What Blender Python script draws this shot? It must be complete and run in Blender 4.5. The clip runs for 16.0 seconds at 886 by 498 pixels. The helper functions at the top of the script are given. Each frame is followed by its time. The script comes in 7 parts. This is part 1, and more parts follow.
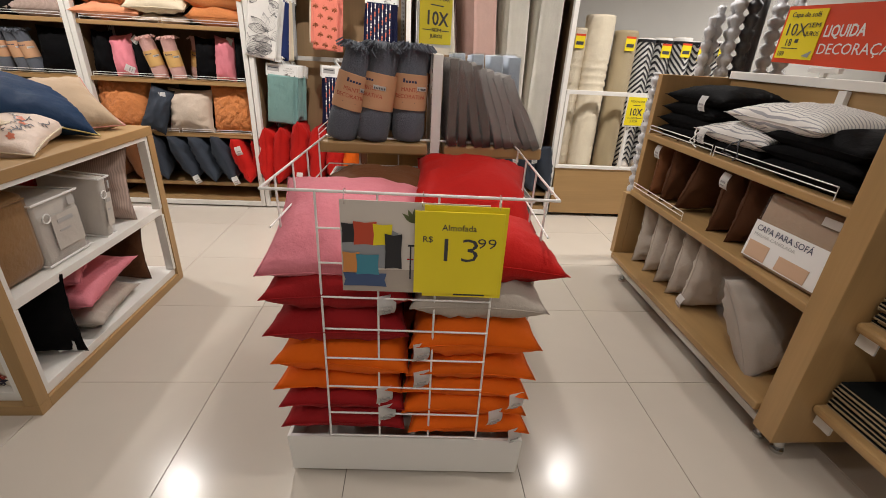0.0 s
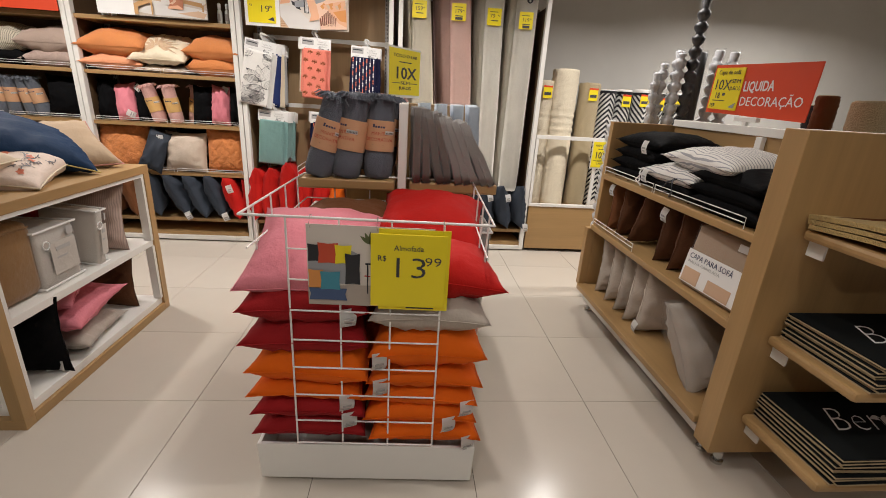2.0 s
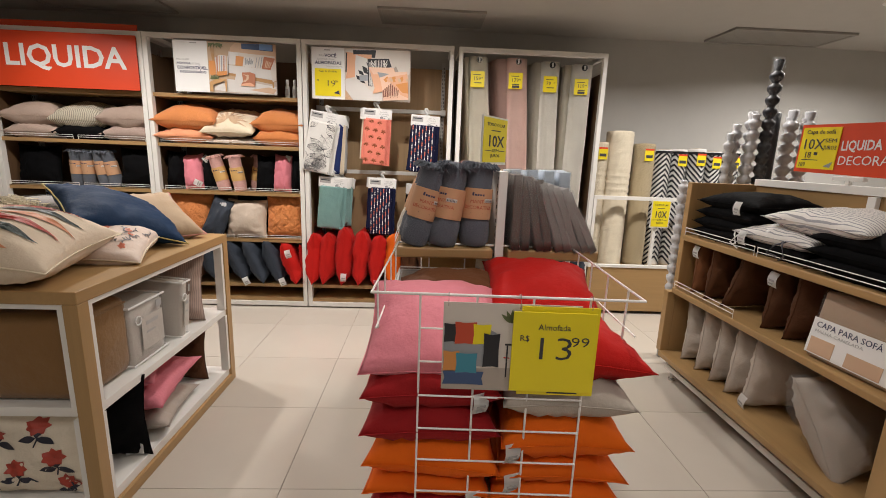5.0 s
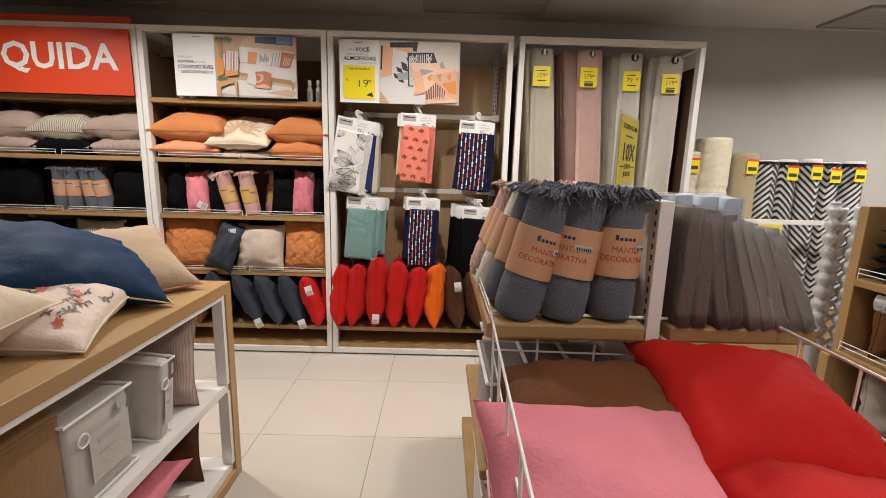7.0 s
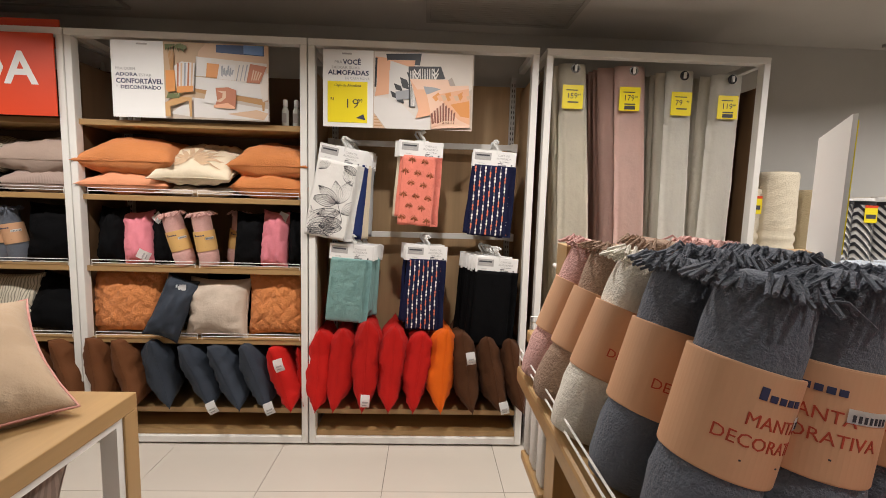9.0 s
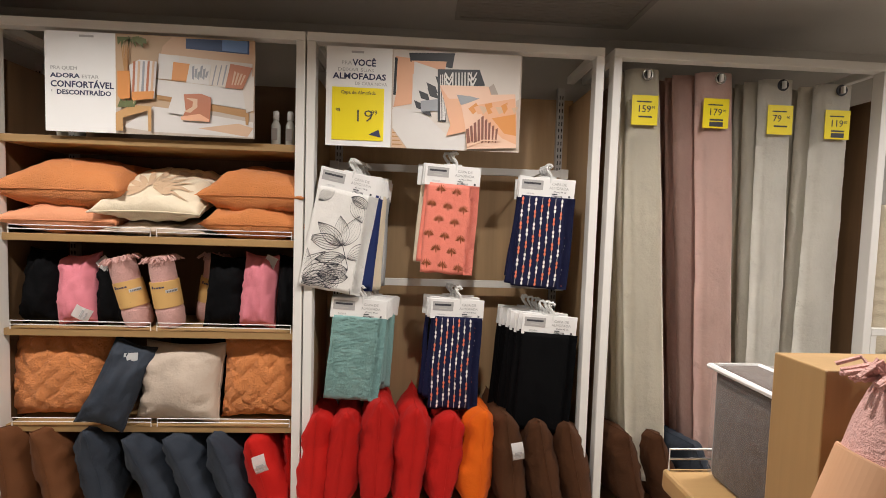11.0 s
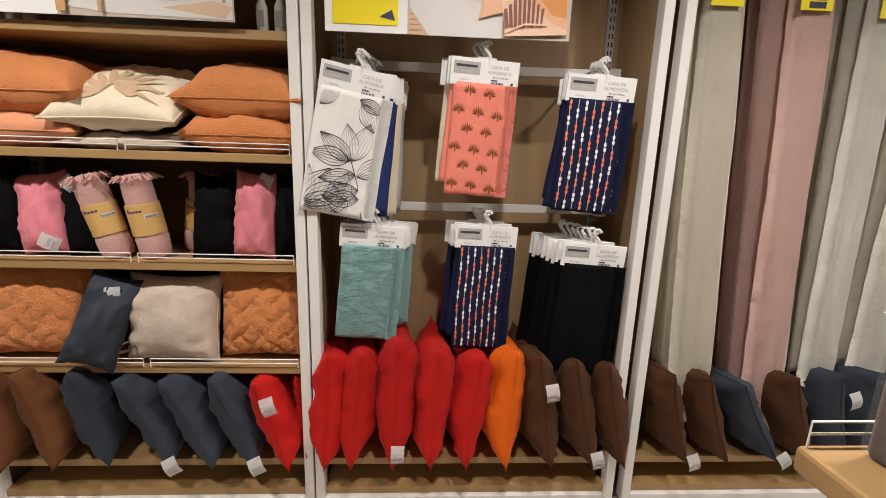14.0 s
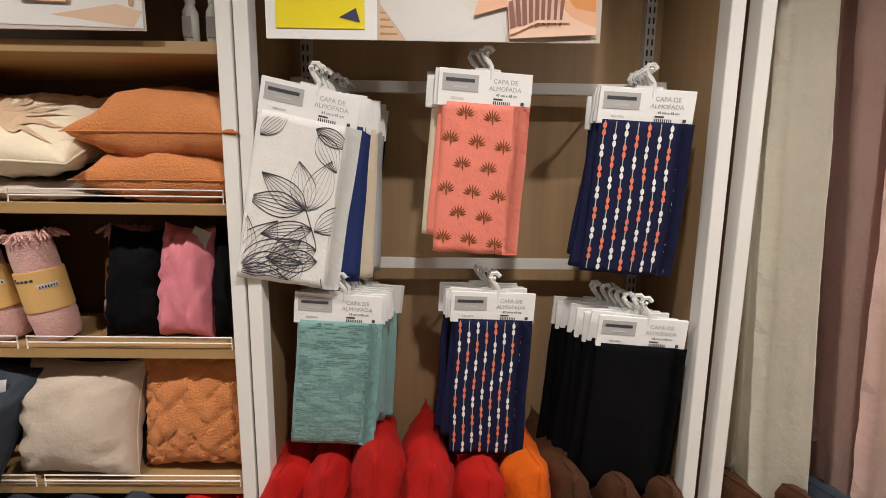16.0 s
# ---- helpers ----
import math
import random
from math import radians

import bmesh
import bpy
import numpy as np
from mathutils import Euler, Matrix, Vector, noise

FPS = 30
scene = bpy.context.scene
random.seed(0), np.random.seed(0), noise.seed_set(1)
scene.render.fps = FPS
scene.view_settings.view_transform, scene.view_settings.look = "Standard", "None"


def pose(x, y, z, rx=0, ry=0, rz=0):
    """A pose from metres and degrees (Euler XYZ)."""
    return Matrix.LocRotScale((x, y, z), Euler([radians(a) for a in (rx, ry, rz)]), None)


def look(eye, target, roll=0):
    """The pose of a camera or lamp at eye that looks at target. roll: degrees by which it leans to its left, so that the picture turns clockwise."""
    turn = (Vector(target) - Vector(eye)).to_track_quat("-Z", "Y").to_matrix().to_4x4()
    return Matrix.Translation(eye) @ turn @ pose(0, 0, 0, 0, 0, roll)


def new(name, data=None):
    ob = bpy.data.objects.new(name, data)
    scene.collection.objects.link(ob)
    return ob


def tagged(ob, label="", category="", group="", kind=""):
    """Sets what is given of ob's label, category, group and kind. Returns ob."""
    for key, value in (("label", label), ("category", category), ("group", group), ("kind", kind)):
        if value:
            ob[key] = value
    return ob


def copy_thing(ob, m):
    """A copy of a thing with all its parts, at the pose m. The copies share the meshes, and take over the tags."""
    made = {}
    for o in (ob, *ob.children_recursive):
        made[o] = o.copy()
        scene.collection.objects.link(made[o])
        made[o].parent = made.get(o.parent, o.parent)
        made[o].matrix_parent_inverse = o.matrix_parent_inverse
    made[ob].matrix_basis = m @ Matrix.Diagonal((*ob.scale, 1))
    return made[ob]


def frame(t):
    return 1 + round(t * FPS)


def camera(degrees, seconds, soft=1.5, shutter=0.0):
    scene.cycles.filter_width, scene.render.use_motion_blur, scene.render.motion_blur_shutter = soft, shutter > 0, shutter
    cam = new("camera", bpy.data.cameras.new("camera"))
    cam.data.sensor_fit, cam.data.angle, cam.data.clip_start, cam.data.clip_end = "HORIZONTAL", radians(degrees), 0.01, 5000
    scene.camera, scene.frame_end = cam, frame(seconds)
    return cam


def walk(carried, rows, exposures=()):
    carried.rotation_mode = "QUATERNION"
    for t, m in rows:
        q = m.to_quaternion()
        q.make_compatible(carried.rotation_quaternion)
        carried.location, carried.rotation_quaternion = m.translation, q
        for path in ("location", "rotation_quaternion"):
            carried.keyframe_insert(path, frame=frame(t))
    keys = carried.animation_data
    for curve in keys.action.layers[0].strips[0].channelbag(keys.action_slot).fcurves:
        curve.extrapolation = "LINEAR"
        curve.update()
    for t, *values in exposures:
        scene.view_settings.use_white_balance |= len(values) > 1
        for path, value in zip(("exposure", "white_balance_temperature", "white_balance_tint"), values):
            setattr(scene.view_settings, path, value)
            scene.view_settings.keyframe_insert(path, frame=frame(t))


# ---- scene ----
cam = camera(90.4, 16.0, soft=0.9)
PATH = [
    (0, (0.35, 0.203, 1.336), (0.496, 2.018, 0.509), 3.2),
    (0.5, (0.423, 0.114, 1.347), (0.595, 1.952, 0.576), 3.4),
    (1, (0.462, 0.043, 1.346), (0.641, 1.89, 0.602), 3.5),
    (1.5, (0.461, 0.01, 1.346), (0.637, 1.869, 0.629), 3.6),
    (2, (0.46, 0.001, 1.355), (0.632, 1.884, 0.702), 3.5),
    (2.5, (0.457, -0.009, 1.366), (0.625, 1.898, 0.787), 3.3),
    (3, (0.452, -0.013, 1.372), (0.616, 1.912, 0.854), 3.1),
    (3.5, (0.435, -0.005, 1.376), (0.588, 1.933, 0.905), 3.0),
    (4, (0.343, 0.029, 1.376), (0.48, 1.977, 0.947), 2.9),
    (4.5, (0.179, 0.071, 1.372), (0.294, 2.023, 0.953), 2.3),
    (4.7, (0.147, 0.08, 1.369), (0.251, 2.034, 0.954), 2.2),
    (6.8, (-0.114, 0.774, 1.384), (-0.093, 2.737, 0.998), 1.6),
    (7, (-0.149, 0.846, 1.388), (-0.128, 2.812, 1.022), 1.6),
    (7.5, (-0.189, 1.011, 1.38), (-0.158, 2.982, 1.045), 1.4),
    (8, (-0.215, 1.219, 1.403), (-0.169, 3.202, 1.146), 1.4),
    (8.2, (-0.221, 1.284, 1.408), (-0.169, 3.27, 1.176), 1.5),
    (10.5, (-0.393, 1.917, 1.435), (-0.288, 3.905, 1.242), 1.7),
    (11, (-0.437, 2.09, 1.484), (-0.33, 4.084, 1.378), 1.8),
    (11.5, (-0.491, 2.242, 1.52), (-0.392, 4.24, 1.532), 1.3),
    (12, (-0.5, 2.297, 1.526), (-0.402, 4.295, 1.547), 1.1),
    (12.5, (-0.507, 2.317, 1.439), (-0.397, 4.309, 1.286), 1.0),
    (13, (-0.517, 2.319, 1.392), (-0.4, 4.283, 1.028), 1.1),
    (13.5, (-0.515, 2.333, 1.398), (-0.412, 4.285, 0.976), 1.5),
    (14, (-0.515, 2.377, 1.42), (-0.408, 4.33, 1.0), 1.8),
    (14.5, (-0.467, 2.491, 1.438), (-0.38, 4.451, 1.05), 1.6),
    (15, (-0.438, 2.64, 1.46), (-0.365, 4.611, 1.126), 1.3),
    (15.5, (-0.42, 2.719, 1.457), (-0.377, 4.694, 1.145), 1.1),
    (16, (-0.42, 2.808, 1.46), (-0.395, 4.786, 1.167), 0.7),
]
walk(cam, [(t, look(eye, target, roll)) for t, eye, target, roll in PATH],
     exposures=((0.0, 0.06), (4.7, 0.06), (8.2, 0.0), (11.0, -0.08), (13.5, -0.12), (16.0, -0.2)))

# ---------------------------------------------------------------- light
scene.view_settings.exposure = 0.0
world = bpy.data.worlds.new("indoor")
scene.world = world
world.use_nodes = True
world.node_tree.nodes["Background"].inputs[0].default_value = (0.9, 0.85, 0.78, 1)
world.node_tree.nodes["Background"].inputs[1].default_value = 0.03
CEIL = 2.49
LAMPS = [(-2.75, 3.1, 15), (-1.7, 3.1, 18), (-0.3, 3.1, 17), (0.65, 3.1, 15), (1.89, 3.2, 13), (3.23, 3.2, 22), (3.85, 3.2, 22)]
# unseen downlights; the one at (0.65, 1.25) is added fill for the rack
LAMPS += [(-2.42, 0.3, 3), (-1.17, 0.1, 2), (0.1, -0.3, 8), (0.65, 1.25, 8), (1.35, 0.1, 4), (2.6, 0.2, 3)] + [(x, -1.6, 7) for x in (-2.42, 0.1, 2.6)]
for lx, ly, watts in LAMPS:
    lamp = bpy.data.lights.new("downlight_lamp", "AREA")
    lamp.shape, lamp.size, lamp.energy, lamp.color, lamp.spread = "DISK", 0.075, watts, (1.0, 0.945, 0.90), radians(155 if lx > 2 else 146)
    new("downlight_lamp", lamp).matrix_world = pose(lx, ly, CEIL - 0.02)


# ---------------------------------------------------------------- materials
def nodes_of(name):
    m = bpy.data.materials.new(name)
    m.use_nodes = True
    nt = m.node_tree
    return m, nt, nt.nodes["Principled BSDF"]


def node(nt, kind, **kw):
    n = nt.nodes.new(kind)
    for k, v in kw.items():
        if k == "inputs":
            for i, val in v.items():
                n.inputs[i].default_value = val
        elif k == "op":
            n.operation = v
        elif k == "blend":
            n.blend_type = v
    return n


def rgba(c):
    return (c[0], c[1], c[2], 1)


def mixer(nt, fac, a, b, blend="MIX"):
    n = nt.nodes.new("ShaderNodeMix")
    n.data_type, n.blend_type = "RGBA", blend
    for sock, val in ((n.inputs[0], fac), (n.inputs[6], a), (n.inputs[7], b)):
        if isinstance(val, (int, float)):
            sock.default_value = val
        elif isinstance(val, tuple):
            sock.default_value = rgba(val)
        else:
            nt.links.new(val, sock)
    return n.outputs[2]


def noise_tex(nt, scale, detail=3, vec=None, rough=0.55):
    n = nt.nodes.new("ShaderNodeTexNoise")
    n.inputs["Scale"].default_value, n.inputs["Detail"].default_value, n.inputs["Roughness"].default_value = scale, detail, rough
    if vec is not None:
        nt.links.new(vec, n.inputs["Vector"])
    return n.outputs["Fac"]


def coords(nt, scale=(1, 1, 1)):
    tc, mp = nt.nodes.new("ShaderNodeTexCoord"), nt.nodes.new("ShaderNodeMapping")
    nt.links.new(tc.outputs["Object"], mp.inputs["Vector"])
    mp.inputs["Scale"].default_value = scale
    return mp.outputs["Vector"]


def bumped(nt, bsdf, height, strength, dist=0.002):
    b = nt.nodes.new("ShaderNodeBump")
    b.inputs["Strength"].default_value, b.inputs["Distance"].default_value = strength, dist
    nt.links.new(height, b.inputs["Height"])
    if bsdf.inputs["Normal"].links:
        nt.links.new(bsdf.inputs["Normal"].links[0].from_socket, b.inputs["Normal"])
    nt.links.new(b.outputs["Normal"], bsdf.inputs["Normal"])


def dim(c, k):
    return tuple(min(1.0, v * k) for v in c)


def painted(name, c, rough=0.45, var=0.06, metal=0.0, bump=0.05):
    m, nt, b = nodes_of(name)
    v = coords(nt)
    col = mixer(nt, noise_tex(nt, 6, 4, v), dim(c, 1 - var), dim(c, 1 + var))
    nt.links.new(col, b.inputs["Base Color"])
    b.inputs["Roughness"].default_value, b.inputs["Metallic"].default_value = rough, metal
    bumped(nt, b, noise_tex(nt, 220, 2, v), bump, 0.0006)
    return m


def fabric(name, c, rough=0.85, weave=700, crease=0.45, var=0.16, sheen=0.15):
    """Woven cloth: blotches, thread grain and soft creases."""
    m, nt, b = nodes_of(name)
    v = coords(nt)
    info = nt.nodes.new("ShaderNodeObjectInfo")
    big = mixer(nt, noise_tex(nt, 7, 3, v), dim(c, 1 - var), dim(c, 1 + var))
    fine = mixer(nt, noise_tex(nt, weave, 1, v), dim(c, 0.8), dim(c, 1.2))
    col = mixer(nt, 0.4, big, fine)
    hsv = nt.nodes.new("ShaderNodeHueSaturation")
    rng = node(nt, "ShaderNodeMapRange", inputs={3: 0.92, 4: 1.08})
    nt.links.new(info.outputs["Random"], rng.inputs[0])
    nt.links.new(rng.outputs[0], hsv.inputs["Value"])
    nt.links.new(col, hsv.inputs["Color"])
    nt.links.new(hsv.outputs[0], b.inputs["Base Color"])
    b.inputs["Roughness"].default_value = rough
    b.inputs["Sheen Weight"].default_value = sheen
    b.inputs["Specular IOR Level"].default_value = 0.05 if max(c) < 0.03 else 0.18
    bumped(nt, b, noise_tex(nt, weave, 1, v), 0.25, 0.0008)
    bumped(nt, b, noise_tex(nt, 14, 5, v, 0.62), crease, 0.016)
    return m


def plush(name, c, relief=0.012, sheen=0.1):
    """Shaggy pile cloth."""
    m, nt, b = nodes_of(name)
    v = coords(nt)
    f = noise_tex(nt, 150, 3, v, 0.7)
    col = mixer(nt, f, dim(c, 0.55), dim(c, 1.3))
    col2 = mixer(nt, noise_tex(nt, 9, 2, v), dim(c, 0.85), dim(c, 1.1))
    nt.links.new(mixer(nt, 0.5, col, col2), b.inputs["Base Color"])
    b.inputs["Roughness"].default_value = 0.95
    b.inputs["Sheen Weight"].default_value = sheen
    bumped(nt, b, f, 0.9, relief)
    return m


def striped(name, c1, c2, period, axis=0, width=0.5, rough=0.85):
    """Stripes across one axis of the object."""
    m, nt, b = nodes_of(name)
    v = coords(nt)
    sep = nt.nodes.new("ShaderNodeSeparateXYZ")
    nt.links.new(v, sep.inputs[0])
    w = node(nt, "ShaderNodeMath", op="MULTIPLY", inputs={1: 1 / period})
    nt.links.new(sep.outputs[axis], w.inputs[0])
    fr = node(nt, "ShaderNodeMath", op="FRACT")
    nt.links.new(w.outputs[0], fr.inputs[0])
    gt = node(nt, "ShaderNodeMath", op="GREATER_THAN", inputs={1: width})
    nt.links.new(fr.outputs[0], gt.inputs[0])
    col = mixer(nt, gt.outputs[0], c1, c2)
    col = mixer(nt, 0.15, col, mixer(nt, noise_tex(nt, 300, 2, v), dim(c1, 0.7), dim(c2, 1.1)))
    nt.links.new(col, b.inputs["Base Color"])
    b.inputs["Roughness"].default_value = rough
    bumped(nt, b, noise_tex(nt, 500, 1, v), 0.25, 0.0008)
    bumped(nt, b, noise_tex(nt, 12, 3, v), 0.3, 0.01)
    return m


def wooden(name, c, along=0, rough=0.42, dark=0.72):
    """Laminate with long grain along one axis."""
    m, nt, b = nodes_of(name)
    s = [9.0, 9.0, 9.0]
    s[along] = 0.6
    v = coords(nt, tuple(s))
    s2 = [70.0, 70.0, 70.0]
    s2[along] = 2.0
    v2 = coords(nt, tuple(s2))
    g1, g2 = noise_tex(nt, 1.0, 5, v, 0.6), noise_tex(nt, 1.0, 3, v2, 0.7)
    ramp = nt.nodes.new("ShaderNodeValToRGB")
    ramp.color_ramp.elements[0].position, ramp.color_ramp.elements[1].position = 0.3, 0.72
    ramp.color_ramp.elements[0].color, ramp.color_ramp.elements[1].color = rgba(dim(c, dark)), rgba(dim(c, 1.12))
    nt.links.new(g1, ramp.inputs[0])
    col = mixer(nt, 0.35, ramp.outputs[0], mixer(nt, g2, dim(c, 0.7), dim(c, 1.2)))
    nt.links.new(col, b.inputs["Base Color"])
    b.inputs["Roughness"].default_value = rough
    bumped(nt, b, g2, 0.12, 0.0006)
    return m


def glossy_film(name, c=(0.9, 0.9, 0.9), alpha=0.25):
    """Thin clear packing film."""
    m, nt, b = nodes_of(name)
    b.inputs["Base Color"].default_value = rgba(c)
    b.inputs["Roughness"].default_value = 0.12
    b.inputs["Alpha"].default_value = alpha
    bumped(nt, b, noise_tex(nt, 22, 4, coords(nt), 0.65), 1.0, 0.02)
    return m


def glow(name, c, strength):
    m, nt, b = nodes_of(name)
    b.inputs["Emission Color"].default_value = rgba(c)
    b.inputs["Emission Strength"].default_value = strength
    return m


def tile_material():
    m, nt, b = nodes_of("polished_porcelain")
    v = coords(nt)
    info = nt.nodes.new("ShaderNodeObjectInfo")
    c = (0.55, 0.495, 0.425)
    col = mixer(nt, noise_tex(nt, 5, 5, v), dim(c, 0.95), dim(c, 1.05))
    col = mixer(nt, info.outputs["Random"], col, mixer(nt, 0.5, col, dim(c, 0.93)))
    nt.links.new(col, b.inputs["Base Color"])
    rr = node(nt, "ShaderNodeMapRange", inputs={3: 0.15, 4: 0.26})
    nt.links.new(noise_tex(nt, 11, 4, v), rr.inputs[0])
    nt.links.new(rr.outputs[0], b.inputs["Roughness"])
    b.inputs["Specular IOR Level"].default_value = 0.5
    bumped(nt, b, noise_tex(nt, 3, 2, v), 0.03, 0.002)
    return m


WHITE = painted("white_powder_coat", (0.78, 0.76, 0.72), 0.35, 0.03)
WIRE = painted("white_wire", (0.82, 0.80, 0.77), 0.35, 0.02)
CARD = painted("white_card", (0.82, 0.81, 0.79), 0.6, 0.03)
GREYC = painted("grey_card", (0.42, 0.41, 0.40), 0.6, 0.03)
INK = painted("dark_ink", (0.045, 0.045, 0.055), 0.6, 0.05)
NAVYINK = painted("navy_ink", (0.03, 0.035, 0.09), 0.6, 0.05)
YELLOW = painted("yellow_card", (0.86, 0.70, 0.015), 0.42, 0.04)
REDSIGN = painted("red_sign_board", (0.70, 0.062, 0.016), 0.45, 0.04)
WALL = painted("grey_wall_paint", (0.50, 0.485, 0.455), 0.8, 0.05, bump=0.15)
CEILM = painted("ceiling_paint", (0.50, 0.475, 0.44), 0.85, 0.04, bump=0.1)
VENTM = painted("grey_grille", (0.33, 0.31, 0.28), 0.6, 0.04)
OAK_X = wooden("oak_laminate_along_x", (0.42, 0.258, 0.108), 0)
OAK_Y = wooden("oak_laminate_along_y", (0.42, 0.258, 0.108), 1)
OAK_Z = wooden("oak_laminate_upright", (0.42, 0.258, 0.108), 2)
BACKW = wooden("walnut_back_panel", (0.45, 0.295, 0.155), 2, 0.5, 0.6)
# BACKW grain at about a third of its brightness, for bay backs and sides
BACKD = wooden("darker_back_panel", (0.15, 0.085, 0.042), 2, 0.5, 0.6)
CHROME = painted("brushed_metal", (0.6, 0.6, 0.6), 0.25, 0.03, 1.0)
GROUT = painted("dark_joint", (0.10, 0.09, 0.08), 0.9, 0.1)
TILE = tile_material()
FILM = glossy_film("clear_film", (0.8, 0.8, 0.8), 0.07)
PLASTIC = painted("milky_plastic", (0.74, 0.74, 0.72), 0.3, 0.03)
STRIP = painted("slotted_steel", (0.55, 0.54, 0.52), 0.4, 0.04, 0.3)
SLOT = painted("slot_shadow", (0.03, 0.03, 0.03), 0.8)
RED = fabric("red_microfibre", (0.47, 0.010, 0.007), 0.75, sheen=0.03)
CRIMSON = fabric("crimson_microfibre", (0.30, 0.010, 0.012), 0.75, sheen=0.03)
ORANGE = fabric("orange_microfibre", (0.74, 0.125, 0.005), 0.75, sheen=0.03)
PINK = fabric("pink_microfibre", (0.68, 0.215, 0.26), 0.75, sheen=0.05)
BLACK = fabric("black_microfibre", (0.0045, 0.0045, 0.005), 0.75, sheen=0.0)
SLATE = fabric("slate_grey_microfibre", (0.035, 0.043, 0.058), 0.7, sheen=0.02)
BROWN = fabric("brown_microfibre", (0.072, 0.027, 0.010), 0.75, sheen=0.02)
RUST = fabric("rust_brown_microfibre", (0.135, 0.050, 0.018), 0.75, sheen=0.02)
BEIGE = fabric("beige_cotton", (0.56, 0.46, 0.37), 0.85)
CREAM = fabric("cream_cotton", (0.72, 0.62, 0.46), 0.85)
TAUPE = fabric("taupe_cotton", (0.40, 0.30, 0.245), 0.85)
GREIGE = fabric("grey_beige_microfibre", (0.43, 0.375, 0.32), 0.75)
DUSKGREY = fabric("warm_grey_cotton", (0.33, 0.30, 0.28), 0.85)
SHERPA = plush("orange_sherpa", (0.82, 0.285, 0.085))
PEACH = fabric("peach_satin", (0.78, 0.33, 0.17), 0.55)
TAUPE_RIB = striped("taupe_ribbed", (0.42, 0.31, 0.26), (0.30, 0.22, 0.185), 0.008)
WEAVE = striped("greige_basket_weave", (0.55, 0.49, 0.38), (0.22, 0.20, 0.16), 0.014, 0, 0.62)
TICKING = striped("white_grey_ticking", (0.76, 0.73, 0.69), (0.30, 0.30, 0.32), 0.013, 0, 0.70)
NAVY = fabric("navy_cotton", (0.010, 0.012, 0.045), 0.8, sheen=0.0)
BLUE = fabric("deep_blue_velvet", (0.007, 0.028, 0.075), 0.65, sheen=0.0)
NAVYPRINT = fabric("blue_navy_cotton", (0.022, 0.038, 0.14), 0.8, sheen=0.0)
SILVER = fabric("silver_grey_cotton", (0.40, 0.40, 0.40), 0.85)
SAGE = fabric("sage_waffle", (0.20, 0.35, 0.33), 0.9, 220, 0.6)
CORAL = fabric("coral_satin", (0.80, 0.235, 0.17), 0.38, 900, 0.55)
WHITECLOTH = fabric("white_cotton", (0.80, 0.78, 0.74), 0.85)
# pleat tone: the rose of the front panel at about two thirds
ROSE_DARK = fabric("darker_rose_curtain", (0.60, 0.40, 0.34), 0.5)
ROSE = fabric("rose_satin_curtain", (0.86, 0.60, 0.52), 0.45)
LINEN = fabric("ivory_linen_curtain", (0.83, 0.765, 0.63), 0.8)
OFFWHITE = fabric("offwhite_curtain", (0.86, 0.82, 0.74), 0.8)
# pleat tone: the off-white of the front panel at about four fifths
OFFWHITE_DARK = fabric("darker_offwhite_curtain", (0.70, 0.655, 0.56), 0.8)
THROWGREY = plush("slate_throw", (0.12, 0.135, 0.165), 0.006)
THROWPINK = plush("dusty_pink_throw", (0.66, 0.38, 0.34), 0.006)
THROWBROWN = plush("brown_throw", (0.36, 0.235, 0.16), 0.006)
THROWWHITE = plush("ivory_throw", (0.82, 0.76, 0.66), 0.006)
KRAFT = painted("kraft_band", (0.60, 0.34, 0.19), 0.6, 0.08)
OCHREBAND = painted("ochre_band", (0.66, 0.40, 0.14), 0.6, 0.08)
REDINK = painted("red_print", (0.42, 0.05, 0.02), 0.6)
MATBLACK = fabric("black_doormat", (0.010, 0.011, 0.011), 0.95, 300, 0.1, sheen=0.0)
MATEDGE = painted("tan_mat_backing", (0.42, 0.32, 0.19), 0.9, 0.2)
COIR = plush("golden_coir", (0.52, 0.36, 0.13))
CHALK = painted("chalk_white", (0.72, 0.72, 0.70), 0.9)
RUGCREAM = plush("cream_carved_rug", (0.78, 0.69, 0.53), 0.005)
RUGSHAG = plush("sand_shaggy_rug", (0.52, 0.42, 0.26))
RUGWHITE = fabric("white_rug", (0.74, 0.72, 0.69), 0.95, 250)
RUGBLACK = fabric("black_rug_stripe", (0.03, 0.03, 0.035), 0.95, 250)
RODGREY = painted("pale_grey_finial", (0.55, 0.55, 0.57), 0.35, 0.1)
PACKGREY = fabric("grey_packed_cloth", (0.21, 0.19, 0.175), 0.6)
PACKBROWN = fabric("brown_packed_cloth", (0.10, 0.075, 0.062), 0.6)
PACKBLUE = fabric("pale_blue_packed_cloth", (0.42, 0.48, 0.56), 0.6)
PACKWHITE = fabric("white_packed_bedding", (0.56, 0.52, 0.47), 0.6)
LEATHER = fabric("tan_brown_faux_leather", (0.24, 0.13, 0.05), 0.5, 260)
BOTTLE = painted("clear_bottle", (0.55, 0.55, 0.5), 0.15, 0.05)
PIPING = painted("mustard_piping", (0.50, 0.40, 0.15), 0.8)
TRIMPINK = fabric("pink_trim", (0.55, 0.26, 0.22), 0.9)


# ---------------------------------------------------------------- mesh tools
def thing(name, m, label, category, group="", kind=""):
    ob = new(name)
    ob.empty_display_size = 0.05
    ob.matrix_world = m
    return tagged(ob, label, category, group, kind)


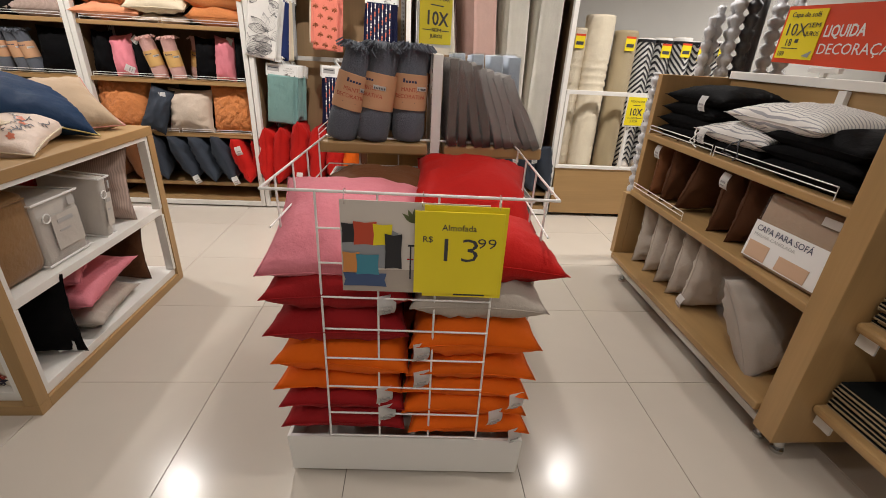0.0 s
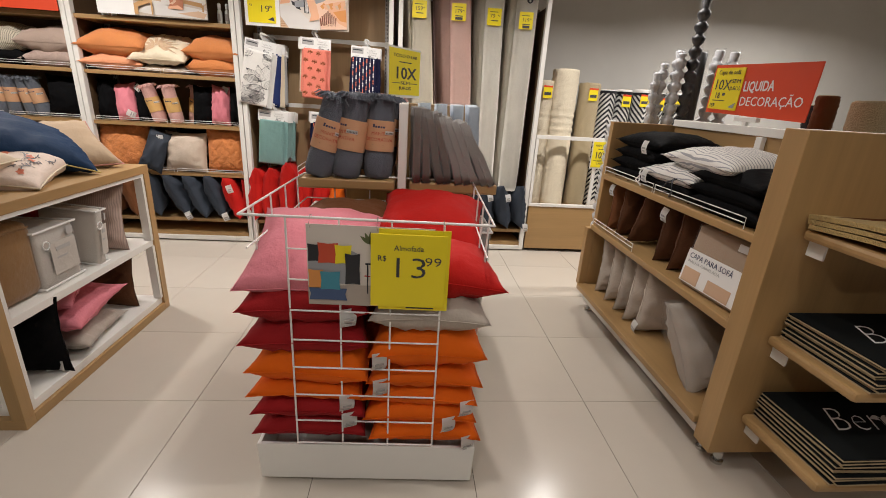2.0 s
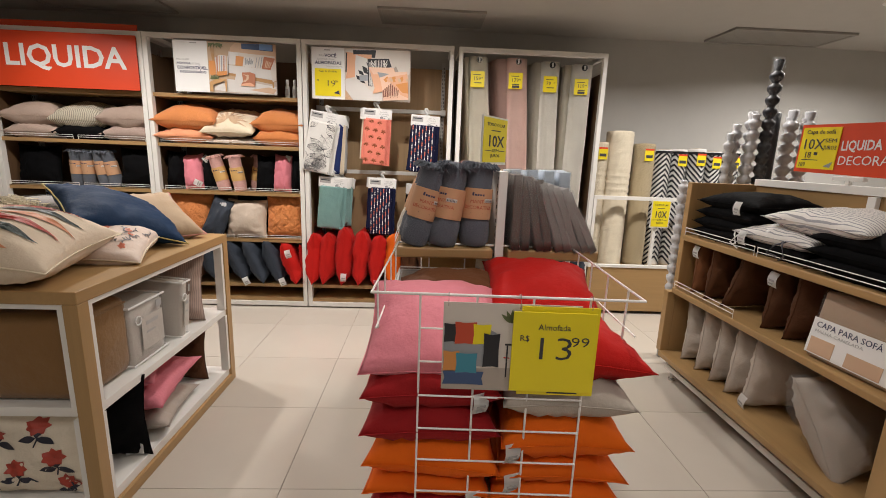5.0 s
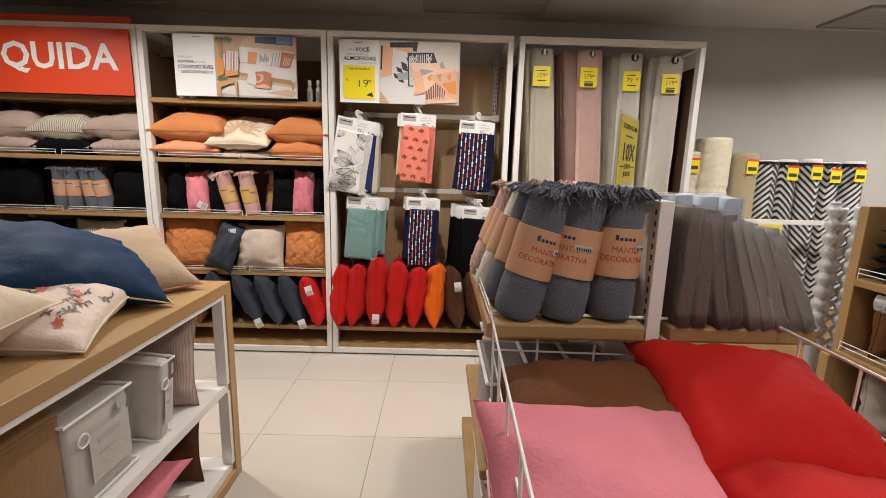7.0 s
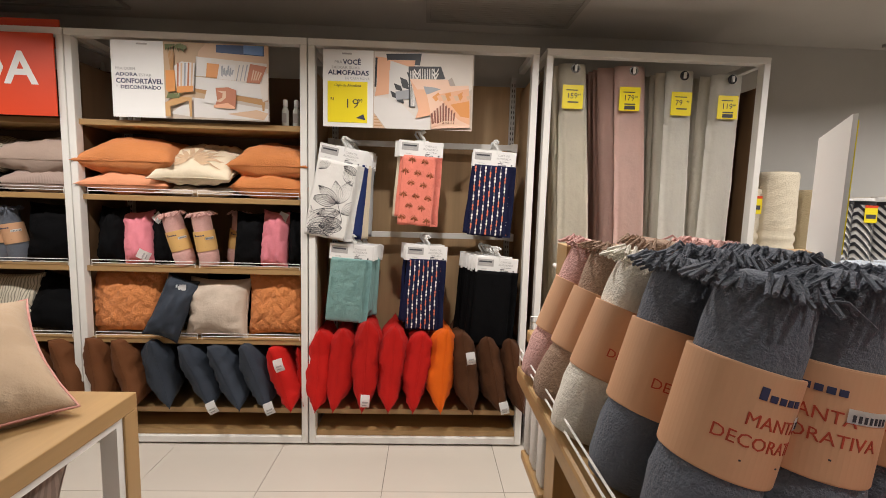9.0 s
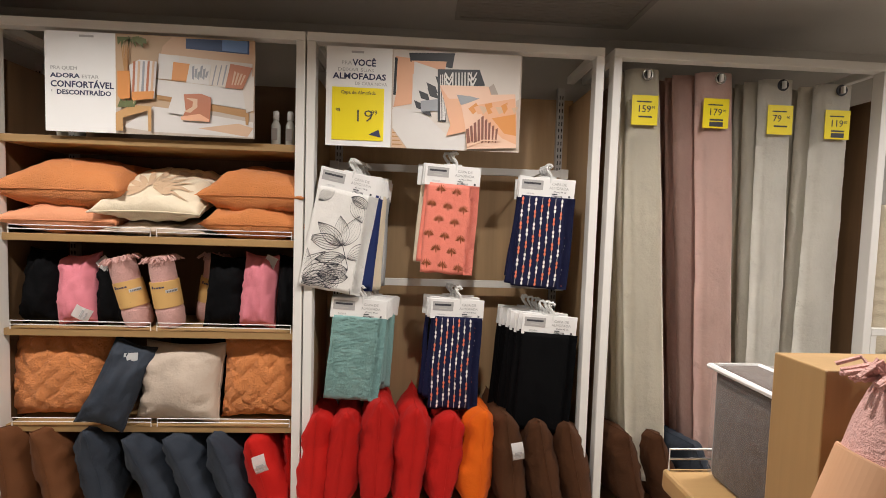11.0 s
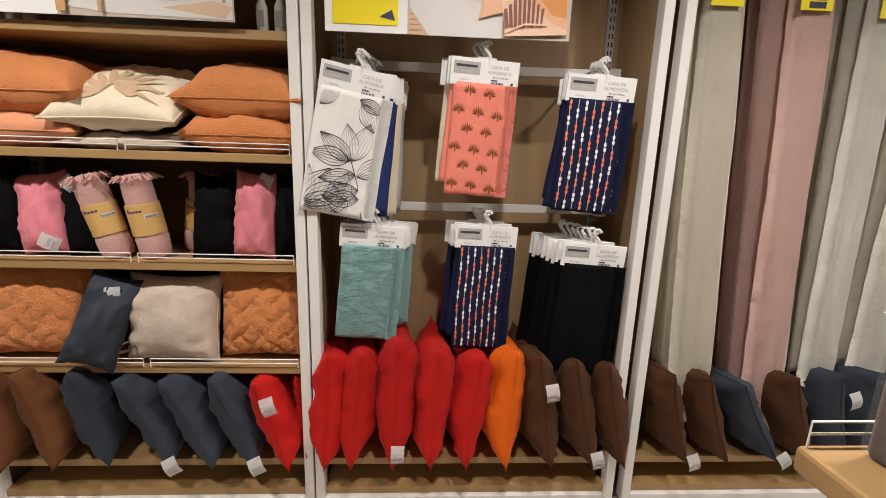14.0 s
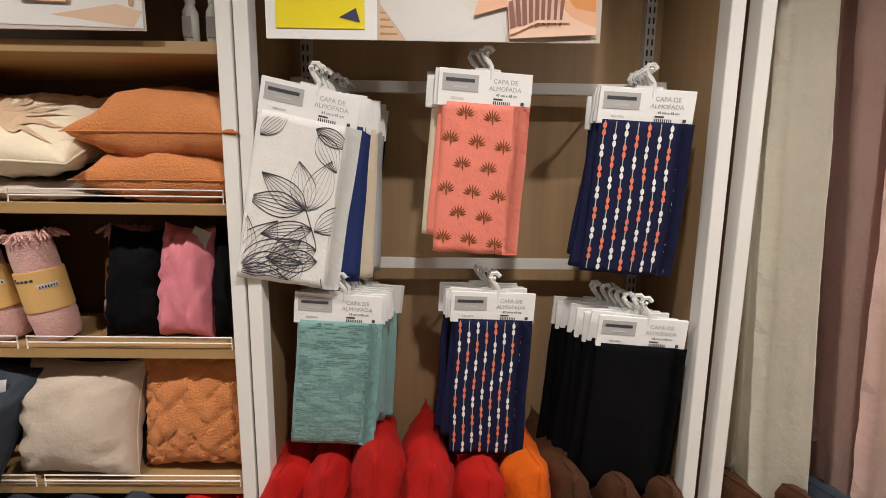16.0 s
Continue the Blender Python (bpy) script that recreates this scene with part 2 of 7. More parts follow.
def part(name, bm, material, parent=None, label="", smooth=False, m=None, kind=""):
    me = bpy.data.meshes.new(name)
    bmesh.ops.recalc_face_normals(bm, faces=bm.faces[:])
    bm.to_mesh(me)
    bm.free()
    me.materials.append(material)
    if smooth:
        me.polygons.foreach_set("use_smooth", [True] * len(me.polygons))
    ob = new(name, me)
    if parent is not None:
        ob.parent = parent
    if m is not None:
        ob.matrix_basis = m
    return tagged(ob, label, kind=kind)


def box(bm, x0, x1, y0, y1, z0, z1, bevel=0.0):
    vs = [bm.verts.new((x, y, z)) for z in (z0, z1) for y in (y0, y1) for x in (x0, x1)]
    fs = [bm.faces.new([vs[i] for i in q]) for q in ((0, 2, 3, 1), (4, 5, 7, 6), (0, 1, 5, 4), (2, 6, 7, 3), (0, 4, 6, 2), (1, 3, 7, 5))]
    if bevel:
        es = list({e for f in fs for e in f.edges})
        bmesh.ops.bevel(bm, geom=es, offset=bevel, segments=2, affect="EDGES", profile=0.5)
    return bm


def boxes(*rows, bevel=0.0):
    bm = bmesh.new()
    for r in rows:
        box(bm, *r, bevel=bevel)
    return bm


def tube(bm, pts, r, seg=6, closed=False):
    pts = [Vector(p) for p in pts]
    rings = []
    n = len(pts)
    for i, p in enumerate(pts):
        a = pts[(i - 1) % n] if (i > 0 or closed) else p
        b = pts[(i + 1) % n] if (i < n - 1 or closed) else p
        d = (b - a).normalized()
        s = d.cross(Vector((0.13, 0.31, 0.94)))
        if s.length < 1e-3:
            s = d.cross(Vector((1, 0, 0)))
        s.normalize()
        t = d.cross(s)
        rings.append([bm.verts.new(p + r * (math.cos(k * 2 * math.pi / seg) * s + math.sin(k * 2 * math.pi / seg) * t)) for k in range(seg)])
    for i in range(n if closed else n - 1):
        A, B = rings[i], rings[(i + 1) % n]
        for k in range(seg):
            bm.faces.new((A[k], A[(k + 1) % seg], B[(k + 1) % seg], B[k]))
    if not closed:
        bm.faces.new(rings[0][::-1])
        bm.faces.new(rings[-1])
    return bm


def tubes(r, *lines, seg=6):
    bm = bmesh.new()
    for l in lines:
        tube(bm, l, r, seg)
    return bm


def lathe(bm, profile, seg=20, centre=(0, 0, 0), wob=0.0, seed=0):
    """Turned body from (radius, height) pairs."""
    rings = []
    for r, z in profile:
        ring = []
        for k in range(seg):
            a = k * 2 * math.pi / seg
            rr = r * (1 + wob * noise.noise(Vector((math.cos(a) * 1.7, math.sin(a) * 1.7, z * 11 + seed))))
            ring.append(bm.verts.new((centre[0] + rr * math.cos(a), centre[1] + rr * math.sin(a), centre[2] + z)))
        rings.append(ring)
    for A, B in zip(rings, rings[1:]):
        for k in range(seg):
            bm.faces.new((A[k], A[(k + 1) % seg], B[(k + 1) % seg], B[k]))
    bm.faces.new(rings[0][::-1])
    bm.faces.new(rings[-1])
    return bm


def slab(bm, pts, y0, y1):
    """A flat outline in x and z with thickness in y."""
    a = [bm.verts.new((p[0], y0, p[1])) for p in pts]
    b = [bm.verts.new((p[0], y1, p[1])) for p in pts]
    bm.faces.new(a)
    bm.faces.new(b[::-1])
    for i in range(len(pts)):
        j = (i + 1) % len(pts)
        bm.faces.new((a[j], a[i], b[i], b[j]))
    return bm


def text_bm(body, size, x=0, z=0, y=0, align="LEFT", width=None, thin=0.0, shear=0.0):
    """Flat lettering in x and z that faces -y."""
    cu = bpy.data.curves.new("lettering", "FONT")
    cu.body, cu.size, cu.align_x, cu.extrude, cu.resolution_u = body, size, align, 0.0004, 2
    cu.offset, cu.shear = -thin * size, shear
    ob = new("lettering", cu)
    me = bpy.data.meshes.new_from_object(ob.evaluated_get(bpy.context.evaluated_depsgraph_get()))
    bpy.data.objects.remove(ob)
    bm = bmesh.new()
    bm.from_mesh(me)
    bpy.data.meshes.remove(me)
    xs = [v.co.x for v in bm.verts] or [0]
    k = 1.0 if width is None else width / max(1e-6, max(xs) - min(xs))
    for v in bm.verts:
        v.co = Vector((x + v.co.x * k, y - v.co.z, z + v.co.y))
    return bm


def lettering(parent, material, body, size, x, z, y, align="LEFT", width=None, name="lettering", thin=0.0):
    return part(name, text_bm(body, size, x, z, y, align, width, thin), material, parent)


def rect(parent, name, material, x0, x1, z0, z1, y, d=0.001, label=""):
    return part(name, boxes((x0, x1, y - d, y, z0, z1)), material, parent, label)


def bars(parent, material, rows, y, name="print_bar"):
    for x0, x1, z0, z1 in rows:
        rect(parent, name, material, x0, x1, z0, z1, y, 0.0008)


# ---------------------------------------------------------------- cushions
def pillow_point(u, v, w, h, t, seed, side, wr):
    pu, pv = 1 - 0.10 * (1 - v * v) * u * u, 1 - 0.10 * (1 - u * u) * v * v
    x, y = w / 2 * u * pu, h / 2 * v * pv
    f = max(0.0, (1 - abs(u) ** 2.4)) * max(0.0, (1 - abs(v) ** 2.4))
    z = side * t / 2 * f ** 0.52
    e = min(1.0, 4 * f)
    q = Vector((u * 1.5, v * 1.5, seed * 3.7 + side))
    z += wr * e * (noise.noise(q) * 0.55)
    z += wr * 0.55 * e * noise.noise(Vector((u * 7 + 2 * v, v * 2.2, seed + side * 5))) * (0.3 + v * v)
    z += wr * 0.55 * e * noise.noise(Vector((u * 2.2, v * 7 - 2 * u, seed + 9 + side * 5))) * (0.3 + u * u)
    z += wr * 0.5 * e * (abs(noise.noise(Vector((u * 2.5 + v * 1.5, v * 2.5 - u, seed * 1.3 + side)))) - 0.25)
    x += 0.10 * wr * noise.noise(Vector((v * 4, seed, 3))) * abs(u)
    y += 0.10 * wr * noise.noise(Vector((u * 4, seed, 7))) * abs(v)
    return Vector((x, y, z))


def pillow_bm(w, h, t, seed=0, wr=0.03, n=22, sag=0.0):
    bm = bmesh.new()
    grid = {}
    ts = [math.sin((i / n - 0.5) * math.pi) * 0.45 + (i / n * 2 - 1) * 0.55 for i in range(n + 1)]
    for side in (1, -1):
        for i in range(n + 1):
            for j in range(n + 1):
                edge = i in (0, n) or j in (0, n)
                if edge and side == -1:
                    grid[side, i, j] = grid[1, i, j]
                    continue
                p = pillow_point(ts[i], ts[j], w, h, t, seed, side, wr)
                p.z -= sag * (p.x * p.x + p.y * p.y)
                grid[side, i, j] = bm.verts.new(p)
        for i in range(n):
            for j in range(n):
                q = [grid[side, i, j], grid[side, i + 1, j], grid[side, i + 1, j + 1], grid[side, i, j + 1]]
                bm.faces.new(q if side == 1 else q[::-1])
    return bm


SEED = [0]


def paper_tag(parent, at, rx=0, ry=0, rz=0, w=0.05, h=0.07):
    bm = bmesh.new()
    n = 5
    rows = []
    for i in range(n + 1):
        s = i / n
        rows.append([bm.verts.new((x, -0.012 * math.sin(s * 3), -h * s)) for x in (-w / 2, w / 2)])
    for a, b in zip(rows, rows[1:]):
        bm.faces.new((a[0], a[1], b[1], b[0]))
    bmesh.ops.solidify(bm, geom=bm.faces[:], thickness=0.0006)
    tag = part("paper_tag", bm, CARD, parent, "white paper price tag", m=pose(*at, rx, ry, rz))
    bm = boxes((-w * 0.3, w * 0.3, -0.0135, -0.0125, -h * 0.62, -h * 0.5), (-w * 0.3, w * 0.2, -0.0125, -0.0115, -h * 0.82, -h * 0.74))
    part("print_bar", bm, GREYC, tag)
    return tag


def cushion(m, w, h, t, material, label, group="", seam=None, wr=0.03, tag=None, sag=0.0, n=22, category="cushion", name="cushion"):
    SEED[0] += 1
    ob = thing(name, m, label, category, group)
    part("cover", pillow_bm(w, h, t, SEED[0], wr, n, sag), material, ob, smooth=True)
    pts = []
    k = 10
    for a, b in (((-1, -1), (1, -1)), ((1, -1), (1, 1)), ((1, 1), (-1, 1)), ((-1, 1), (-1, -1))):
        for i in range(k):
            s = i / k
            p = pillow_point(a[0] + (b[0] - a[0]) * s, a[1] + (b[1] - a[1]) * s, w, h, t, SEED[0], 1, wr)
            p.z -= sag * (p.x * p.x + p.y * p.y)
            pts.append(p * 1.004)
    bm = bmesh.new()
    tube(bm, pts, 0.0035 if seam else 0.0016, 5, True)
    part("seam" if not seam else "piping", bm, seam or material, ob, smooth=True)
    if tag:
        paper_tag(ob, *tag)
    return ob


def surface_on(ob_w, ob_h, ob_t, seed, wr, sag=0.0, lift=0.004):
    """Maps a point of the unit square onto the cushion's upper face."""
    def f(u, v):
        p = pillow_point(u, v, ob_w, ob_h, ob_t, seed, 1, wr)
        p.z += lift - sag * (p.x * p.x + p.y * p.y)
        return p
    return f


def decal(bm, pts, f, steps=1):
    """A filled outline of (u, v) points laid on a surface."""
    c = Vector((sum(p[0] for p in pts) / len(pts), sum(p[1] for p in pts) / len(pts)))
    cv = bm.verts.new(f(c.x, c.y))
    rings = []
    for s in (0.25, 0.5, 0.75, 1.0):
        rings.append([bm.verts.new(f(c.x + (p[0] - c.x) * s, c.y + (p[1] - c.y) * s)) for p in pts])
    k = len(pts)
    for i in range(k):
        j = (i + 1) % k
        bm.faces.new((cv, rings[0][i], rings[0][j]))
        for A, B in zip(rings, rings[1:]):
            bm.faces.new((A[i], B[i], B[j], A[j]))


def leaf(cx, cy, ang, length, width, n=7):
    """Outline of a leaf that starts at (cx, cy)."""
    pts = []
    for i in range(n + 1):
        s = i / n
        pts.append((s * length, width * math.sin(math.pi * s ** 0.8)))
    for i in range(n - 1, 0, -1):
        s = i / n
        pts.append((s * length, -width * math.sin(math.pi * s ** 0.8)))
    ca, sa = math.cos(ang), math.sin(ang)
    return [(cx + x * ca - y * sa, cy + x * sa + y * ca) for x, y in pts]


def stroke(bm, pts, f, r):
    """A thin ribbon along (u, v) points on a surface."""
    out = []
    for i, p in enumerate(pts):
        a, b = pts[max(0, i - 1)], pts[min(len(pts) - 1, i + 1)]
        d = Vector((b[0] - a[0], b[1] - a[1]))
        if d.length < 1e-6:
            d = Vector((1, 0))
        d.normalize()
        out.append((bm.verts.new(f(p[0] - d.y * r, p[1] + d.x * r)), bm.verts.new(f(p[0] + d.y * r, p[1] - d.x * r))))
    for a, b in zip(out, out[1:]):
        bm.faces.new((a[0], a[1], b[1], b[0]))


# ---------------------------------------------------------------- room shell
X0, X1, Y0, Y1 = -5.0, 5.6, -3.4, 4.42
floor = tagged(part("floor", boxes((X0, X1, Y0, Y1, -0.1, -0.004)), GROUT), "polished cream porcelain tile floor with dark joints", "floor", kind="structure")
ceiling = tagged(part("ceiling", boxes((X0, X1, Y0, Y1, CEIL, CEIL + 0.1)), CEILM), "plain matt greige painted ceiling", "ceiling", kind="structure")
for nm, r in (("wall_north", (X0 - 0.15, X1 + 0.15, Y1, Y1 + 0.15, -0.1, CEIL + 0.1)), ("wall_south", (X0 - 0.15, X1 + 0.15, Y0 - 0.15, Y0, -0.1, CEIL + 0.1)),
              ("wall_west", (X0 - 0.15, X0, Y0, Y1, -0.1, CEIL + 0.1)), ("wall_east", (X1, X1 + 0.15, Y0, Y1, -0.1, CEIL + 0.1))):
    tagged(part(nm, boxes(r), WALL), "plain grey painted shop wall", "wall", kind="structure")

# ceiling grilles
for vx0, vx1, vy0, vy1 in ((-0.30, 0.55, 3.84, 4.25), (2.60, 3.64, 3.90, 4.33), (-3.05, -2.02, 3.90, 4.26)):
    vent = thing("ceiling_vent", pose((vx0 + vx1) / 2, (vy0 + vy1) / 2, CEIL), "grey slatted air grille set in the ceiling", "vent", "ceiling grilles")
    a, b = (vx1 - vx0) / 2, (vy1 - vy0) / 2
    part("backing", boxes((-a + 0.02, a - 0.02, -b + 0.02, b - 0.02, -0.006, -0.001)), SLOT, vent)
    part("frame", boxes((-a, a, -b, -b + 0.025, -0.02, -0.001), (-a, a, b - 0.025, b, -0.02, -0.001), (-a, -a + 0.025, -b + 0.025, b - 0.025, -0.02, -0.001), (a - 0.025, a, -b + 0.025, b - 0.025, -0.02, -0.001)), VENTM, vent)
    n = 14
    for i in range(n):
        y = -b + 0.03 + (2 * b - 0.06) * (i + 0.5) / n
        part("slat", boxes((-a + 0.026, a - 0.026, y - 0.011, y + 0.011, -0.016, -0.008)), VENTM, vent)

# downlights
BULB = glow("lit_lens", (1.0, 0.88, 0.72), 6.0)
first = None
for lx, ly, watts in LAMPS:
    if first is None:
        first = thing("downlight", pose(lx, ly, CEIL), "round recessed downlight with white ring, lit", "lamp", "ceiling downlights")
        bm = bmesh.new()
        lathe(bm, [(0.066, -0.001), (0.092, -0.001), (0.092, -0.008), (0.070, -0.012), (0.066, -0.012)], 24)
        part("ring", bm, WHITE, first, smooth=False)
        bm = bmesh.new()
        lathe(bm, [(0.060, -0.010), (0.055, -0.0135)], 24)
        part("lens", bm, BULB, first, "glowing lens")
    else:
        copy_thing(first, pose(lx, ly, CEIL))


# ---------------------------------------------------------------- wall shelving
YF, YB, TOP = 3.925, 4.30, 2.245
SH = [0.205, 0.612, 1.014, 1.402, 1.796]
B0, B1, B2, B3 = (-3.392, -2.157), (-2.151, -0.918), (-0.911, 0.313), (0.352, 1.582)


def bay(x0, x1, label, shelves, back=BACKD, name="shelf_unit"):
    ob = thing(name, pose((x0 + x1) / 2, YF, 0), label, "shelf unit", "wall shelving")
    a = (x1 - x0) / 2
    d = YB - YF
    t = 0.036
    for nm, r in (("upright", (-a, -a + t, 0, 0.05, 0.012, TOP - t)), ("upright", (a - t, a, 0, 0.05, 0.012, TOP - t)), ("top_rail", (-a, a, 0, 0.05, TOP - t, TOP)),
                  ("bottom_rail", (-a + t, a - t, 0, 0.05, 0.012, 0.05)), ("side_rail", (-a, -a + t, 0.05, d, TOP - t, TOP)), ("side_rail", (a - t, a, 0.05, d, TOP - t, TOP))):
        part(nm, boxes(r, bevel=0.003), WHITE, ob, "white painted steel")
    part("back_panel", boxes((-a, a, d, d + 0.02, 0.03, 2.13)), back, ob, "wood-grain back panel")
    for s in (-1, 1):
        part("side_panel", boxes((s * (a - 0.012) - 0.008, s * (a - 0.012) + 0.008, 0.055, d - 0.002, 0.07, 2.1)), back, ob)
        st = part("slotted_strip", boxes((s * (a - 0.07) - 0.016, s * (a - 0.07) + 0.016, d - 0.03, d - 0.002, 0.25, 2.18)), STRIP, ob, "slotted steel strip")
        part("slot_pattern", boxes(*[(s * (a - 0.07) + o - 0.0022, s * (a - 0.07) + o + 0.0022, d - 0.0325, d - 0.0302, 0.3 + 0.032 * i, 0.318 + 0.032 * i) for i in range(58) for o in (-0.007, 0.007)]), SLOT, st, kind="stuff")
        foot = bmesh.new()
        lathe(foot, [(0.014, 0.0), (0.014, 0.008), (0.006, 0.009), (0.006, 0.0118)], 12, (s * (a - 0.03), 0.025, 0))
        part("foot", foot, CHROME, ob)
    part("base_panel", boxes((-a + t, a - t, 0.02, d, 0.052, 0.082)), OAK_X, ob, "oak laminate plinth board")
    for z in shelves:
        part("shelf", boxes((-a + t, a - t, 0.022 if z > 0.3 else 0.035, d - 0.034, z - 0.03, z), bevel=0.002), OAK_X, ob, "oak laminate shelf")
    return ob


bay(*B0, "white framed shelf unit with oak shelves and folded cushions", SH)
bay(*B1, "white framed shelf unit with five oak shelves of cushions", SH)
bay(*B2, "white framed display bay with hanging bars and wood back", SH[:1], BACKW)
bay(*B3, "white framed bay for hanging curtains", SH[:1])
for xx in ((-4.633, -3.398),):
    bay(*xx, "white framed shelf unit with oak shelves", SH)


def guard(x0, x1, z):
    ob = thing("wire_guard", pose((x0 + x1) / 2, YF + 0.012, z), "white double-wire shelf guard", "wire guard", "shelf guards")
    a = (x1 - x0) / 2
    part("wire", tubes(0.002, [(-a, 0, 0.0), (-a, 0, 0.034), (a, 0, 0.034), (a, 0, 0.0)]), WIRE, ob)
    part("wire", tubes(0.002, [(-a, 0, 0.018), (a, 0, 0.018)]), WIRE, ob)


for z in SH[1:4]:
    guard(-2.08, -1.53, z)
    guard(-1.505, -0.965, z)
    guard(-2.74, -2.205, z)
    guard(-3.34, -2.78, z)


G = "cushions on the wall shelves"
# shelf 3 of the orange bay: stacked flat
def flat(x, z, w, h, t, mt, lab, rz=0, tilt=6, y=4.13, **kw):
    return cushion(pose(x, y, z, tilt, 0, rz), w, h, t, mt, lab, G, **kw)


flat(-1.905, SH[3] + 0.075, 0.47, 0.42, 0.17, PEACH, "peach cushion lying flat in a stack on the shelf", 2)
flat(-1.875, SH[3] + 0.208, 0.53, 0.46, 0.23, SHERPA, "orange sherpa cushion on top of a stack", -3, 8)
flat(-1.53, SH[3] + 0.04, 0.42, 0.38, 0.07, BEIGE, "beige cushion lying flat under another", 1)
palm_seed = SEED[0] + 1
palm = cushion(pose(-1.53, 4.09, SH[3] + 0.185, 26, 0, -2), 0.44, 0.42, 0.17, CREAM, "cream cushion with embroidered palm leaf on a stack", G, seam=CREAM)
f = surface_on(0.44, 0.42, 0.17, palm_seed, 0.03)
bm = bmesh.new()
for k in range(11):
    a = radians(-10 + 20 * k)
    decal(bm, leaf(0.05 * math.cos(a), -0.62 + 0.05 * math.sin(a), a, 0.85 - 0.03 * abs(k - 5), 0.062), f)
part("palm_motif", bm, fabric("tan_embroidery", (0.60, 0.42, 0.27), 0.9), palm, "tan embroidered palm leaf")
flat(-1.51, SH[3] + 0.235, 0.36, 0.3, 0.10, BEIGE, "beige cushion behind the palm cushion", 6, 0, 4.2)
flat(-1.125, SH[3] + 0.078, 0.44, 0.40, 0.18, SHERPA, "orange sherpa cushion lying flat in a stack", 2)
flat(-1.125, SH[3] + 0.208, 0.44, 0.42, 0.22, SHERPA, "orange sherpa cushion on top of a stack", -2, 9)
# shelf 2: standing narrow cushions and throws
up = lambda x, z, w, h, t, mt, lab, rz=0, lean=82, ry=0, y=4.05, **kw: cushion(pose(x, y, z + h / 2 - 0.004, lean, ry, rz), w, h, t, mt, lab, G, **kw)
up(-2.03, SH[2], 0.155, 0.33, 0.12, BLACK, "black cushion standing on edge on the shelf")
up(-1.885, SH[2], 0.175, 0.31, 0.12, PINK, "pink cushion standing on edge on the shelf", 0, 80, -6, tag=((0.02, -0.09, 0.065), -80, 0, 60))
up(-1.745, SH[2], 0.13, 0.31, 0.11, BLACK, "black cushion standing on edge between pink ones", 0, 80, -5, tag=((-0.03, 0.13, 0.05), -70, 0, 40))
up(-1.272, SH[2], 0.17, 0.32, 0.12, BLACK, "black cushion standing on edge on the shelf", 0, 82, 2)
up(-1.128, SH[2], 0.16, 0.33, 0.12, PINK, "pink cushion standing on edge on the shelf", 0, 82, 3, tag=((0.05, 0.15, 0.04), -70, 0, -20))
up(-0.995, SH[2], 0.12, 0.33, 0.12, BLACK, "black cushion standing beside the upright", 0, 82, 0)


def sherpa_face(x, w, lab):
    """Square sherpa cushion with a raised basket of lozenges."""
    SEED[0] += 1
    sd = SEED[0]
    ob = thing("cushion", pose(x, 4.06, SH[1] + 0.19, 84, 0, 0), lab, "cushion", G)
    bm = pillow_bm(w, 0.385, 0.15, sd, 0.012, 44)
    for v in bm.verts:
        p, q = (v.co.x + v.co.y) / 0.085, (v.co.x - v.co.y) / 0.085
        fp, fq = p - math.floor(p), q - math.floor(q)
        chk = (math.floor(p) + math.floor(q)) % 2
        edge = min(fp if chk else fq, 1 - (fp if chk else fq))
        v.co.z += (0.012 * min(1, edge * 5) + 0.006 * noise.noise(v.co * 70)) * (1 if v.co.z > 0 else 0)
    part("cover", bm, SHERPA, ob, "raised sherpa lozenges", smooth=True)


sherpa_face(-1.955, 0.43, "square orange sherpa cushion with lozenge relief")
up(-1.665, SH[1], 0.18, 0.36, 0.15, SLATE, "slate grey cushion standing on its corner", 12, 76, 20, y=3.955, tag=((0.0, 0.13, 0.05), -70, 0, 20))
up(-1.445, SH[1], 0.36, 0.34, 0.18, BEIGE, "plump beige cushion standing on the shelf", -4, 78, 0, y=4.02)
up(-1.45, SH[1], 0.3, 0.36, 0.08, BLACK, "black cushion at the back of the shelf", 0, 88, 0, y=4.2)
sherpa_face(-1.105, 0.37, "square orange sherpa cushion beside the upright")
# base shelf: cushions seen edge-on
def leaning(x, mt, lab, tilt, turn=8, h=0.40, t=0.16, y=4.08, tag=None):
    m = pose(x, y - 0.02, SH[0] + 0.015 + h / 2 * math.cos(radians(tilt)), 0, 0, turn) @ pose(0, 0, 0, 0, -tilt, 0) @ pose(0, 0, 0, 90, 0, 90) @ pose(0, 0, 0, 0, 0, -4)
    return cushion(m, 0.42, h, t, mt, lab, G, tag=tag, wr=0.028)


tag_low = ((-0.22, -0.15, 0.015), 0, -90, -90)
tag_top = ((-0.22, 0.12, 0.025), 0, -90, -90)
leaning(-2.08, RUST, "rust brown cushion leaning on edge on the bottom shelf", 8)
leaning(-1.935, RUST, "rust brown cushion leaning on edge on the bottom shelf", 14, 12)
leaning(-1.79, SLATE, "slate grey cushion leaning in a row on the bottom shelf", 12, 25, 0.40, 0.18)
leaning(-1.555, SLATE, "slate grey cushion leaning in a row on the bottom shelf", 24, 14, tag=tag_low)
leaning(-1.385, SLATE, "slate grey cushion leaning in a row on the bottom shelf", 24, 10)
leaning(-1.235, SLATE, "slate grey cushion leaning in a row on the bottom shelf", 20, 14, tag=tag_low)
leaning(-1.075, RED, "red cushion leaning in a row on the bottom shelf", 18, 8, 0.38, tag=tag_top)
leaning(-0.975, RED, "red cushion leaning beside the upright", 6, 4, 0.34, 0.10, 4.16)
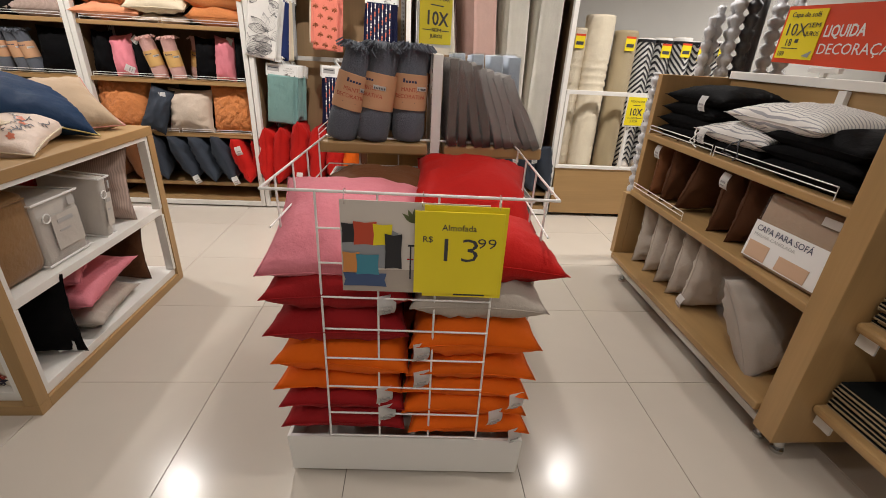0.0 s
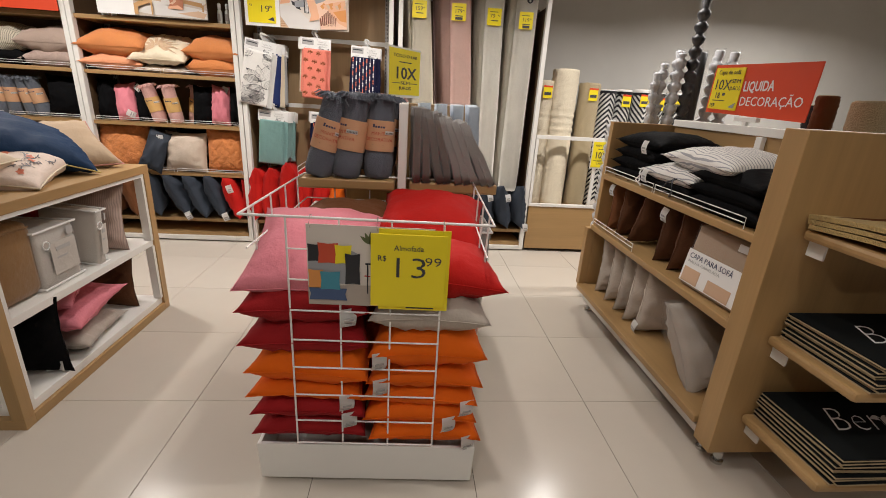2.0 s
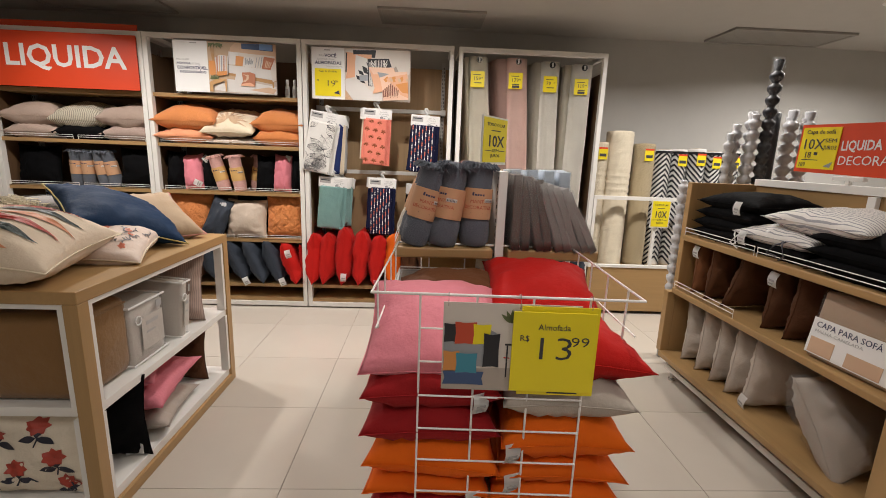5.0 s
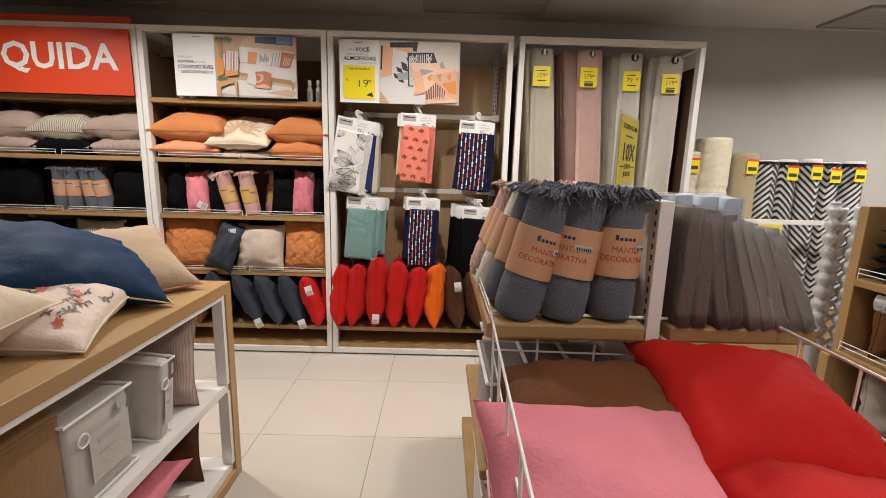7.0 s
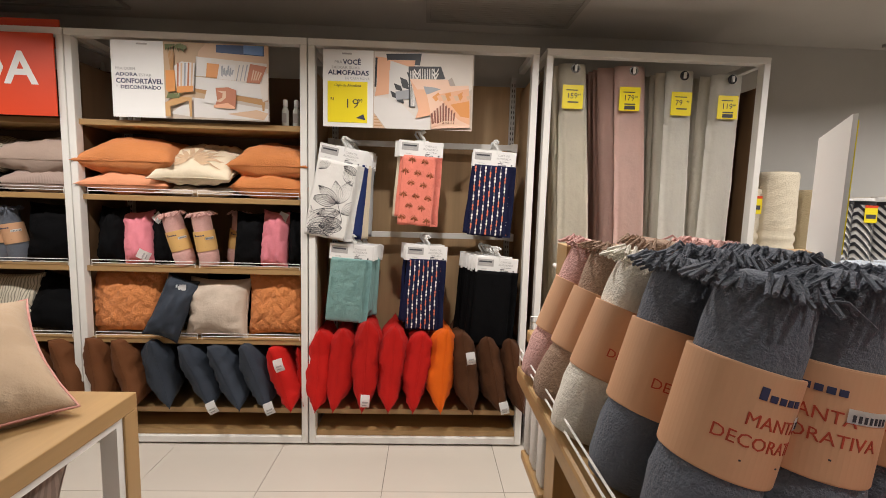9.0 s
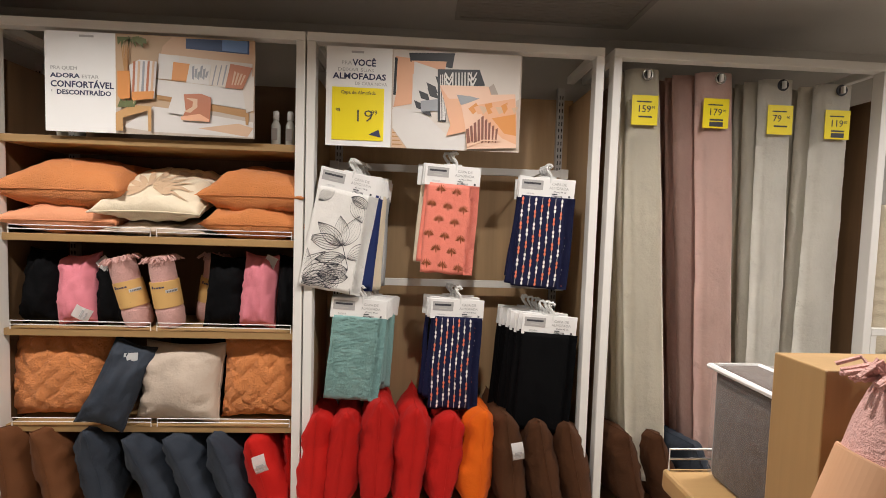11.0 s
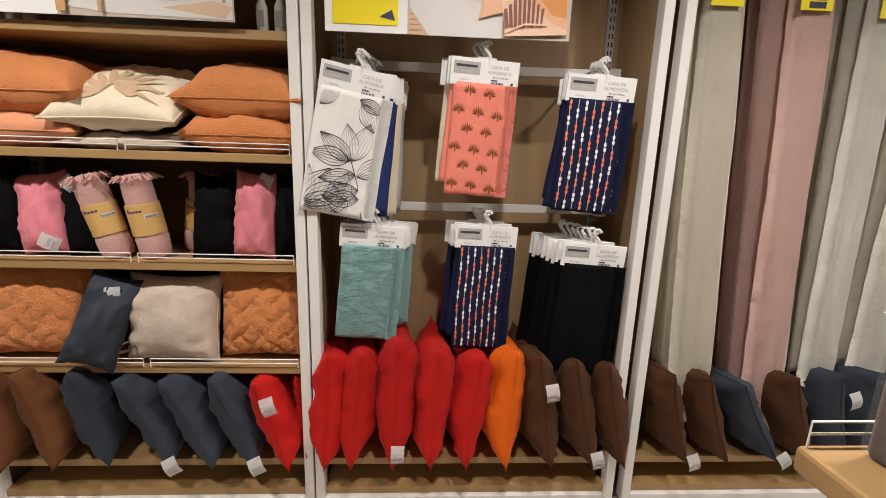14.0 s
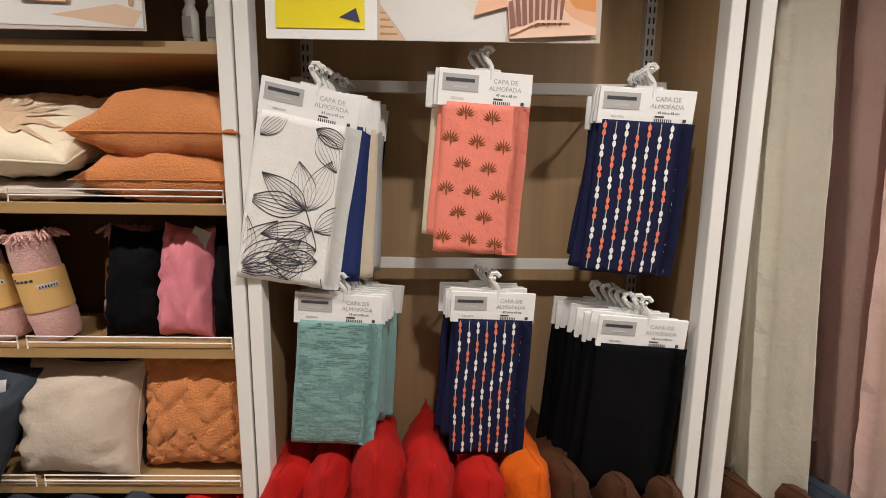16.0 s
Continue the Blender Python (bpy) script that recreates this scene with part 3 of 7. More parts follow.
for x, mt, lab, tl, h, tg in ((-0.865, RED, "red cushion standing on edge on the bottom shelf", -3, 0.46, None), (-0.755, RED, "red cushion standing on edge on the bottom shelf", -6, 0.47, None),
                              (-0.605, RED, "tall red cushion standing on edge", -3, 0.52, tag_low), (-0.457, RED, "red cushion standing on edge on the bottom shelf", -4, 0.49, None),
                              (-0.31, RED, "red cushion standing on edge with creased side", -7, 0.46, None), (-0.165, ORANGE, "orange red cushion standing on edge", -4, 0.48, None),
                              (-0.03, BROWN, "dark brown cushion leaning on edge with white tags", 8, 0.47, tag_top), (0.125, BROWN, "dark brown cushion leaning on edge with white tags", 12, 0.45, tag_low),
                              (0.25, BROWN, "dark brown cushion leaning on edge by the upright", 12, 0.44, None)):
    leaning(x, mt, lab, tl, 4, h, 0.175, 4.09, tg)
for x, mt, lab, tl, tg in ((0.50, BROWN, "dark brown cushion under the curtains", 14, tag_low), (0.66, BROWN, "dark brown cushion under the curtains", 18, None), (0.84, SLATE, "charcoal cushion under the curtains", 30, tag_low),
                           (1.02, BROWN, "brown cushion under the rose curtain", 20, None), (1.18, SLATE, "charcoal cushion lying under the curtains", 12, tag_top), (1.34, SLATE, "charcoal cushion standing under the curtains", 10, tag_top), (1.50, SLATE, "charcoal cushion standing by the upright", 4, tag_low)):
    leaning(x, mt, lab, tl, 8, 0.40, 0.15, 4.10, tg)
# grey bay
for x, mt, mt2, lab in ((-3.12, TAUPE, TAUPE, "taupe cushion lying flat in a stack"), (-2.74, WEAVE, BLACK, "basket weave cushion lying on a black one"), (-2.36, TAUPE, TAUPE_RIB, "taupe ribbed cushion lying flat in a stack")):
    flat(x, SH[3] + 0.068, 0.43, 0.4, 0.18, mt2, "cushion lying flat at the bottom of a stack")
    flat(x - 0.02, SH[3] + 0.19, 0.44, 0.4, 0.23, mt, lab, 3, 12 if mt is WEAVE else 5)
up(-3.16, SH[2], 0.36, 0.34, 0.12, BLACK, "black square cushion standing on the shelf")
up(-2.32, SH[2], 0.36, 0.34, 0.14, BLACK, "black square cushion standing on the shelf")
up(-2.99, SH[1], 0.36, 0.34, 0.14, BLACK, "black square cushion on the lower shelf")
up(-2.62, SH[1], 0.36, 0.34, 0.14, WEAVE, "basket weave cushion standing on the lower shelf")
up(-2.33, SH[1], 0.34, 0.33, 0.14, BLACK, "black cushion leaning on the lower shelf", 0, 70, 10)
for k, mt in enumerate((RUST, BROWN, SLATE, SLATE, RUST, RUST)):
    leaning(-3.2 + 0.19 * k, mt, "cushion leaning in a row on the bottom shelf", 16, 10)


# ---------------------------------------------------------------- rolled throws
def strip(x0, x1, n, z0, z1):
    """A thin label that can be bent round a roll."""
    bm = bmesh.new()
    cols = [[bm.verts.new((x0 + (x1 - x0) * i / n, -0.0008, z)) for z in (z0, z1)] for i in range(n + 1)]
    for a, b in zip(cols, cols[1:]):
        bm.faces.new((a[0], b[0], b[1], a[1]))
    bmesh.ops.solidify(bm, geom=bm.faces[:], thickness=0.0008)
    return bm


def throw(m, r, l, mt, label, band=KRAFT, band_at=(0.36, 0.70), lettered=False, seed=0, group="rolled throws", sub=1.0):
    ob = thing("rolled_throw", m, label, "throw blanket", group)
    rnd = random.Random(seed)
    bm = bmesh.new()
    prof = [(r * 0.55, 0.0), (r * 0.93, 0.006), (r * 1.05, 0.03), (r * 1.08, 0.25 * l), (r * 1.0, band_at[0] * l), (r * 0.97, 0.5 * l), (r * 0.98, band_at[1] * l), (r * 1.0, 0.8 * l), (r * 0.98, 0.9 * l), (r * 0.9, 0.97 * l), (r * 0.5, l)]
    fine = []
    for (r0, z0), (r1, z1) in zip(prof, prof[1:]):
        for s in (0, 0.5):
            fine.append((r0 + (r1 - r0) * s, z0 + (z1 - z0) * s))
    lathe(bm, fine + [prof[-1]], 22, wob=0.10, seed=seed)
    part("roll", bm, mt, ob, smooth=True)
    bm = bmesh.new()
    for k in range(int(70 * sub)):
        a, rr = rnd.uniform(0, 6.28), r * rnd.uniform(0.5, 1.0)
        p = Vector((rr * math.cos(a), rr * math.sin(a), l * 0.955))
        d = Vector((math.cos(a) * rnd.uniform(0.1, 0.9), math.sin(a) * rnd.uniform(0.1, 0.9), rnd.uniform(0.15, 0.7))) * r * 0.42
        d2 = d + Vector((math.cos(a + rnd.uniform(-1, 1)), math.sin(a + rnd.uniform(-1, 1)), -0.9)) * r * 0.38
        tube(bm, [p, p + d * 0.6, p + d, p + d2], 0.0028, 4)
    part("fringe", bm, mt, ob, "twisted yarn fringe", kind="stuff")
    z0, z1 = band_at[0] * l, band_at[1] * l
    bm = bmesh.new()
    lathe(bm, [(r * 1.085, z0), (r * 1.095, z0 + 0.002), (r * 1.095, z1 - 0.002), (r * 1.085, z1)], 64)
    bd = part("paper_band", bm, band, ob, "printed paper band", smooth=False)
    rb = r * 1.10

    def wrap(bmx):
        for v in bmx.verts:
            a = v.co.x / rb
            q = rb - v.co.y
            v.co = Vector((q * math.sin(a), -q * math.cos(a), v.co.z))
        return bmx
    h = z1 - z0
    if lettered:
        for tx, sz, zz in (("MANTA", 0.021, 0.52), ("DECORATIVA", 0.021, 0.33)):
            part("lettering", wrap(text_bm(tx, sz, 0, z0 + h * zz, 0, "CENTER")), REDINK, bd)
    part("logo_bar", wrap(boxes(*[(-0.030 + 0.011 * i, -0.022 + 0.011 * i, -0.0006, 0.0004, z0 + h * 0.76, z0 + h * (0.82 + 0.05 * (i == 0))) for i in range(5)])), NAVYINK, bd)
    part("sticker", wrap(strip(0.025, 0.073, 6, z0 + h * 0.56, z0 + h * 0.68)), CARD, bd, "white price sticker")
    part("print_bar", wrap(boxes(*[(0.03 + 0.006 * i, 0.033 + 0.006 * i, -0.0014, -0.0008, z0 + h * 0.575, z0 + h * 0.635) for i in range(7)], (-0.03, 0.02, -0.0006, 0.0004, z0 + h * 0.2, z0 + h * 0.215))), INK, bd, kind="stuff")
    return ob


for k, (x, tl, mt) in enumerate(((-1.615, -14, THROWPINK), (-1.485, -8, THROWPINK), (-1.41, 10, THROWPINK))):
    throw(pose(x, 4.02 if k < 2 else 4.17, SH[2], 4, tl, 0), 0.05, 0.31, mt, "dusty pink rolled throw with an ochre paper band", OCHREBAND, (0.30, 0.66), False, k, "throws on the shelf")
for k, x in enumerate((-2.86, -2.76, -2.63, -2.54)):
    throw(pose(x, 4.05, SH[2], 4, (3, 0, -6, -10)[k], 0), 0.048, 0.31, THROWGREY, "grey rolled throw with a kraft paper band", KRAFT, (0.34, 0.70), False, 20 + k, "throws on the shelf")


# ---------------------------------------------------------------- spray bottles
def bottle(x):
    ob = thing("spray_bottle", pose(x, 4.02, SH[4]), "small clear room-spray bottle with white cap", "bottle", "bottles on the top shelf")
    bm = bmesh.new()
    lathe(bm, [(0.017, 0), (0.019, 0.004), (0.019, 0.09), (0.012, 0.105), (0.011, 0.112)], 16)
    part("body", bm, BOTTLE, ob, smooth=True)
    bm = bmesh.new()
    lathe(bm, [(0.0125, 0.112), (0.0125, 0.145), (0.009, 0.15)], 14)
    part("cap", bm, CARD, ob, "white cap", smooth=True)
    part("label", boxes((-0.012, 0.012, -0.0205, -0.0185, 0.025, 0.075)), DUSKGREY, ob)


for x in (-1.93, -1.86, -1.06, -1.00):
    bottle(x)

# ---------------------------------------------------------------- hanging bars
hang = thing("hanging_bars", pose(-0.299, 4.2, 0), "white steel hanging bars with prongs", "display bar")
for z in (1.75, 1.207):
    part("bar", boxes((-0.545, 0.545, 0, 0.02, z - 0.017, z + 0.017), bevel=0.002), WHITE, hang)
    for s in (-1, 1):
        part("bracket", boxes((s * 0.548 - 0.02, s * 0.548 + 0.02, -0.01, 0.068, z - 0.024, z + 0.022), bevel=0.002), WHITE, hang)


def pack(px, py, pz, label, cloth, n, tilt=0.0, yaw=0.0, backs=None, deco=None, w=0.215, ch=0.40, drift=0.004, straight=1.0):
    """Folded cushion covers on a card header, several deep on one prong."""
    ob = thing("cushion_cover_pack", pose(px, py, pz, 0, 0, yaw), label, "cushion cover", "hanging cover packs")
    part("prong", tubes(0.004, [(0, -0.012, 0.045), (0, -0.004, 0.035), (0, 4.2 - py, 0.035)]), WHITE, ob)
    rnd = random.Random(px * 100)
    for i in range(n):
        dy = 0.024 * i
        jx, jr = (0, 0) if i == 0 else (rnd.uniform(-0.005, 0.005) + drift * i, rnd.uniform(-3, 3))
        m = pose(0, dy, 0, 3, (tilt if i == 0 else tilt * straight) + jr, rnd.uniform(-3, 3) if i else 0)
        base = m @ pose(jx, 0, 0)
        hook = bmesh.new()
        tube(hook, [(0.012, 0, -0.02), (0.012, 0, 0.012), (0.004, 0, 0.022), (-0.004, 0, 0.030), (-0.012, 0, 0.042), (-0.008, 0, 0.054), (0.004, 0, 0.056), (0.014, 0, 0.046)], 0.0065, 6)
        box(hook, -0.03, 0.035, -0.003, 0.003, -0.02, 0.006)
        part("plastic_hook", hook, PLASTIC, ob, "milky plastic hook", m=base)
        card = part("card_header", boxes((-0.118, 0.118, -0.005, 0.005, -0.088, 0.0), bevel=0.0015), CARD, ob, "white card header", m=base)
        if i == 0:
            rect(card, "logo_block", GREYC, -0.108, -0.018, -0.052, -0.012, -0.0052)
            bars(card, INK, [(-0.1, -0.1 + 0.072, -0.030, -0.022)], -0.0063, "logo_bar")
            bars(card, WALL, [(-0.08, -0.045, -0.044, -0.040)], -0.0063)
            lettering(card, GREYC, "DECORA", 0.008, -0.085, -0.072, -0.0056, "LEFT")
            lettering(card, GREYC, "CAPA DE", 0.0155, 0.05, -0.028, -0.0056, "CENTER")
            lettering(card, GREYC, "ALMOFADA", 0.0155, 0.05, -0.045, -0.0056, "CENTER")
            lettering(card, INK, "43 cm x 43 cm", 0.009, 0.055, -0.058, -0.0056, "CENTER")
            bars(card, INK, [(0.022 + 0.005 * j, 0.0245 + 0.005 * j, -0.080, -0.070) for j in range(9)] + [(0.022, 0.045, -0.067, -0.063), (0.092, 0.10, -0.076, -0.068)], -0.0054)
        mt = cloth if i == 0 or not backs else backs[(i - 1) % len(backs)]
        hh = ch - (0 if i == 0 else rnd.uniform(0.0, 0.05))
        sd = px * 13 + i * 3.1
        nx, nz = 18, 22

        def surf(u, v, side=-1, hh=hh, sd=sd):
            x = w / 2 * u * (1 + 0.025 * v) + 0.006 * noise.noise(Vector((v * 2, sd, 1)))
            z = -0.078 - hh * v + 0.006 * noise.noise(Vector((u * 2, sd, 5))) * v
            y = side * (0.0085 + 0.004 * v) + 0.010 * v * noise.noise(Vector((u * 1.6, v * 1.5, sd))) + 0.0025 * noise.noise(Vector((u * 5 + v * 2, v * 6, sd)))
            y += (0.006 if side < 0 else -0.006) * abs(u) ** 10
            return Vector((x, y, z))
        bm = bmesh.new()
        g = {}
        for side in (-1, 1):
            for a in range(nx + 1):
                for c in range(nz + 1):
                    g[side, a, c] = bm.verts.new(surf(-1 + 2 * a / nx, c / nz, side))
            for a in range(nx):
                for c in range(nz):
                    bm.faces.new((g[side, a, c], g[side, a + 1, c], g[side, a + 1, c + 1], g[side, a, c + 1]))
        rim = [(a, 0) for a in range(nx)] + [(nx, c) for c in range(nz)] + [(a, nz) for a in range(nx, 0, -1)] + [(0, c) for c in range(nz, 0, -1)]
        for (a, c), (a2, c2) in zip(rim, rim[1:] + rim[:1]):
            bm.faces.new((g[-1, a, c], g[-1, a2, c2], g[1, a2, c2], g[1, a, c]))
        cl = part("folded_cover", bm, mt, ob, smooth=True, m=base)
        if i == 0:
            flap = bmesh.new()
            strip = []
            for c in range(nz + 1):
                p = surf(0.86, c / nz)
                strip.append([flap.verts.new(p + Vector((dx, 0.001 - 0.004 * (1 - abs(dx) / 0.03), 0))) for dx in (-0.012, 0.0, 0.03)])
            for a, c in zip(strip, strip[1:]):
                flap.faces.new((a[0], a[1], c[1], c[0]))
                flap.faces.new((a[1], a[2], c[2], c[1]))
            bmesh.ops.solidify(flap, geom=flap.faces[:], thickness=0.003)
            part("folded_hem", flap, mt, cl, smooth=True)
            if deco:
                deco(cl, lambda u, v: surf(u, v) + Vector((0, -0.0012, 0)))
    return ob


def deco_leaves(cl, f):
    bm = bmesh.new()
    rnd = random.Random(4)
    U, V = 0.1125, 0.42
    stem = [(0.085, 0.42), (0.055, 0.30), (0.025, 0.225)]
    spots = [(0.025, 0.225, 255, 0.125), (0.025, 0.225, 215, 0.135), (0.02, 0.225, 185, 0.13), (0.03, 0.225, 285, 0.14), (0.045, 0.27, 165, 0.12), (0.05, 0.275, 320, 0.13),
             (0.06, 0.32, 160, 0.12), (0.065, 0.35, 170, 0.11), (-0.115, 0.40, 300, 0.16), (-0.115, 0.40, 325, 0.17), (-0.115, 0.40, 345, 0.15), (-0.115, 0.40, 275, 0.14), (-0.115, 0.40, 5, 0.12),
             (-0.10, 0.06, 310, 0.09), (0.02, 0.02, 20, 0.09), (0.03, 0.03, 60, 0.10), (-0.02, 0.42, 285, 0.16), (0.02, 0.42, 250, 0.11)]
    stroke(bm, [(x / U, z / V) for x, z in stem], f, 0.007)
    for sx, sz, deg, ln in spots:
        a = radians(deg)
        wd = ln * rnd.uniform(0.22, 0.28)
        for k in (-4, -2.6, -1.3, 0, 1.3, 2.6, 4):
            row = []
            for j in range(11):
                s = j / 10
                x, y = s * ln, wd * k / 4 * math.sin(math.pi * s ** 0.85)
                q = ((sx + x * math.cos(a) - y * math.sin(a)) / U, (sz + (x * math.sin(a) + y * math.cos(a))) / V)
                if abs(q[0]) < 0.97 and 0.02 < q[1] < 0.985:
                    row.append(q)
                elif len(row) > 1:
                    break
                else:
                    row = []
            if len(row) > 1:
                stroke(bm, row, f, 0.0034 if abs(k) == 4 else 0.0019)
    part("leaf_print", bm, INK, cl, "black line-drawn leaves", kind="stuff")


def deco_dashes(cl, f):
    wh, orr, ln = bmesh.new(), bmesh.new(), bmesh.new()
    for i in range(8):
        u = -0.88 + 1.76 * i / 7
        stroke(ln, [(u, 0.01 + 0.97 * j / 12) for j in range(13)], f, 0.012)
        for j in range(7):
            v = 0.06 + 0.135 * j + (0.068 if i % 2 else 0.0)
            if v > 0.95:
                continue
            g = lambda a, b: f(a, b) + Vector((0, -0.0012, 0))
            for dv in (-0.022, 0.022):
                pts = [(u + 0.044 * math.cos(q), v + dv + 0.021 * math.sin(q)) for q in [2 * math.pi * k / 10 for k in range(10)]]
                decal(orr if (i + j * (1 if i % 2 else 1)) % 2 == (0 if i % 4 < 2 else 1) else wh, pts, g)
    part("woven_line_print", ln, GREYC, cl)
    part("white_dash_print", wh, CARD, cl, "white embroidered dashes", kind="stuff")
    part("salmon_dash_print", orr, fabric("salmon_thread", (0.75, 0.20, 0.11)), cl, "salmon embroidered dashes", kind="stuff")


def deco_lotus(cl, f):
    bm = bmesh.new()
    for j in range(6):
        for i in range(3):
            u, v = -0.56 + 0.66 * i + (-0.22 if j % 2 else 0.12), 0.09 + 0.165 * j + 0.02 * i
            if abs(u) > 0.86 or v > 0.96:
                continue
            for k in range(-4, 5):
                a = radians(-90 + 19 * k)
                lf = leaf(0.006 * math.cos(a), 0.006 * math.sin(a), a, 0.026 - 0.0018 * abs(k), 0.0021, 4)
                decal(bm, [(u + x / 0.1025, v + y / 0.38) for x, y in lf], f)
            stroke(bm, [(u, v - 0.02), (u + 0.03, v + 0.018)], f, 0.018)
    part("lotus_print", bm, fabric("bronze_embroidery", (0.25, 0.075, 0.025), 0.6), cl, "bronze embroidered lotus motifs", kind="stuff")


def deco_waffle(cl, f):
    bm = bmesh.new()
    rnd = random.Random(8)
    for j in range(60):
        v = 0.015 + 0.97 * j / 60
        u = -0.95
        while u < 0.9:
            l = rnd.uniform(0.1, 0.4)
            if rnd.random() < 0.62:
                stroke(bm, [(u + (min(0.95, u + l) - u) * k / 4, v + 0.002 * rnd.random()) for k in range(5)], lambda a, b: f(a, b) + Vector((0, -0.0012, 0)), 0.004)
            u += l + 0.06
    part("waffle_ribs", bm, SAGE, cl, "raised waffle ribs", kind="stuff")


pack(-0.727, 3.93, 1.690, "white cushion cover with black leaf drawing on a card", WHITECLOTH, 8, 10, 12, [NAVYPRINT, NAVYPRINT, NAVYPRINT, CREAM, SILVER, SILVER, BLACK], deco_leaves, 0.235, 0.42, 0.012, 0.35)
pack(-0.303, 3.95, 1.737, "coral satin cushion cover with bronze lotus motifs", CORAL, 3, 3, 4, [CORAL, CREAM, BLACK], deco_lotus, 0.205, 0.38, -0.012)
pack(0.095, 3.93, 1.697, "navy cushion cover with white and salmon dashes", NAVY, 5, 3, -2, None, deco_dashes, 0.22, 0.39, 0.0)
pack(-0.685, 3.98, 1.160, "sage green waffle cushion cover on a card", SAGE, 8, 5, 6, None, deco_waffle, 0.215, 0.37, 0.009)
pack(-0.262, 4.0, 1.163, "navy cushion cover with white and salmon dashes, lower row", NAVY, 6, 2, 2, [NAVY, BLACK, BLACK], deco_dashes, 0.20, 0.42, -0.006)
pack(0.134, 3.94, 1.112, "plain black cushion cover on a card", BLACK, 8, 3, -3, None, None, 0.225, 0.44, -0.013)


# ---------------------------------------------------------------- curtains
def curtain(x0, x1, z1, xb0, xb1, front, back, label, tag_text, small, eye_ring, folds=5, side=0.05, top=2.19):
    """A folded curtain on a prong: a flat front panel and pleats that recede behind it."""
    ob = thing("curtain", pose(x0, 3.985, 0), label, "curtain", "hanging curtains")
    zt = top
    nz = 40

    def sheet(rows, mt, name, lab, seed, zb):
        bm = bmesh.new()
        g = []
        for k in range(nz + 1):
            s = k / nz
            z = zt + (zb - zt) * s
            line = []
            for i, (xa, xb, y) in enumerate(rows):
                x = xa + (xb - xa) * s
                x += 0.012 * s * noise.noise(Vector((i * 0.9, s * 2.2, seed)))
                yy = y + 0.018 * (0.2 + s) * noise.noise(Vector((i * 0.7, s * 3, seed + 4))) + 0.004 * noise.noise(Vector((i * 1.3, s * 22, seed)))
                line.append(bm.verts.new((x, yy, z + (0.05 * noise.noise(Vector((i * 0.4, seed, 0))) * (s > 0.99)))))
            g.append(line)
        for a, b in zip(g, g[1:]):
            for i in range(len(a) - 1):
                bm.faces.new((a[i], a[i + 1], b[i + 1], b[i]))
        bmesh.ops.solidify(bm, geom=bm.faces[:], thickness=0.004)
        return part(name, bm, mt, ob, lab, smooth=True)

    w, wb = x1 - x0, xb1 - xb0
    ob_rows = [(w * u, xb0 - x0 + wb * u, 0.012 * (1 - math.sin(math.pi * u)) + (0.02 if u in (0, 1) else 0)) for u in [i / 8 for i in range(9)]]
    sheet(ob_rows, front, "front_panel", "", x0 * 10, z1)
    for f_ in range(folds):
        y0 = 0.045 + 0.042 * f_
        off = -side - 0.012 * f_
        rows = []
        for u in [i / 6 for i in range(7)]:
            rows.append((off + (w - off - 0.02) * u, (xb0 - x0) + off + (wb - off - 0.02) * u, y0 + 0.02 * math.sin(math.pi * u) + 0.012 * math.cos(u * 9)))
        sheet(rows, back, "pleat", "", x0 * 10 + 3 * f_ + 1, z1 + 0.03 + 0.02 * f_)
    ring = bmesh.new()
    cx, cz = w * 0.55, zt - 0.028
    tube(ring, [(cx + 0.021 * math.cos(a), -0.006, cz + 0.021 * math.sin(a)) for a in [2 * math.pi * i / 20 for i in range(20)]], 0.0045, 6, True)
    part("eyelet_ring", ring, eye_ring, ob, "round eyelet ring", smooth=True)
    hole = bmesh.new()
    slab(hole, [(cx + 0.019 * math.cos(a), cz + 0.019 * math.sin(a)) for a in [2 * math.pi * i / 18 for i in range(18)]], -0.005, -0.002)
    part("eyelet_hole", hole, SLOT, ob)
    part("prong_tip", boxes((cx - 0.006, cx + 0.006, -0.02, -0.005, cz - 0.016, cz + 0.016), bevel=0.002), WHITE, ob)
    tagp = part("price_tag", boxes((w * 0.12, w * 0.12 + 0.115, -0.016, -0.014, zt - 0.245, zt - 0.118)), YELLOW, ob, "yellow price tag")
    xx = w * 0.12
    lettering(tagp, INK, tag_text, 0.042, xx + 0.022, zt - 0.19, -0.0165)
    lettering(tagp, INK, small, 0.016, xx + 0.086, zt - 0.175, -0.0165)
    bars(tagp, INK, [(xx + 0.02, xx + 0.085, zt - 0.148, zt - 0.143), (xx + 0.03, xx + 0.09, zt - 0.213, zt - 0.206)] + ([(xx + 0.03, xx + 0.09, zt - 0.238, zt - 0.218)] if tag_text in ("179", "119") else []), -0.0163)
    return ob


curtain(0.440, 0.597, 0.36, 0.535, 0.735, LINEN, LINEN, "ivory linen curtain folded on a prong with yellow tag", "159", "99", CHROME, 4, 0.03)
curtain(0.756, 0.930, 0.30, 0.88, 1.05, ROSE, ROSE_DARK, "rose satin curtain folded on a prong with yellow tag", "179", "90", CHROME, 5, 0.085)
curtain(1.050, 1.210, 0.51, 1.10, 1.245, OFFWHITE, OFFWHITE_DARK, "off-white curtain folded on a prong with yellow tag", "79", "90", INK, 5, 0.045, 2.175)
curtain(1.313, 1.490, 0.56, 1.30, 1.48, OFFWHITE, OFFWHITE_DARK, "off-white blackout curtain with yellow tag", "119", "90", INK, 5, 0.05, 2.165)
rod = thing("curtain_rail", pose(0.967, 4.25, 2.15), "white steel rail holding the curtain prongs", "rail")
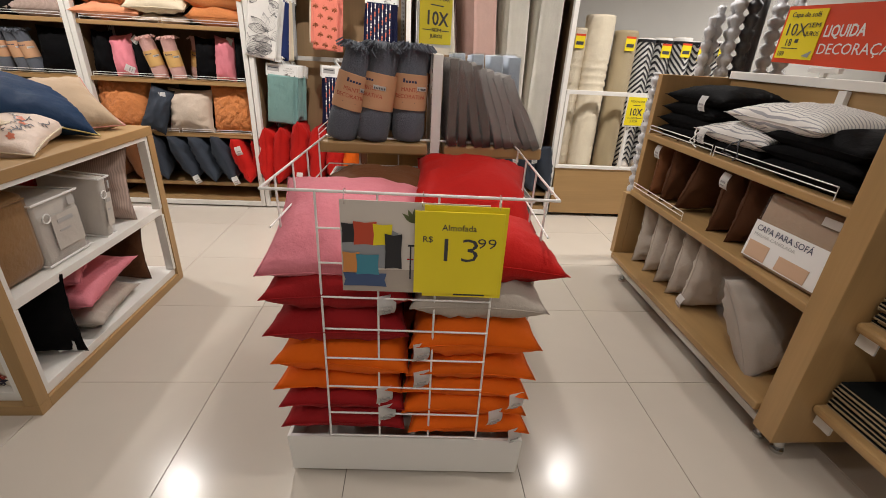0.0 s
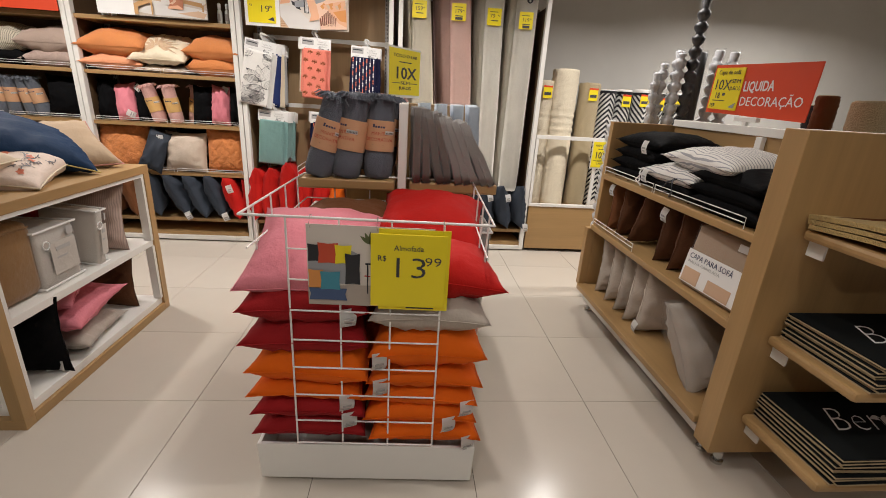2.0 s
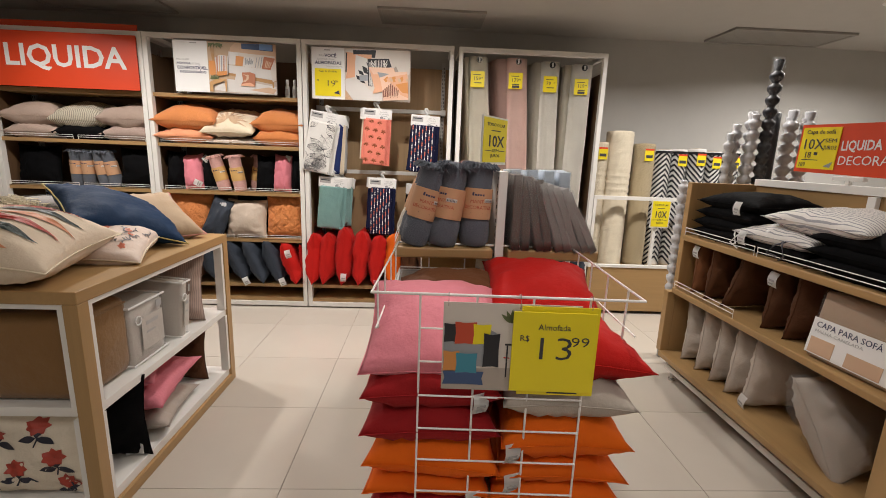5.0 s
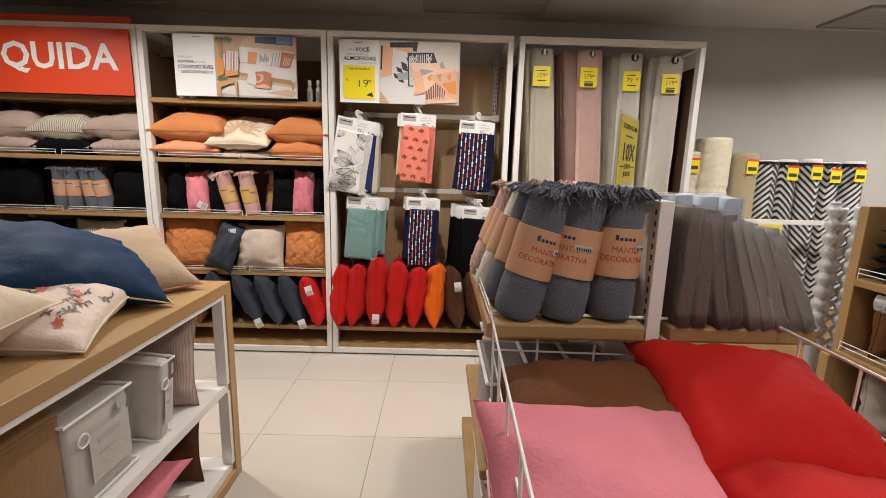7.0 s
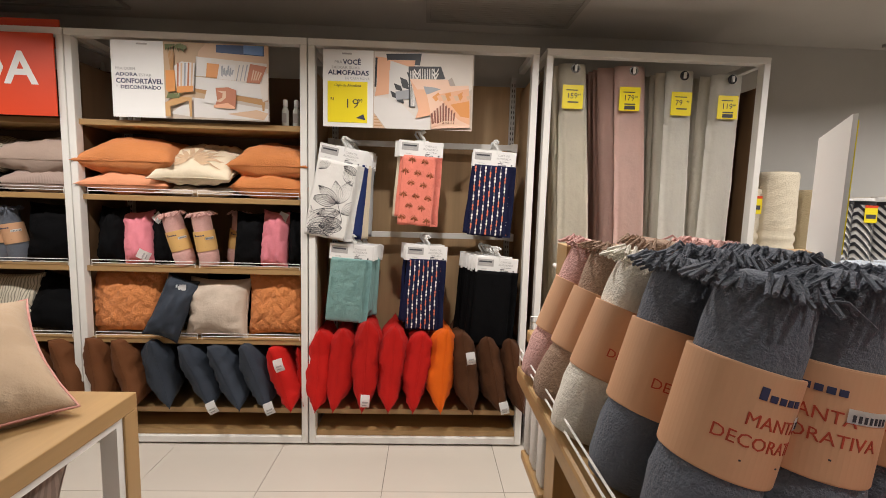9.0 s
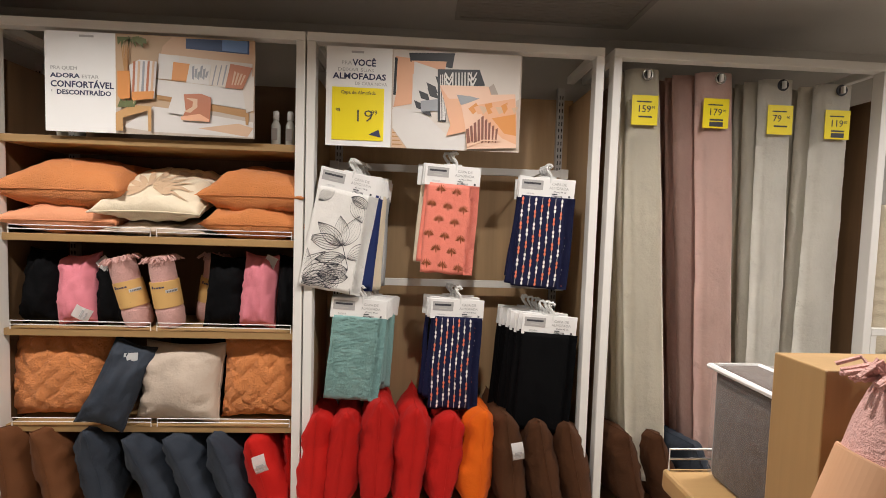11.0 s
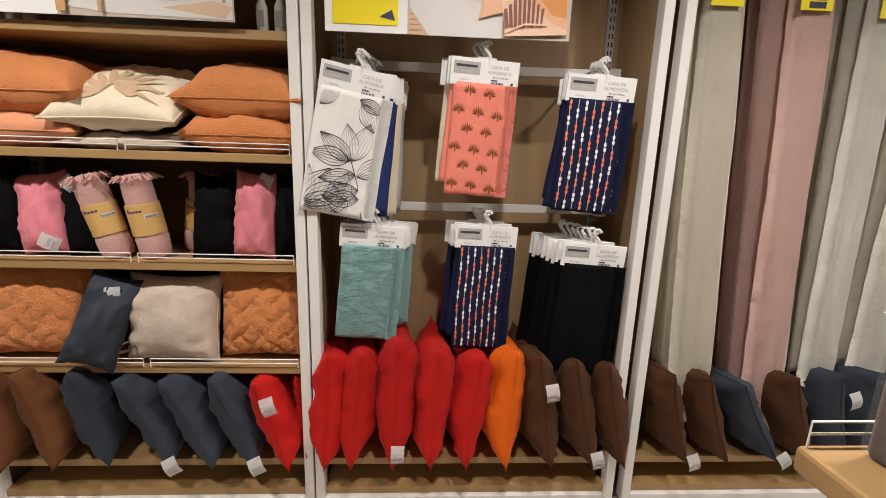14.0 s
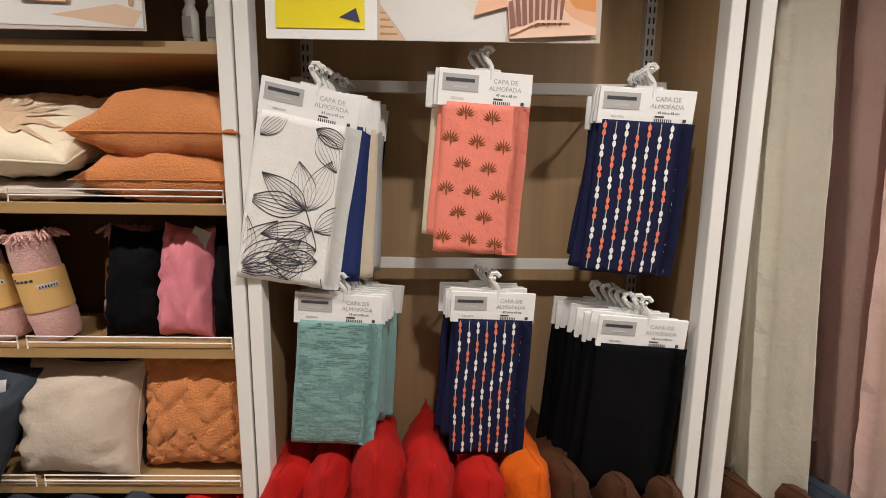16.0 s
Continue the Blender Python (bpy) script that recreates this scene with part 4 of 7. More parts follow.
part("bar", boxes((-0.58, 0.58, 0, 0.03, -0.02, 0.02), bevel=0.003), WHITE, rod)


# ---------------------------------------------------------------- wall signs
def poly(parent, name, mt, pts, y):
    bm = bmesh.new()
    slab(bm, pts, y - 0.0006, y)
    return part(name, bm, mt, parent)


def flatc(name, c):
    return painted(name, c, 0.5, 0.08)


P_WALL, P_FLOOR, P_SOFA = flatc("photo_wall", (0.50, 0.35, 0.22)), flatc("photo_floor", (0.52, 0.44, 0.37)), flatc("photo_sofa", (0.66, 0.60, 0.54))
P_WOOD, P_GREEN, P_ORANGE = flatc("photo_wood", (0.45, 0.24, 0.09)), flatc("photo_leaf", (0.12, 0.14, 0.05)), flatc("photo_orange", (0.66, 0.27, 0.07))
P_BLUE, P_TAN, P_RUST = flatc("photo_blue", (0.05, 0.09, 0.2)), flatc("photo_tan", (0.62, 0.42, 0.28)), flatc("photo_rust", (0.45, 0.16, 0.08))
P_PEACH, P_GREY, P_TEAL, P_DARK = flatc("photo_peach", (0.74, 0.40, 0.24)), flatc("photo_grey", (0.30, 0.31, 0.33)), flatc("photo_teal", (0.05, 0.25, 0.34)), flatc("photo_dark", (0.02, 0.02, 0.025))
P_SKY, P_OCHRE, P_TAUPE, P_RUSTDARK = flatc("photo_sky", (0.16, 0.28, 0.55)), flatc("photo_ochre", (0.52, 0.30, 0.12)), flatc("photo_taupe", (0.40, 0.33, 0.28)), flatc("photo_dark_rust", (0.22, 0.08, 0.05))
P_LIGHTPEACH = flatc("photo_light_peach", (0.78, 0.52, 0.38))
P_PALE, P_RED = flatc("photo_pale", (0.66, 0.63, 0.60)), flatc("photo_red", (0.55, 0.07, 0.03))


def rr(x0, x1, z0, z1, b=0.15, lean=0.0):
    """Soft-cornered outline of a pictured cushion."""
    w, h = x1 - x0, z1 - z0
    return [(x0 + lean * 0, z0), (x0 + w / 2, z0 + h * 0.04), (x1, z0 + lean), (x1 - w * 0.05, z0 + h / 2), (x1 - 0.0, z1), (x0 + w / 2, z1 - h * 0.05), (x0 + lean * 0.3, z1), (x0 + w * 0.05, z0 + h / 2)]


s1 = thing("promo_poster", pose(-1.912, 3.915, 1.808) @ Matrix.Diagonal((0.97, 1, 1, 1)), "white poster with lettering beside a pictured living room", "sign", "shelf posters")
part("board", boxes((0, 0.825, 0, 0.004, 0, 0.385)), CARD, s1)
for tx, sz, z, wd, mt in (("PRA QUEM", 0.020, 0.237, 0.10, GREYC), ("ADORA", 0.024, 0.207, 0.115, NAVYINK), ("CONFORTÁVEL", 0.034, 0.171, 0.245, NAVYINK), ("DESCONTRAÍDO", 0.025, 0.143, 0.21, NAVYINK)):
    lettering(s1, mt, tx, sz, 0.022 if z != 0.143 else 0.045, z, -0.001, "LEFT", wd, thin=-0.022 if mt is NAVYINK else 0.0)
lettering(s1, GREYC, "ESTAR", 0.020, 0.142, 0.207, -0.001, "LEFT", 0.065)
lettering(s1, GREYC, "E", 0.012, 0.024, 0.152, -0.001)
px = 0.275
rect(s1, "photo_wall", P_WALL, px, 0.825, 0.10, 0.385, -0.0002)
rect(s1, "photo_floor", P_FLOOR, px, 0.825, 0.0, 0.10, -0.0002)
poly(s1, "photo_light", P_TAN, [(0.498, 0.383), (0.827, 0.38), (0.827, 0.238), (0.442, 0.272), (0.46, 0.345)], -0.0014)
poly(s1, "photo_screen", P_BLUE, [(0.551, 0.379), (0.803, 0.381), (0.803, 0.329), (0.551, 0.34)], -0.0017)
poly(s1, "photo_screen_glow", P_SKY, [(0.695, 0.381), (0.796, 0.38), (0.796, 0.333), (0.695, 0.339)], -0.0019)
poly(s1, "photo_back_shadow", P_WOOD, [(0.437, 0.156), (0.799, 0.109), (0.803, 0.08), (0.437, 0.138)], -0.0022)
poly(s1, "photo_rug", P_PALE, [(0.301, 0.025), (0.423, 0.11), (0.554, 0.098), (0.822, 0.064), (0.822, 0.004), (0.423, 0.011)], -0.0024)
poly(s1, "photo_light_patch", P_TAN, [(0.601, 0.032), (0.761, 0.057), (0.822, 0.041), (0.799, 0.006)], -0.0027)
poly(s1, "photo_sofa_back", P_SOFA, [(0.446, 0.313), (0.517, 0.312), (0.639, 0.303), (0.817, 0.293), (0.813, 0.201), (0.442, 0.219)], -0.0029)
poly(s1, "photo_sofa_cushion", P_PALE, [(0.446, 0.316), (0.526, 0.308), (0.517, 0.221), (0.437, 0.22)], -0.0032)
poly(s1, "photo_sofa_cushion", P_SOFA, [(0.554, 0.298), (0.639, 0.305), (0.644, 0.256), (0.554, 0.256)], -0.0034)
poly(s1, "photo_sofa_seat", P_PALE, [(0.428, 0.216), (0.794, 0.191), (0.796, 0.113), (0.437, 0.156)], -0.0037)
poly(s1, "photo_sofa_rail", P_WOOD, [(0.437, 0.154), (0.796, 0.11), (0.799, 0.095), (0.437, 0.141)], -0.0039)
poly(s1, "photo_sofa_arm", P_SOFA, [(0.771, 0.228), (0.825, 0.246), (0.822, 0.11), (0.794, 0.099)], -0.0042)
poly(s1, "photo_sofa_leg", P_WOOD, [(0.789, 0.099), (0.806, 0.098), (0.802, 0.052), (0.792, 0.053)], -0.0044)
poly(s1, "photo_cushion", P_ORANGE, [(0.503, 0.285), (0.578, 0.28), (0.568, 0.211), (0.496, 0.214)], -0.0047)
poly(s1, "photo_cushion", P_PALE, [(0.568, 0.281), (0.653, 0.282), (0.644, 0.202), (0.554, 0.208)], -0.0049)
poly(s1, "photo_sprig", P_GREY, [(0.578, 0.271), (0.587, 0.275), (0.584, 0.219), (0.577, 0.224)], -0.0052)
poly(s1, "photo_sprig", P_GREY, [(0.589, 0.26), (0.599, 0.265), (0.595, 0.226), (0.587, 0.231)], -0.0054)
poly(s1, "photo_sprig", P_GREY, [(0.6, 0.25), (0.61, 0.254), (0.605, 0.22), (0.598, 0.225)], -0.0057)
poly(s1, "photo_sprig", P_GREY, [(0.612, 0.272), (0.621, 0.277), (0.615, 0.227), (0.608, 0.232)], -0.0059)
poly(s1, "photo_sprig", P_GREY, [(0.623, 0.262), (0.632, 0.266), (0.626, 0.221), (0.618, 0.226)], -0.0062)
poly(s1, "photo_sprig", P_GREY, [(0.634, 0.252), (0.644, 0.256), (0.636, 0.228), (0.629, 0.233)], -0.0065)
poly(s1, "photo_cushion", P_SOFA, [(0.66, 0.28), (0.735, 0.288), (0.709, 0.194), (0.644, 0.203)], -0.0067)
poly(s1, "photo_stripe", P_GREY, [(0.672, 0.279), (0.677, 0.28), (0.66, 0.201), (0.655, 0.201)], -0.0069)
poly(s1, "photo_stripe", P_GREY, [(0.693, 0.28), (0.698, 0.281), (0.68, 0.202), (0.676, 0.202)], -0.0072)
poly(s1, "photo_stripe", P_GREY, [(0.713, 0.282), (0.719, 0.282), (0.701, 0.203), (0.696, 0.203)], -0.0075)
poly(s1, "photo_cushion", P_RUST, [(0.731, 0.288), (0.819, 0.276), (0.78, 0.19), (0.71, 0.194)], -0.0077)
poly(s1, "photo_sprig", P_TAN, [(0.747, 0.26), (0.754, 0.256), (0.74, 0.205), (0.735, 0.206)], -0.0080)
poly(s1, "photo_sprig", P_TAN, [(0.76, 0.256), (0.767, 0.253), (0.752, 0.205), (0.746, 0.207)], -0.0082)
poly(s1, "photo_sprig", P_TAN, [(0.773, 0.252), (0.78, 0.249), (0.763, 0.206), (0.757, 0.207)], -0.0085)
poly(s1, "photo_sprig", P_TAN, [(0.786, 0.248), (0.793, 0.245), (0.774, 0.206), (0.769, 0.208)], -0.0087)
poly(s1, "photo_floor_cushion", P_PALE, [(0.507, 0.168), (0.592, 0.163), (0.554, 0.08), (0.481, 0.086)], -0.0089)
poly(s1, "photo_floor_cushion", P_RUST, [(0.547, 0.161), (0.615, 0.166), (0.656, 0.152), (0.65, 0.057), (0.537, 0.061), (0.554, 0.098)], -0.0092)
poly(s1, "photo_ring", P_TAN, [(0.554, 0.147), (0.601, 0.145), (0.601, 0.113), (0.573, 0.09), (0.547, 0.093), (0.581, 0.113), (0.584, 0.134)], -0.0095)
poly(s1, "photo_ring", P_PEACH, [(0.536, 0.074), (0.611, 0.087), (0.648, 0.066), (0.648, 0.057), (0.537, 0.06)], -0.0097)
poly(s1, "photo_pot", P_ORANGE, [(0.288, 0.239), (0.34, 0.242), (0.336, 0.137), (0.301, 0.131), (0.288, 0.144)], -0.0100)
poly(s1, "photo_stem", P_WOOD, [(0.303, 0.336), (0.306, 0.336), (0.318, 0.241), (0.314, 0.241)], -0.0102)
poly(s1, "photo_stem", P_WOOD, [(0.31, 0.337), (0.314, 0.337), (0.32, 0.241), (0.317, 0.241)], -0.0104)
poly(s1, "photo_stem", P_WOOD, [(0.318, 0.337), (0.321, 0.337), (0.323, 0.241), (0.319, 0.241)], -0.0107)
poly(s1, "photo_stem", P_WOOD, [(0.325, 0.337), (0.329, 0.338), (0.326, 0.241), (0.322, 0.241)], -0.0109)
poly(s1, "photo_stem", P_WOOD, [(0.333, 0.338), (0.336, 0.338), (0.329, 0.241), (0.325, 0.241)], -0.0112)
poly(s1, "photo_leaf", P_GREEN, [(0.334, 0.369), (0.289, 0.369), (0.291, 0.337), (0.305, 0.354)], -0.0115)
poly(s1, "photo_leaf", P_GREEN, [(0.336, 0.369), (0.304, 0.365), (0.305, 0.326), (0.314, 0.355)], -0.0117)
poly(s1, "photo_leaf", P_GREEN, [(0.339, 0.369), (0.318, 0.36), (0.319, 0.339), (0.322, 0.355)], -0.0120)
poly(s1, "photo_leaf", P_GREEN, [(0.342, 0.37), (0.332, 0.372), (0.334, 0.327), (0.331, 0.356)], -0.0122)
poly(s1, "photo_leaf", P_GREEN, [(0.345, 0.37), (0.346, 0.367), (0.348, 0.341), (0.339, 0.356)], -0.0124)
poly(s1, "photo_leaf", P_GREEN, [(0.348, 0.37), (0.36, 0.363), (0.362, 0.329), (0.348, 0.357)], -0.0127)
poly(s1, "photo_leaf", P_GREEN, [(0.35, 0.37), (0.374, 0.374), (0.376, 0.342), (0.356, 0.357)], -0.0129)
poly(s1, "photo_leaf", P_GREEN, [(0.353, 0.37), (0.388, 0.37), (0.39, 0.33), (0.365, 0.358)], -0.0132)
poly(s1, "photo_leaf", P_GREEN, [(0.356, 0.37), (0.402, 0.365), (0.404, 0.344), (0.373, 0.358)], -0.0135)
poly(s1, "photo_throw", P_PALE, [(0.336, 0.262), (0.376, 0.285), (0.444, 0.28), (0.434, 0.139), (0.348, 0.125)], -0.0137)
poly(s1, "photo_throw_stripe", P_RUST, [(0.352, 0.277), (0.361, 0.277), (0.355, 0.138), (0.346, 0.135)], -0.0140)
poly(s1, "photo_throw_stripe", P_TAN, [(0.371, 0.278), (0.38, 0.278), (0.373, 0.139), (0.364, 0.136)], -0.0142)
poly(s1, "photo_throw_stripe", P_GREY, [(0.39, 0.279), (0.398, 0.279), (0.391, 0.14), (0.381, 0.137)], -0.0144)
poly(s1, "photo_throw_stripe", P_RUST, [(0.409, 0.28), (0.417, 0.28), (0.409, 0.141), (0.399, 0.138)], -0.0147)
poly(s1, "photo_throw_stripe", P_TAN, [(0.428, 0.281), (0.436, 0.281), (0.427, 0.142), (0.417, 0.138)], -0.0149)
poly(s1, "photo_throw_fringe", P_ORANGE, [(0.348, 0.16), (0.434, 0.166), (0.43, 0.137), (0.348, 0.126)], -0.0152)
poly(s1, "photo_table", P_OCHRE, [(0.284, 0.077), (0.348, 0.109), (0.423, 0.106), (0.423, 0.01), (0.411, 0.009), (0.409, 0.09), (0.312, 0.059), (0.312, 0.007), (0.284, 0.008)], -0.0155)
poly(s1, "photo_plant", P_GREEN, [(0.291, 0.1), (0.303, 0.13), (0.314, 0.121), (0.306, 0.098)], -0.0157)
poly(s1, "photo_plant", P_GREEN, [(0.303, 0.1), (0.314, 0.123), (0.324, 0.122), (0.317, 0.098)], -0.0160)
poly(s1, "photo_plant", P_GREEN, [(0.314, 0.101), (0.325, 0.131), (0.335, 0.122), (0.327, 0.099)], -0.0162)
poly(s1, "photo_plant", P_GREEN, [(0.325, 0.101), (0.336, 0.124), (0.345, 0.123), (0.337, 0.099)], -0.0164)
poly(s1, "photo_plant", P_GREEN, [(0.336, 0.102), (0.348, 0.132), (0.355, 0.123), (0.348, 0.1)], -0.0167)
poly(s1, "photo_plant", P_GREEN, [(0.348, 0.102), (0.359, 0.125), (0.366, 0.124), (0.358, 0.1)], -0.0169)
rect(s1, "clip", GREYC, 0.135, 0.19, 0.365, 0.373, -0.0005)

s2 = thing("promo_poster", pose(-0.830, 3.915, 1.796) @ Matrix.Diagonal((0.99, 1, 1.05, 1)), "white poster with yellow price panel and pictured cushions", "sign", "shelf posters")
part("board", boxes((0, 0.80, 0, 0.004, 0, 0.375)), CARD, s2)
for tx, sz, x, z, wd, mt in (("PRA", 0.020, 0.06, 0.308, 0.04, GREYC), ("VOCÊ", 0.034, 0.105, 0.305, 0.095, NAVYINK), ("DEIXAR SUAS", 0.018, 0.045, 0.283, 0.145, GREYC), ("ALMOFADAS", 0.032, 0.027, 0.254, 0.215, NAVYINK), ("DE CARA NOVA", 0.018, 0.115, 0.232, 0.13, GREYC)):
    lettering(s2, mt, tx, sz, x, z, -0.001, "LEFT", wd, thin=-0.022 if mt is NAVYINK else 0.0)
pr = part("price_panel", boxes((0.025, 0.235, -0.003, -0.0006, 0.022, 0.222)), YELLOW, s2, "yellow price card")
lettering(pr, INK, "Capa de Almofada", 0.018, 0.06, 0.197, -0.004, "LEFT", 0.14)
lettering(pr, INK, "R$", 0.017, 0.04, 0.13, -0.004)
lettering(pr, INK, "19", 0.065, 0.11, 0.093, -0.004, "LEFT", 0.062, thin=0.010)
lettering(pr, INK, ",99", 0.026, 0.178, 0.12, -0.004)
poly(pr, "logo_shape", NAVYINK, [(0.175, 0.045), (0.215, 0.065), (0.225, 0.035), (0.20, 0.04)], -0.004)
rect(s2, "photo_ground", P_FLOOR, 0.265, 0.80, 0.0, 0.375, -0.0002)
poly(s2, "photo_couch", P_PALE, [(0.269, 0.147), (0.572, 0.079), (0.572, -0.001), (0.447, -0.001), (0.335, -0.001), (0.272, 0.076)], -0.0014)
poly(s2, "photo_couch", P_SOFA, [(0.272, 0.371), (0.796, 0.372), (0.792, 0.206), (0.536, 0.044), (0.272, 0.159)], -0.0017)
poly(s2, "photo_seat", P_PALE, [(0.269, 0.155), (0.393, 0.143), (0.5, 0.051), (0.581, 0.071), (0.465, 0.008), (0.348, -0.0)], -0.0019)
poly(s2, "photo_rug", P_TAN, [(0.269, 0.074), (0.332, -0.001), (0.269, -0.0)], -0.0022)
poly(s2, "photo_weave", P_WOOD, [(0.272, 0.059), (0.285, 0.058), (0.287, 0.055), (0.272, 0.055)], -0.0024)
poly(s2, "photo_weave", P_WOOD, [(0.272, 0.045), (0.294, 0.044), (0.296, 0.04), (0.272, 0.04)], -0.0027)
poly(s2, "photo_weave", P_WOOD, [(0.272, 0.03), (0.303, 0.029), (0.305, 0.026), (0.272, 0.025)], -0.0029)
poly(s2, "photo_weave", P_WOOD, [(0.272, 0.015), (0.312, 0.014), (0.314, 0.011), (0.272, 0.01)], -0.0032)
poly(s2, "photo_cushion", P_PEACH, [(0.278, 0.347), (0.348, 0.342), (0.35, 0.229), (0.348, 0.169), (0.274, 0.155), (0.287, 0.227)], -0.0034)
poly(s2, "photo_edge", P_DARK, [(0.276, 0.343), (0.287, 0.341), (0.282, 0.201), (0.272, 0.201)], -0.0037)
poly(s2, "photo_cushion", P_DARK, [(0.332, 0.362), (0.52, 0.369), (0.511, 0.312), (0.339, 0.329)], -0.0039)
poly(s2, "photo_cushion", P_PEACH, [(0.343, 0.333), (0.487, 0.336), (0.478, 0.285), (0.348, 0.283)], -0.0042)
poly(s2, "photo_cushion", P_PALE, [(0.355, 0.33), (0.465, 0.301), (0.457, 0.276), (0.456, 0.146), (0.348, 0.136)], -0.0044)
poly(s2, "photo_diamond", P_DARK, [(0.406, 0.253), (0.444, 0.239), (0.455, 0.213), (0.417, 0.223)], -0.0047)
poly(s2, "photo_diamond", P_DARK, [(0.442, 0.279), (0.48, 0.266), (0.491, 0.24), (0.453, 0.25)], -0.0049)
poly(s2, "photo_diamond", P_DARK, [(0.375, 0.222), (0.413, 0.209), (0.423, 0.182), (0.386, 0.192)], -0.0052)
poly(s2, "photo_diamond", P_DARK, [(0.411, 0.232), (0.448, 0.218), (0.459, 0.192), (0.422, 0.202)], -0.0054)
poly(s2, "photo_diamond", P_DARK, [(0.357, 0.184), (0.395, 0.17), (0.405, 0.144), (0.368, 0.154)], -0.0057)
poly(s2, "photo_diamond", P_DARK, [(0.384, 0.164), (0.422, 0.15), (0.432, 0.124), (0.395, 0.134)], -0.0059)
poly(s2, "photo_cushion", P_GREY, [(0.384, 0.181), (0.456, 0.192), (0.456, 0.146), (0.388, 0.141)], -0.0062)
poly(s2, "photo_cushion", P_DARK, [(0.451, 0.305), (0.624, 0.31), (0.648, 0.251), (0.491, 0.235), (0.491, 0.105), (0.457, 0.108)], -0.0065)
poly(s2, "photo_stripe", P_PALE, [(0.511, 0.295), (0.516, 0.295), (0.517, 0.245), (0.512, 0.245)], -0.0067)
poly(s2, "photo_stripe", P_PALE, [(0.524, 0.296), (0.528, 0.296), (0.53, 0.246), (0.525, 0.245)], -0.0069)
poly(s2, "photo_stripe", P_PALE, [(0.536, 0.296), (0.541, 0.296), (0.543, 0.246), (0.537, 0.246)], -0.0072)
poly(s2, "photo_stripe", P_PALE, [(0.549, 0.297), (0.553, 0.297), (0.555, 0.247), (0.55, 0.246)], -0.0075)
poly(s2, "photo_stripe", P_PALE, [(0.561, 0.297), (0.566, 0.298), (0.568, 0.247), (0.562, 0.247)], -0.0077)
poly(s2, "photo_stripe", P_PALE, [(0.574, 0.298), (0.578, 0.298), (0.58, 0.248), (0.575, 0.247)], -0.0080)
poly(s2, "photo_stripe", P_PALE, [(0.587, 0.298), (0.591, 0.299), (0.593, 0.248), (0.587, 0.248)], -0.0082)
poly(s2, "photo_stripe", P_PALE, [(0.461, 0.284), (0.465, 0.284), (0.472, 0.111), (0.467, 0.11)], -0.0085)
poly(s2, "photo_stripe", P_PALE, [(0.469, 0.285), (0.473, 0.285), (0.477, 0.111), (0.473, 0.111)], -0.0087)
poly(s2, "photo_stripe", P_PALE, [(0.477, 0.285), (0.481, 0.285), (0.483, 0.111), (0.478, 0.111)], -0.0089)
poly(s2, "photo_stripe", P_PALE, [(0.485, 0.285), (0.489, 0.286), (0.488, 0.111), (0.483, 0.111)], -0.0092)
poly(s2, "photo_zigzag", P_PALE, [(0.483, 0.273), (0.499, 0.251), (0.509, 0.274), (0.515, 0.27), (0.499, 0.239), (0.479, 0.267)], -0.0095)
poly(s2, "photo_zigzag", P_PALE, [(0.483, 0.294), (0.499, 0.272), (0.511, 0.295), (0.516, 0.292), (0.499, 0.261), (0.479, 0.288)], -0.0097)
poly(s2, "photo_zigzag", P_PALE, [(0.581, 0.277), (0.597, 0.255), (0.608, 0.278), (0.613, 0.274), (0.597, 0.243), (0.578, 0.271)], -0.0100)
poly(s2, "photo_zigzag", P_PALE, [(0.581, 0.298), (0.597, 0.276), (0.61, 0.3), (0.614, 0.296), (0.597, 0.265), (0.578, 0.293)], -0.0102)
poly(s2, "photo_cushion", P_TAUPE, [(0.662, 0.243), (0.683, 0.259), (0.707, 0.211), (0.662, 0.205)], -0.0104)
poly(s2, "photo_cushion", P_PEACH, [(0.46, 0.244), (0.662, 0.247), (0.68, 0.202), (0.581, 0.113), (0.572, 0.071), (0.493, 0.051), (0.509, 0.094), (0.478, 0.193)], -0.0107)
poly(s2, "photo_cushion", P_LIGHTPEACH, [(0.46, 0.244), (0.662, 0.247), (0.671, 0.214), (0.545, 0.196), (0.5, 0.194)], -0.0109)
poly(s2, "photo_cushion", P_LIGHTPEACH, [(0.536, 0.208), (0.774, 0.222), (0.783, 0.138), (0.786, 0.015), (0.581, 0.004), (0.57, 0.096), (0.554, 0.163)], -0.0112)
poly(s2, "photo_patch", P_PEACH, [(0.608, 0.173), (0.774, 0.206), (0.783, 0.121), (0.786, 0.028), (0.725, 0.051), (0.68, 0.092)], -0.0115)
poly(s2, "photo_patch", P_ORANGE, [(0.68, 0.126), (0.778, 0.146), (0.783, 0.062), (0.734, 0.069)], -0.0117)
poly(s2, "photo_corner", P_GREY, [(0.532, 0.21), (0.59, 0.206), (0.626, 0.199), (0.572, 0.178), (0.55, 0.171)], -0.0120)
poly(s2, "photo_leaf", P_ORANGE, [(0.581, 0.159), (0.613, 0.183), (0.628, 0.161), (0.601, 0.138)], -0.0122)
poly(s2, "photo_leaf", P_PEACH, [(0.604, 0.165), (0.634, 0.176), (0.648, 0.147), (0.622, 0.138)], -0.0124)
poly(s2, "photo_leaf", P_TAN, [(0.626, 0.171), (0.656, 0.168), (0.667, 0.163), (0.644, 0.139)], -0.0127)
poly(s2, "photo_leaf", P_ORANGE, [(0.648, 0.177), (0.677, 0.186), (0.687, 0.149), (0.665, 0.14)], -0.0129)
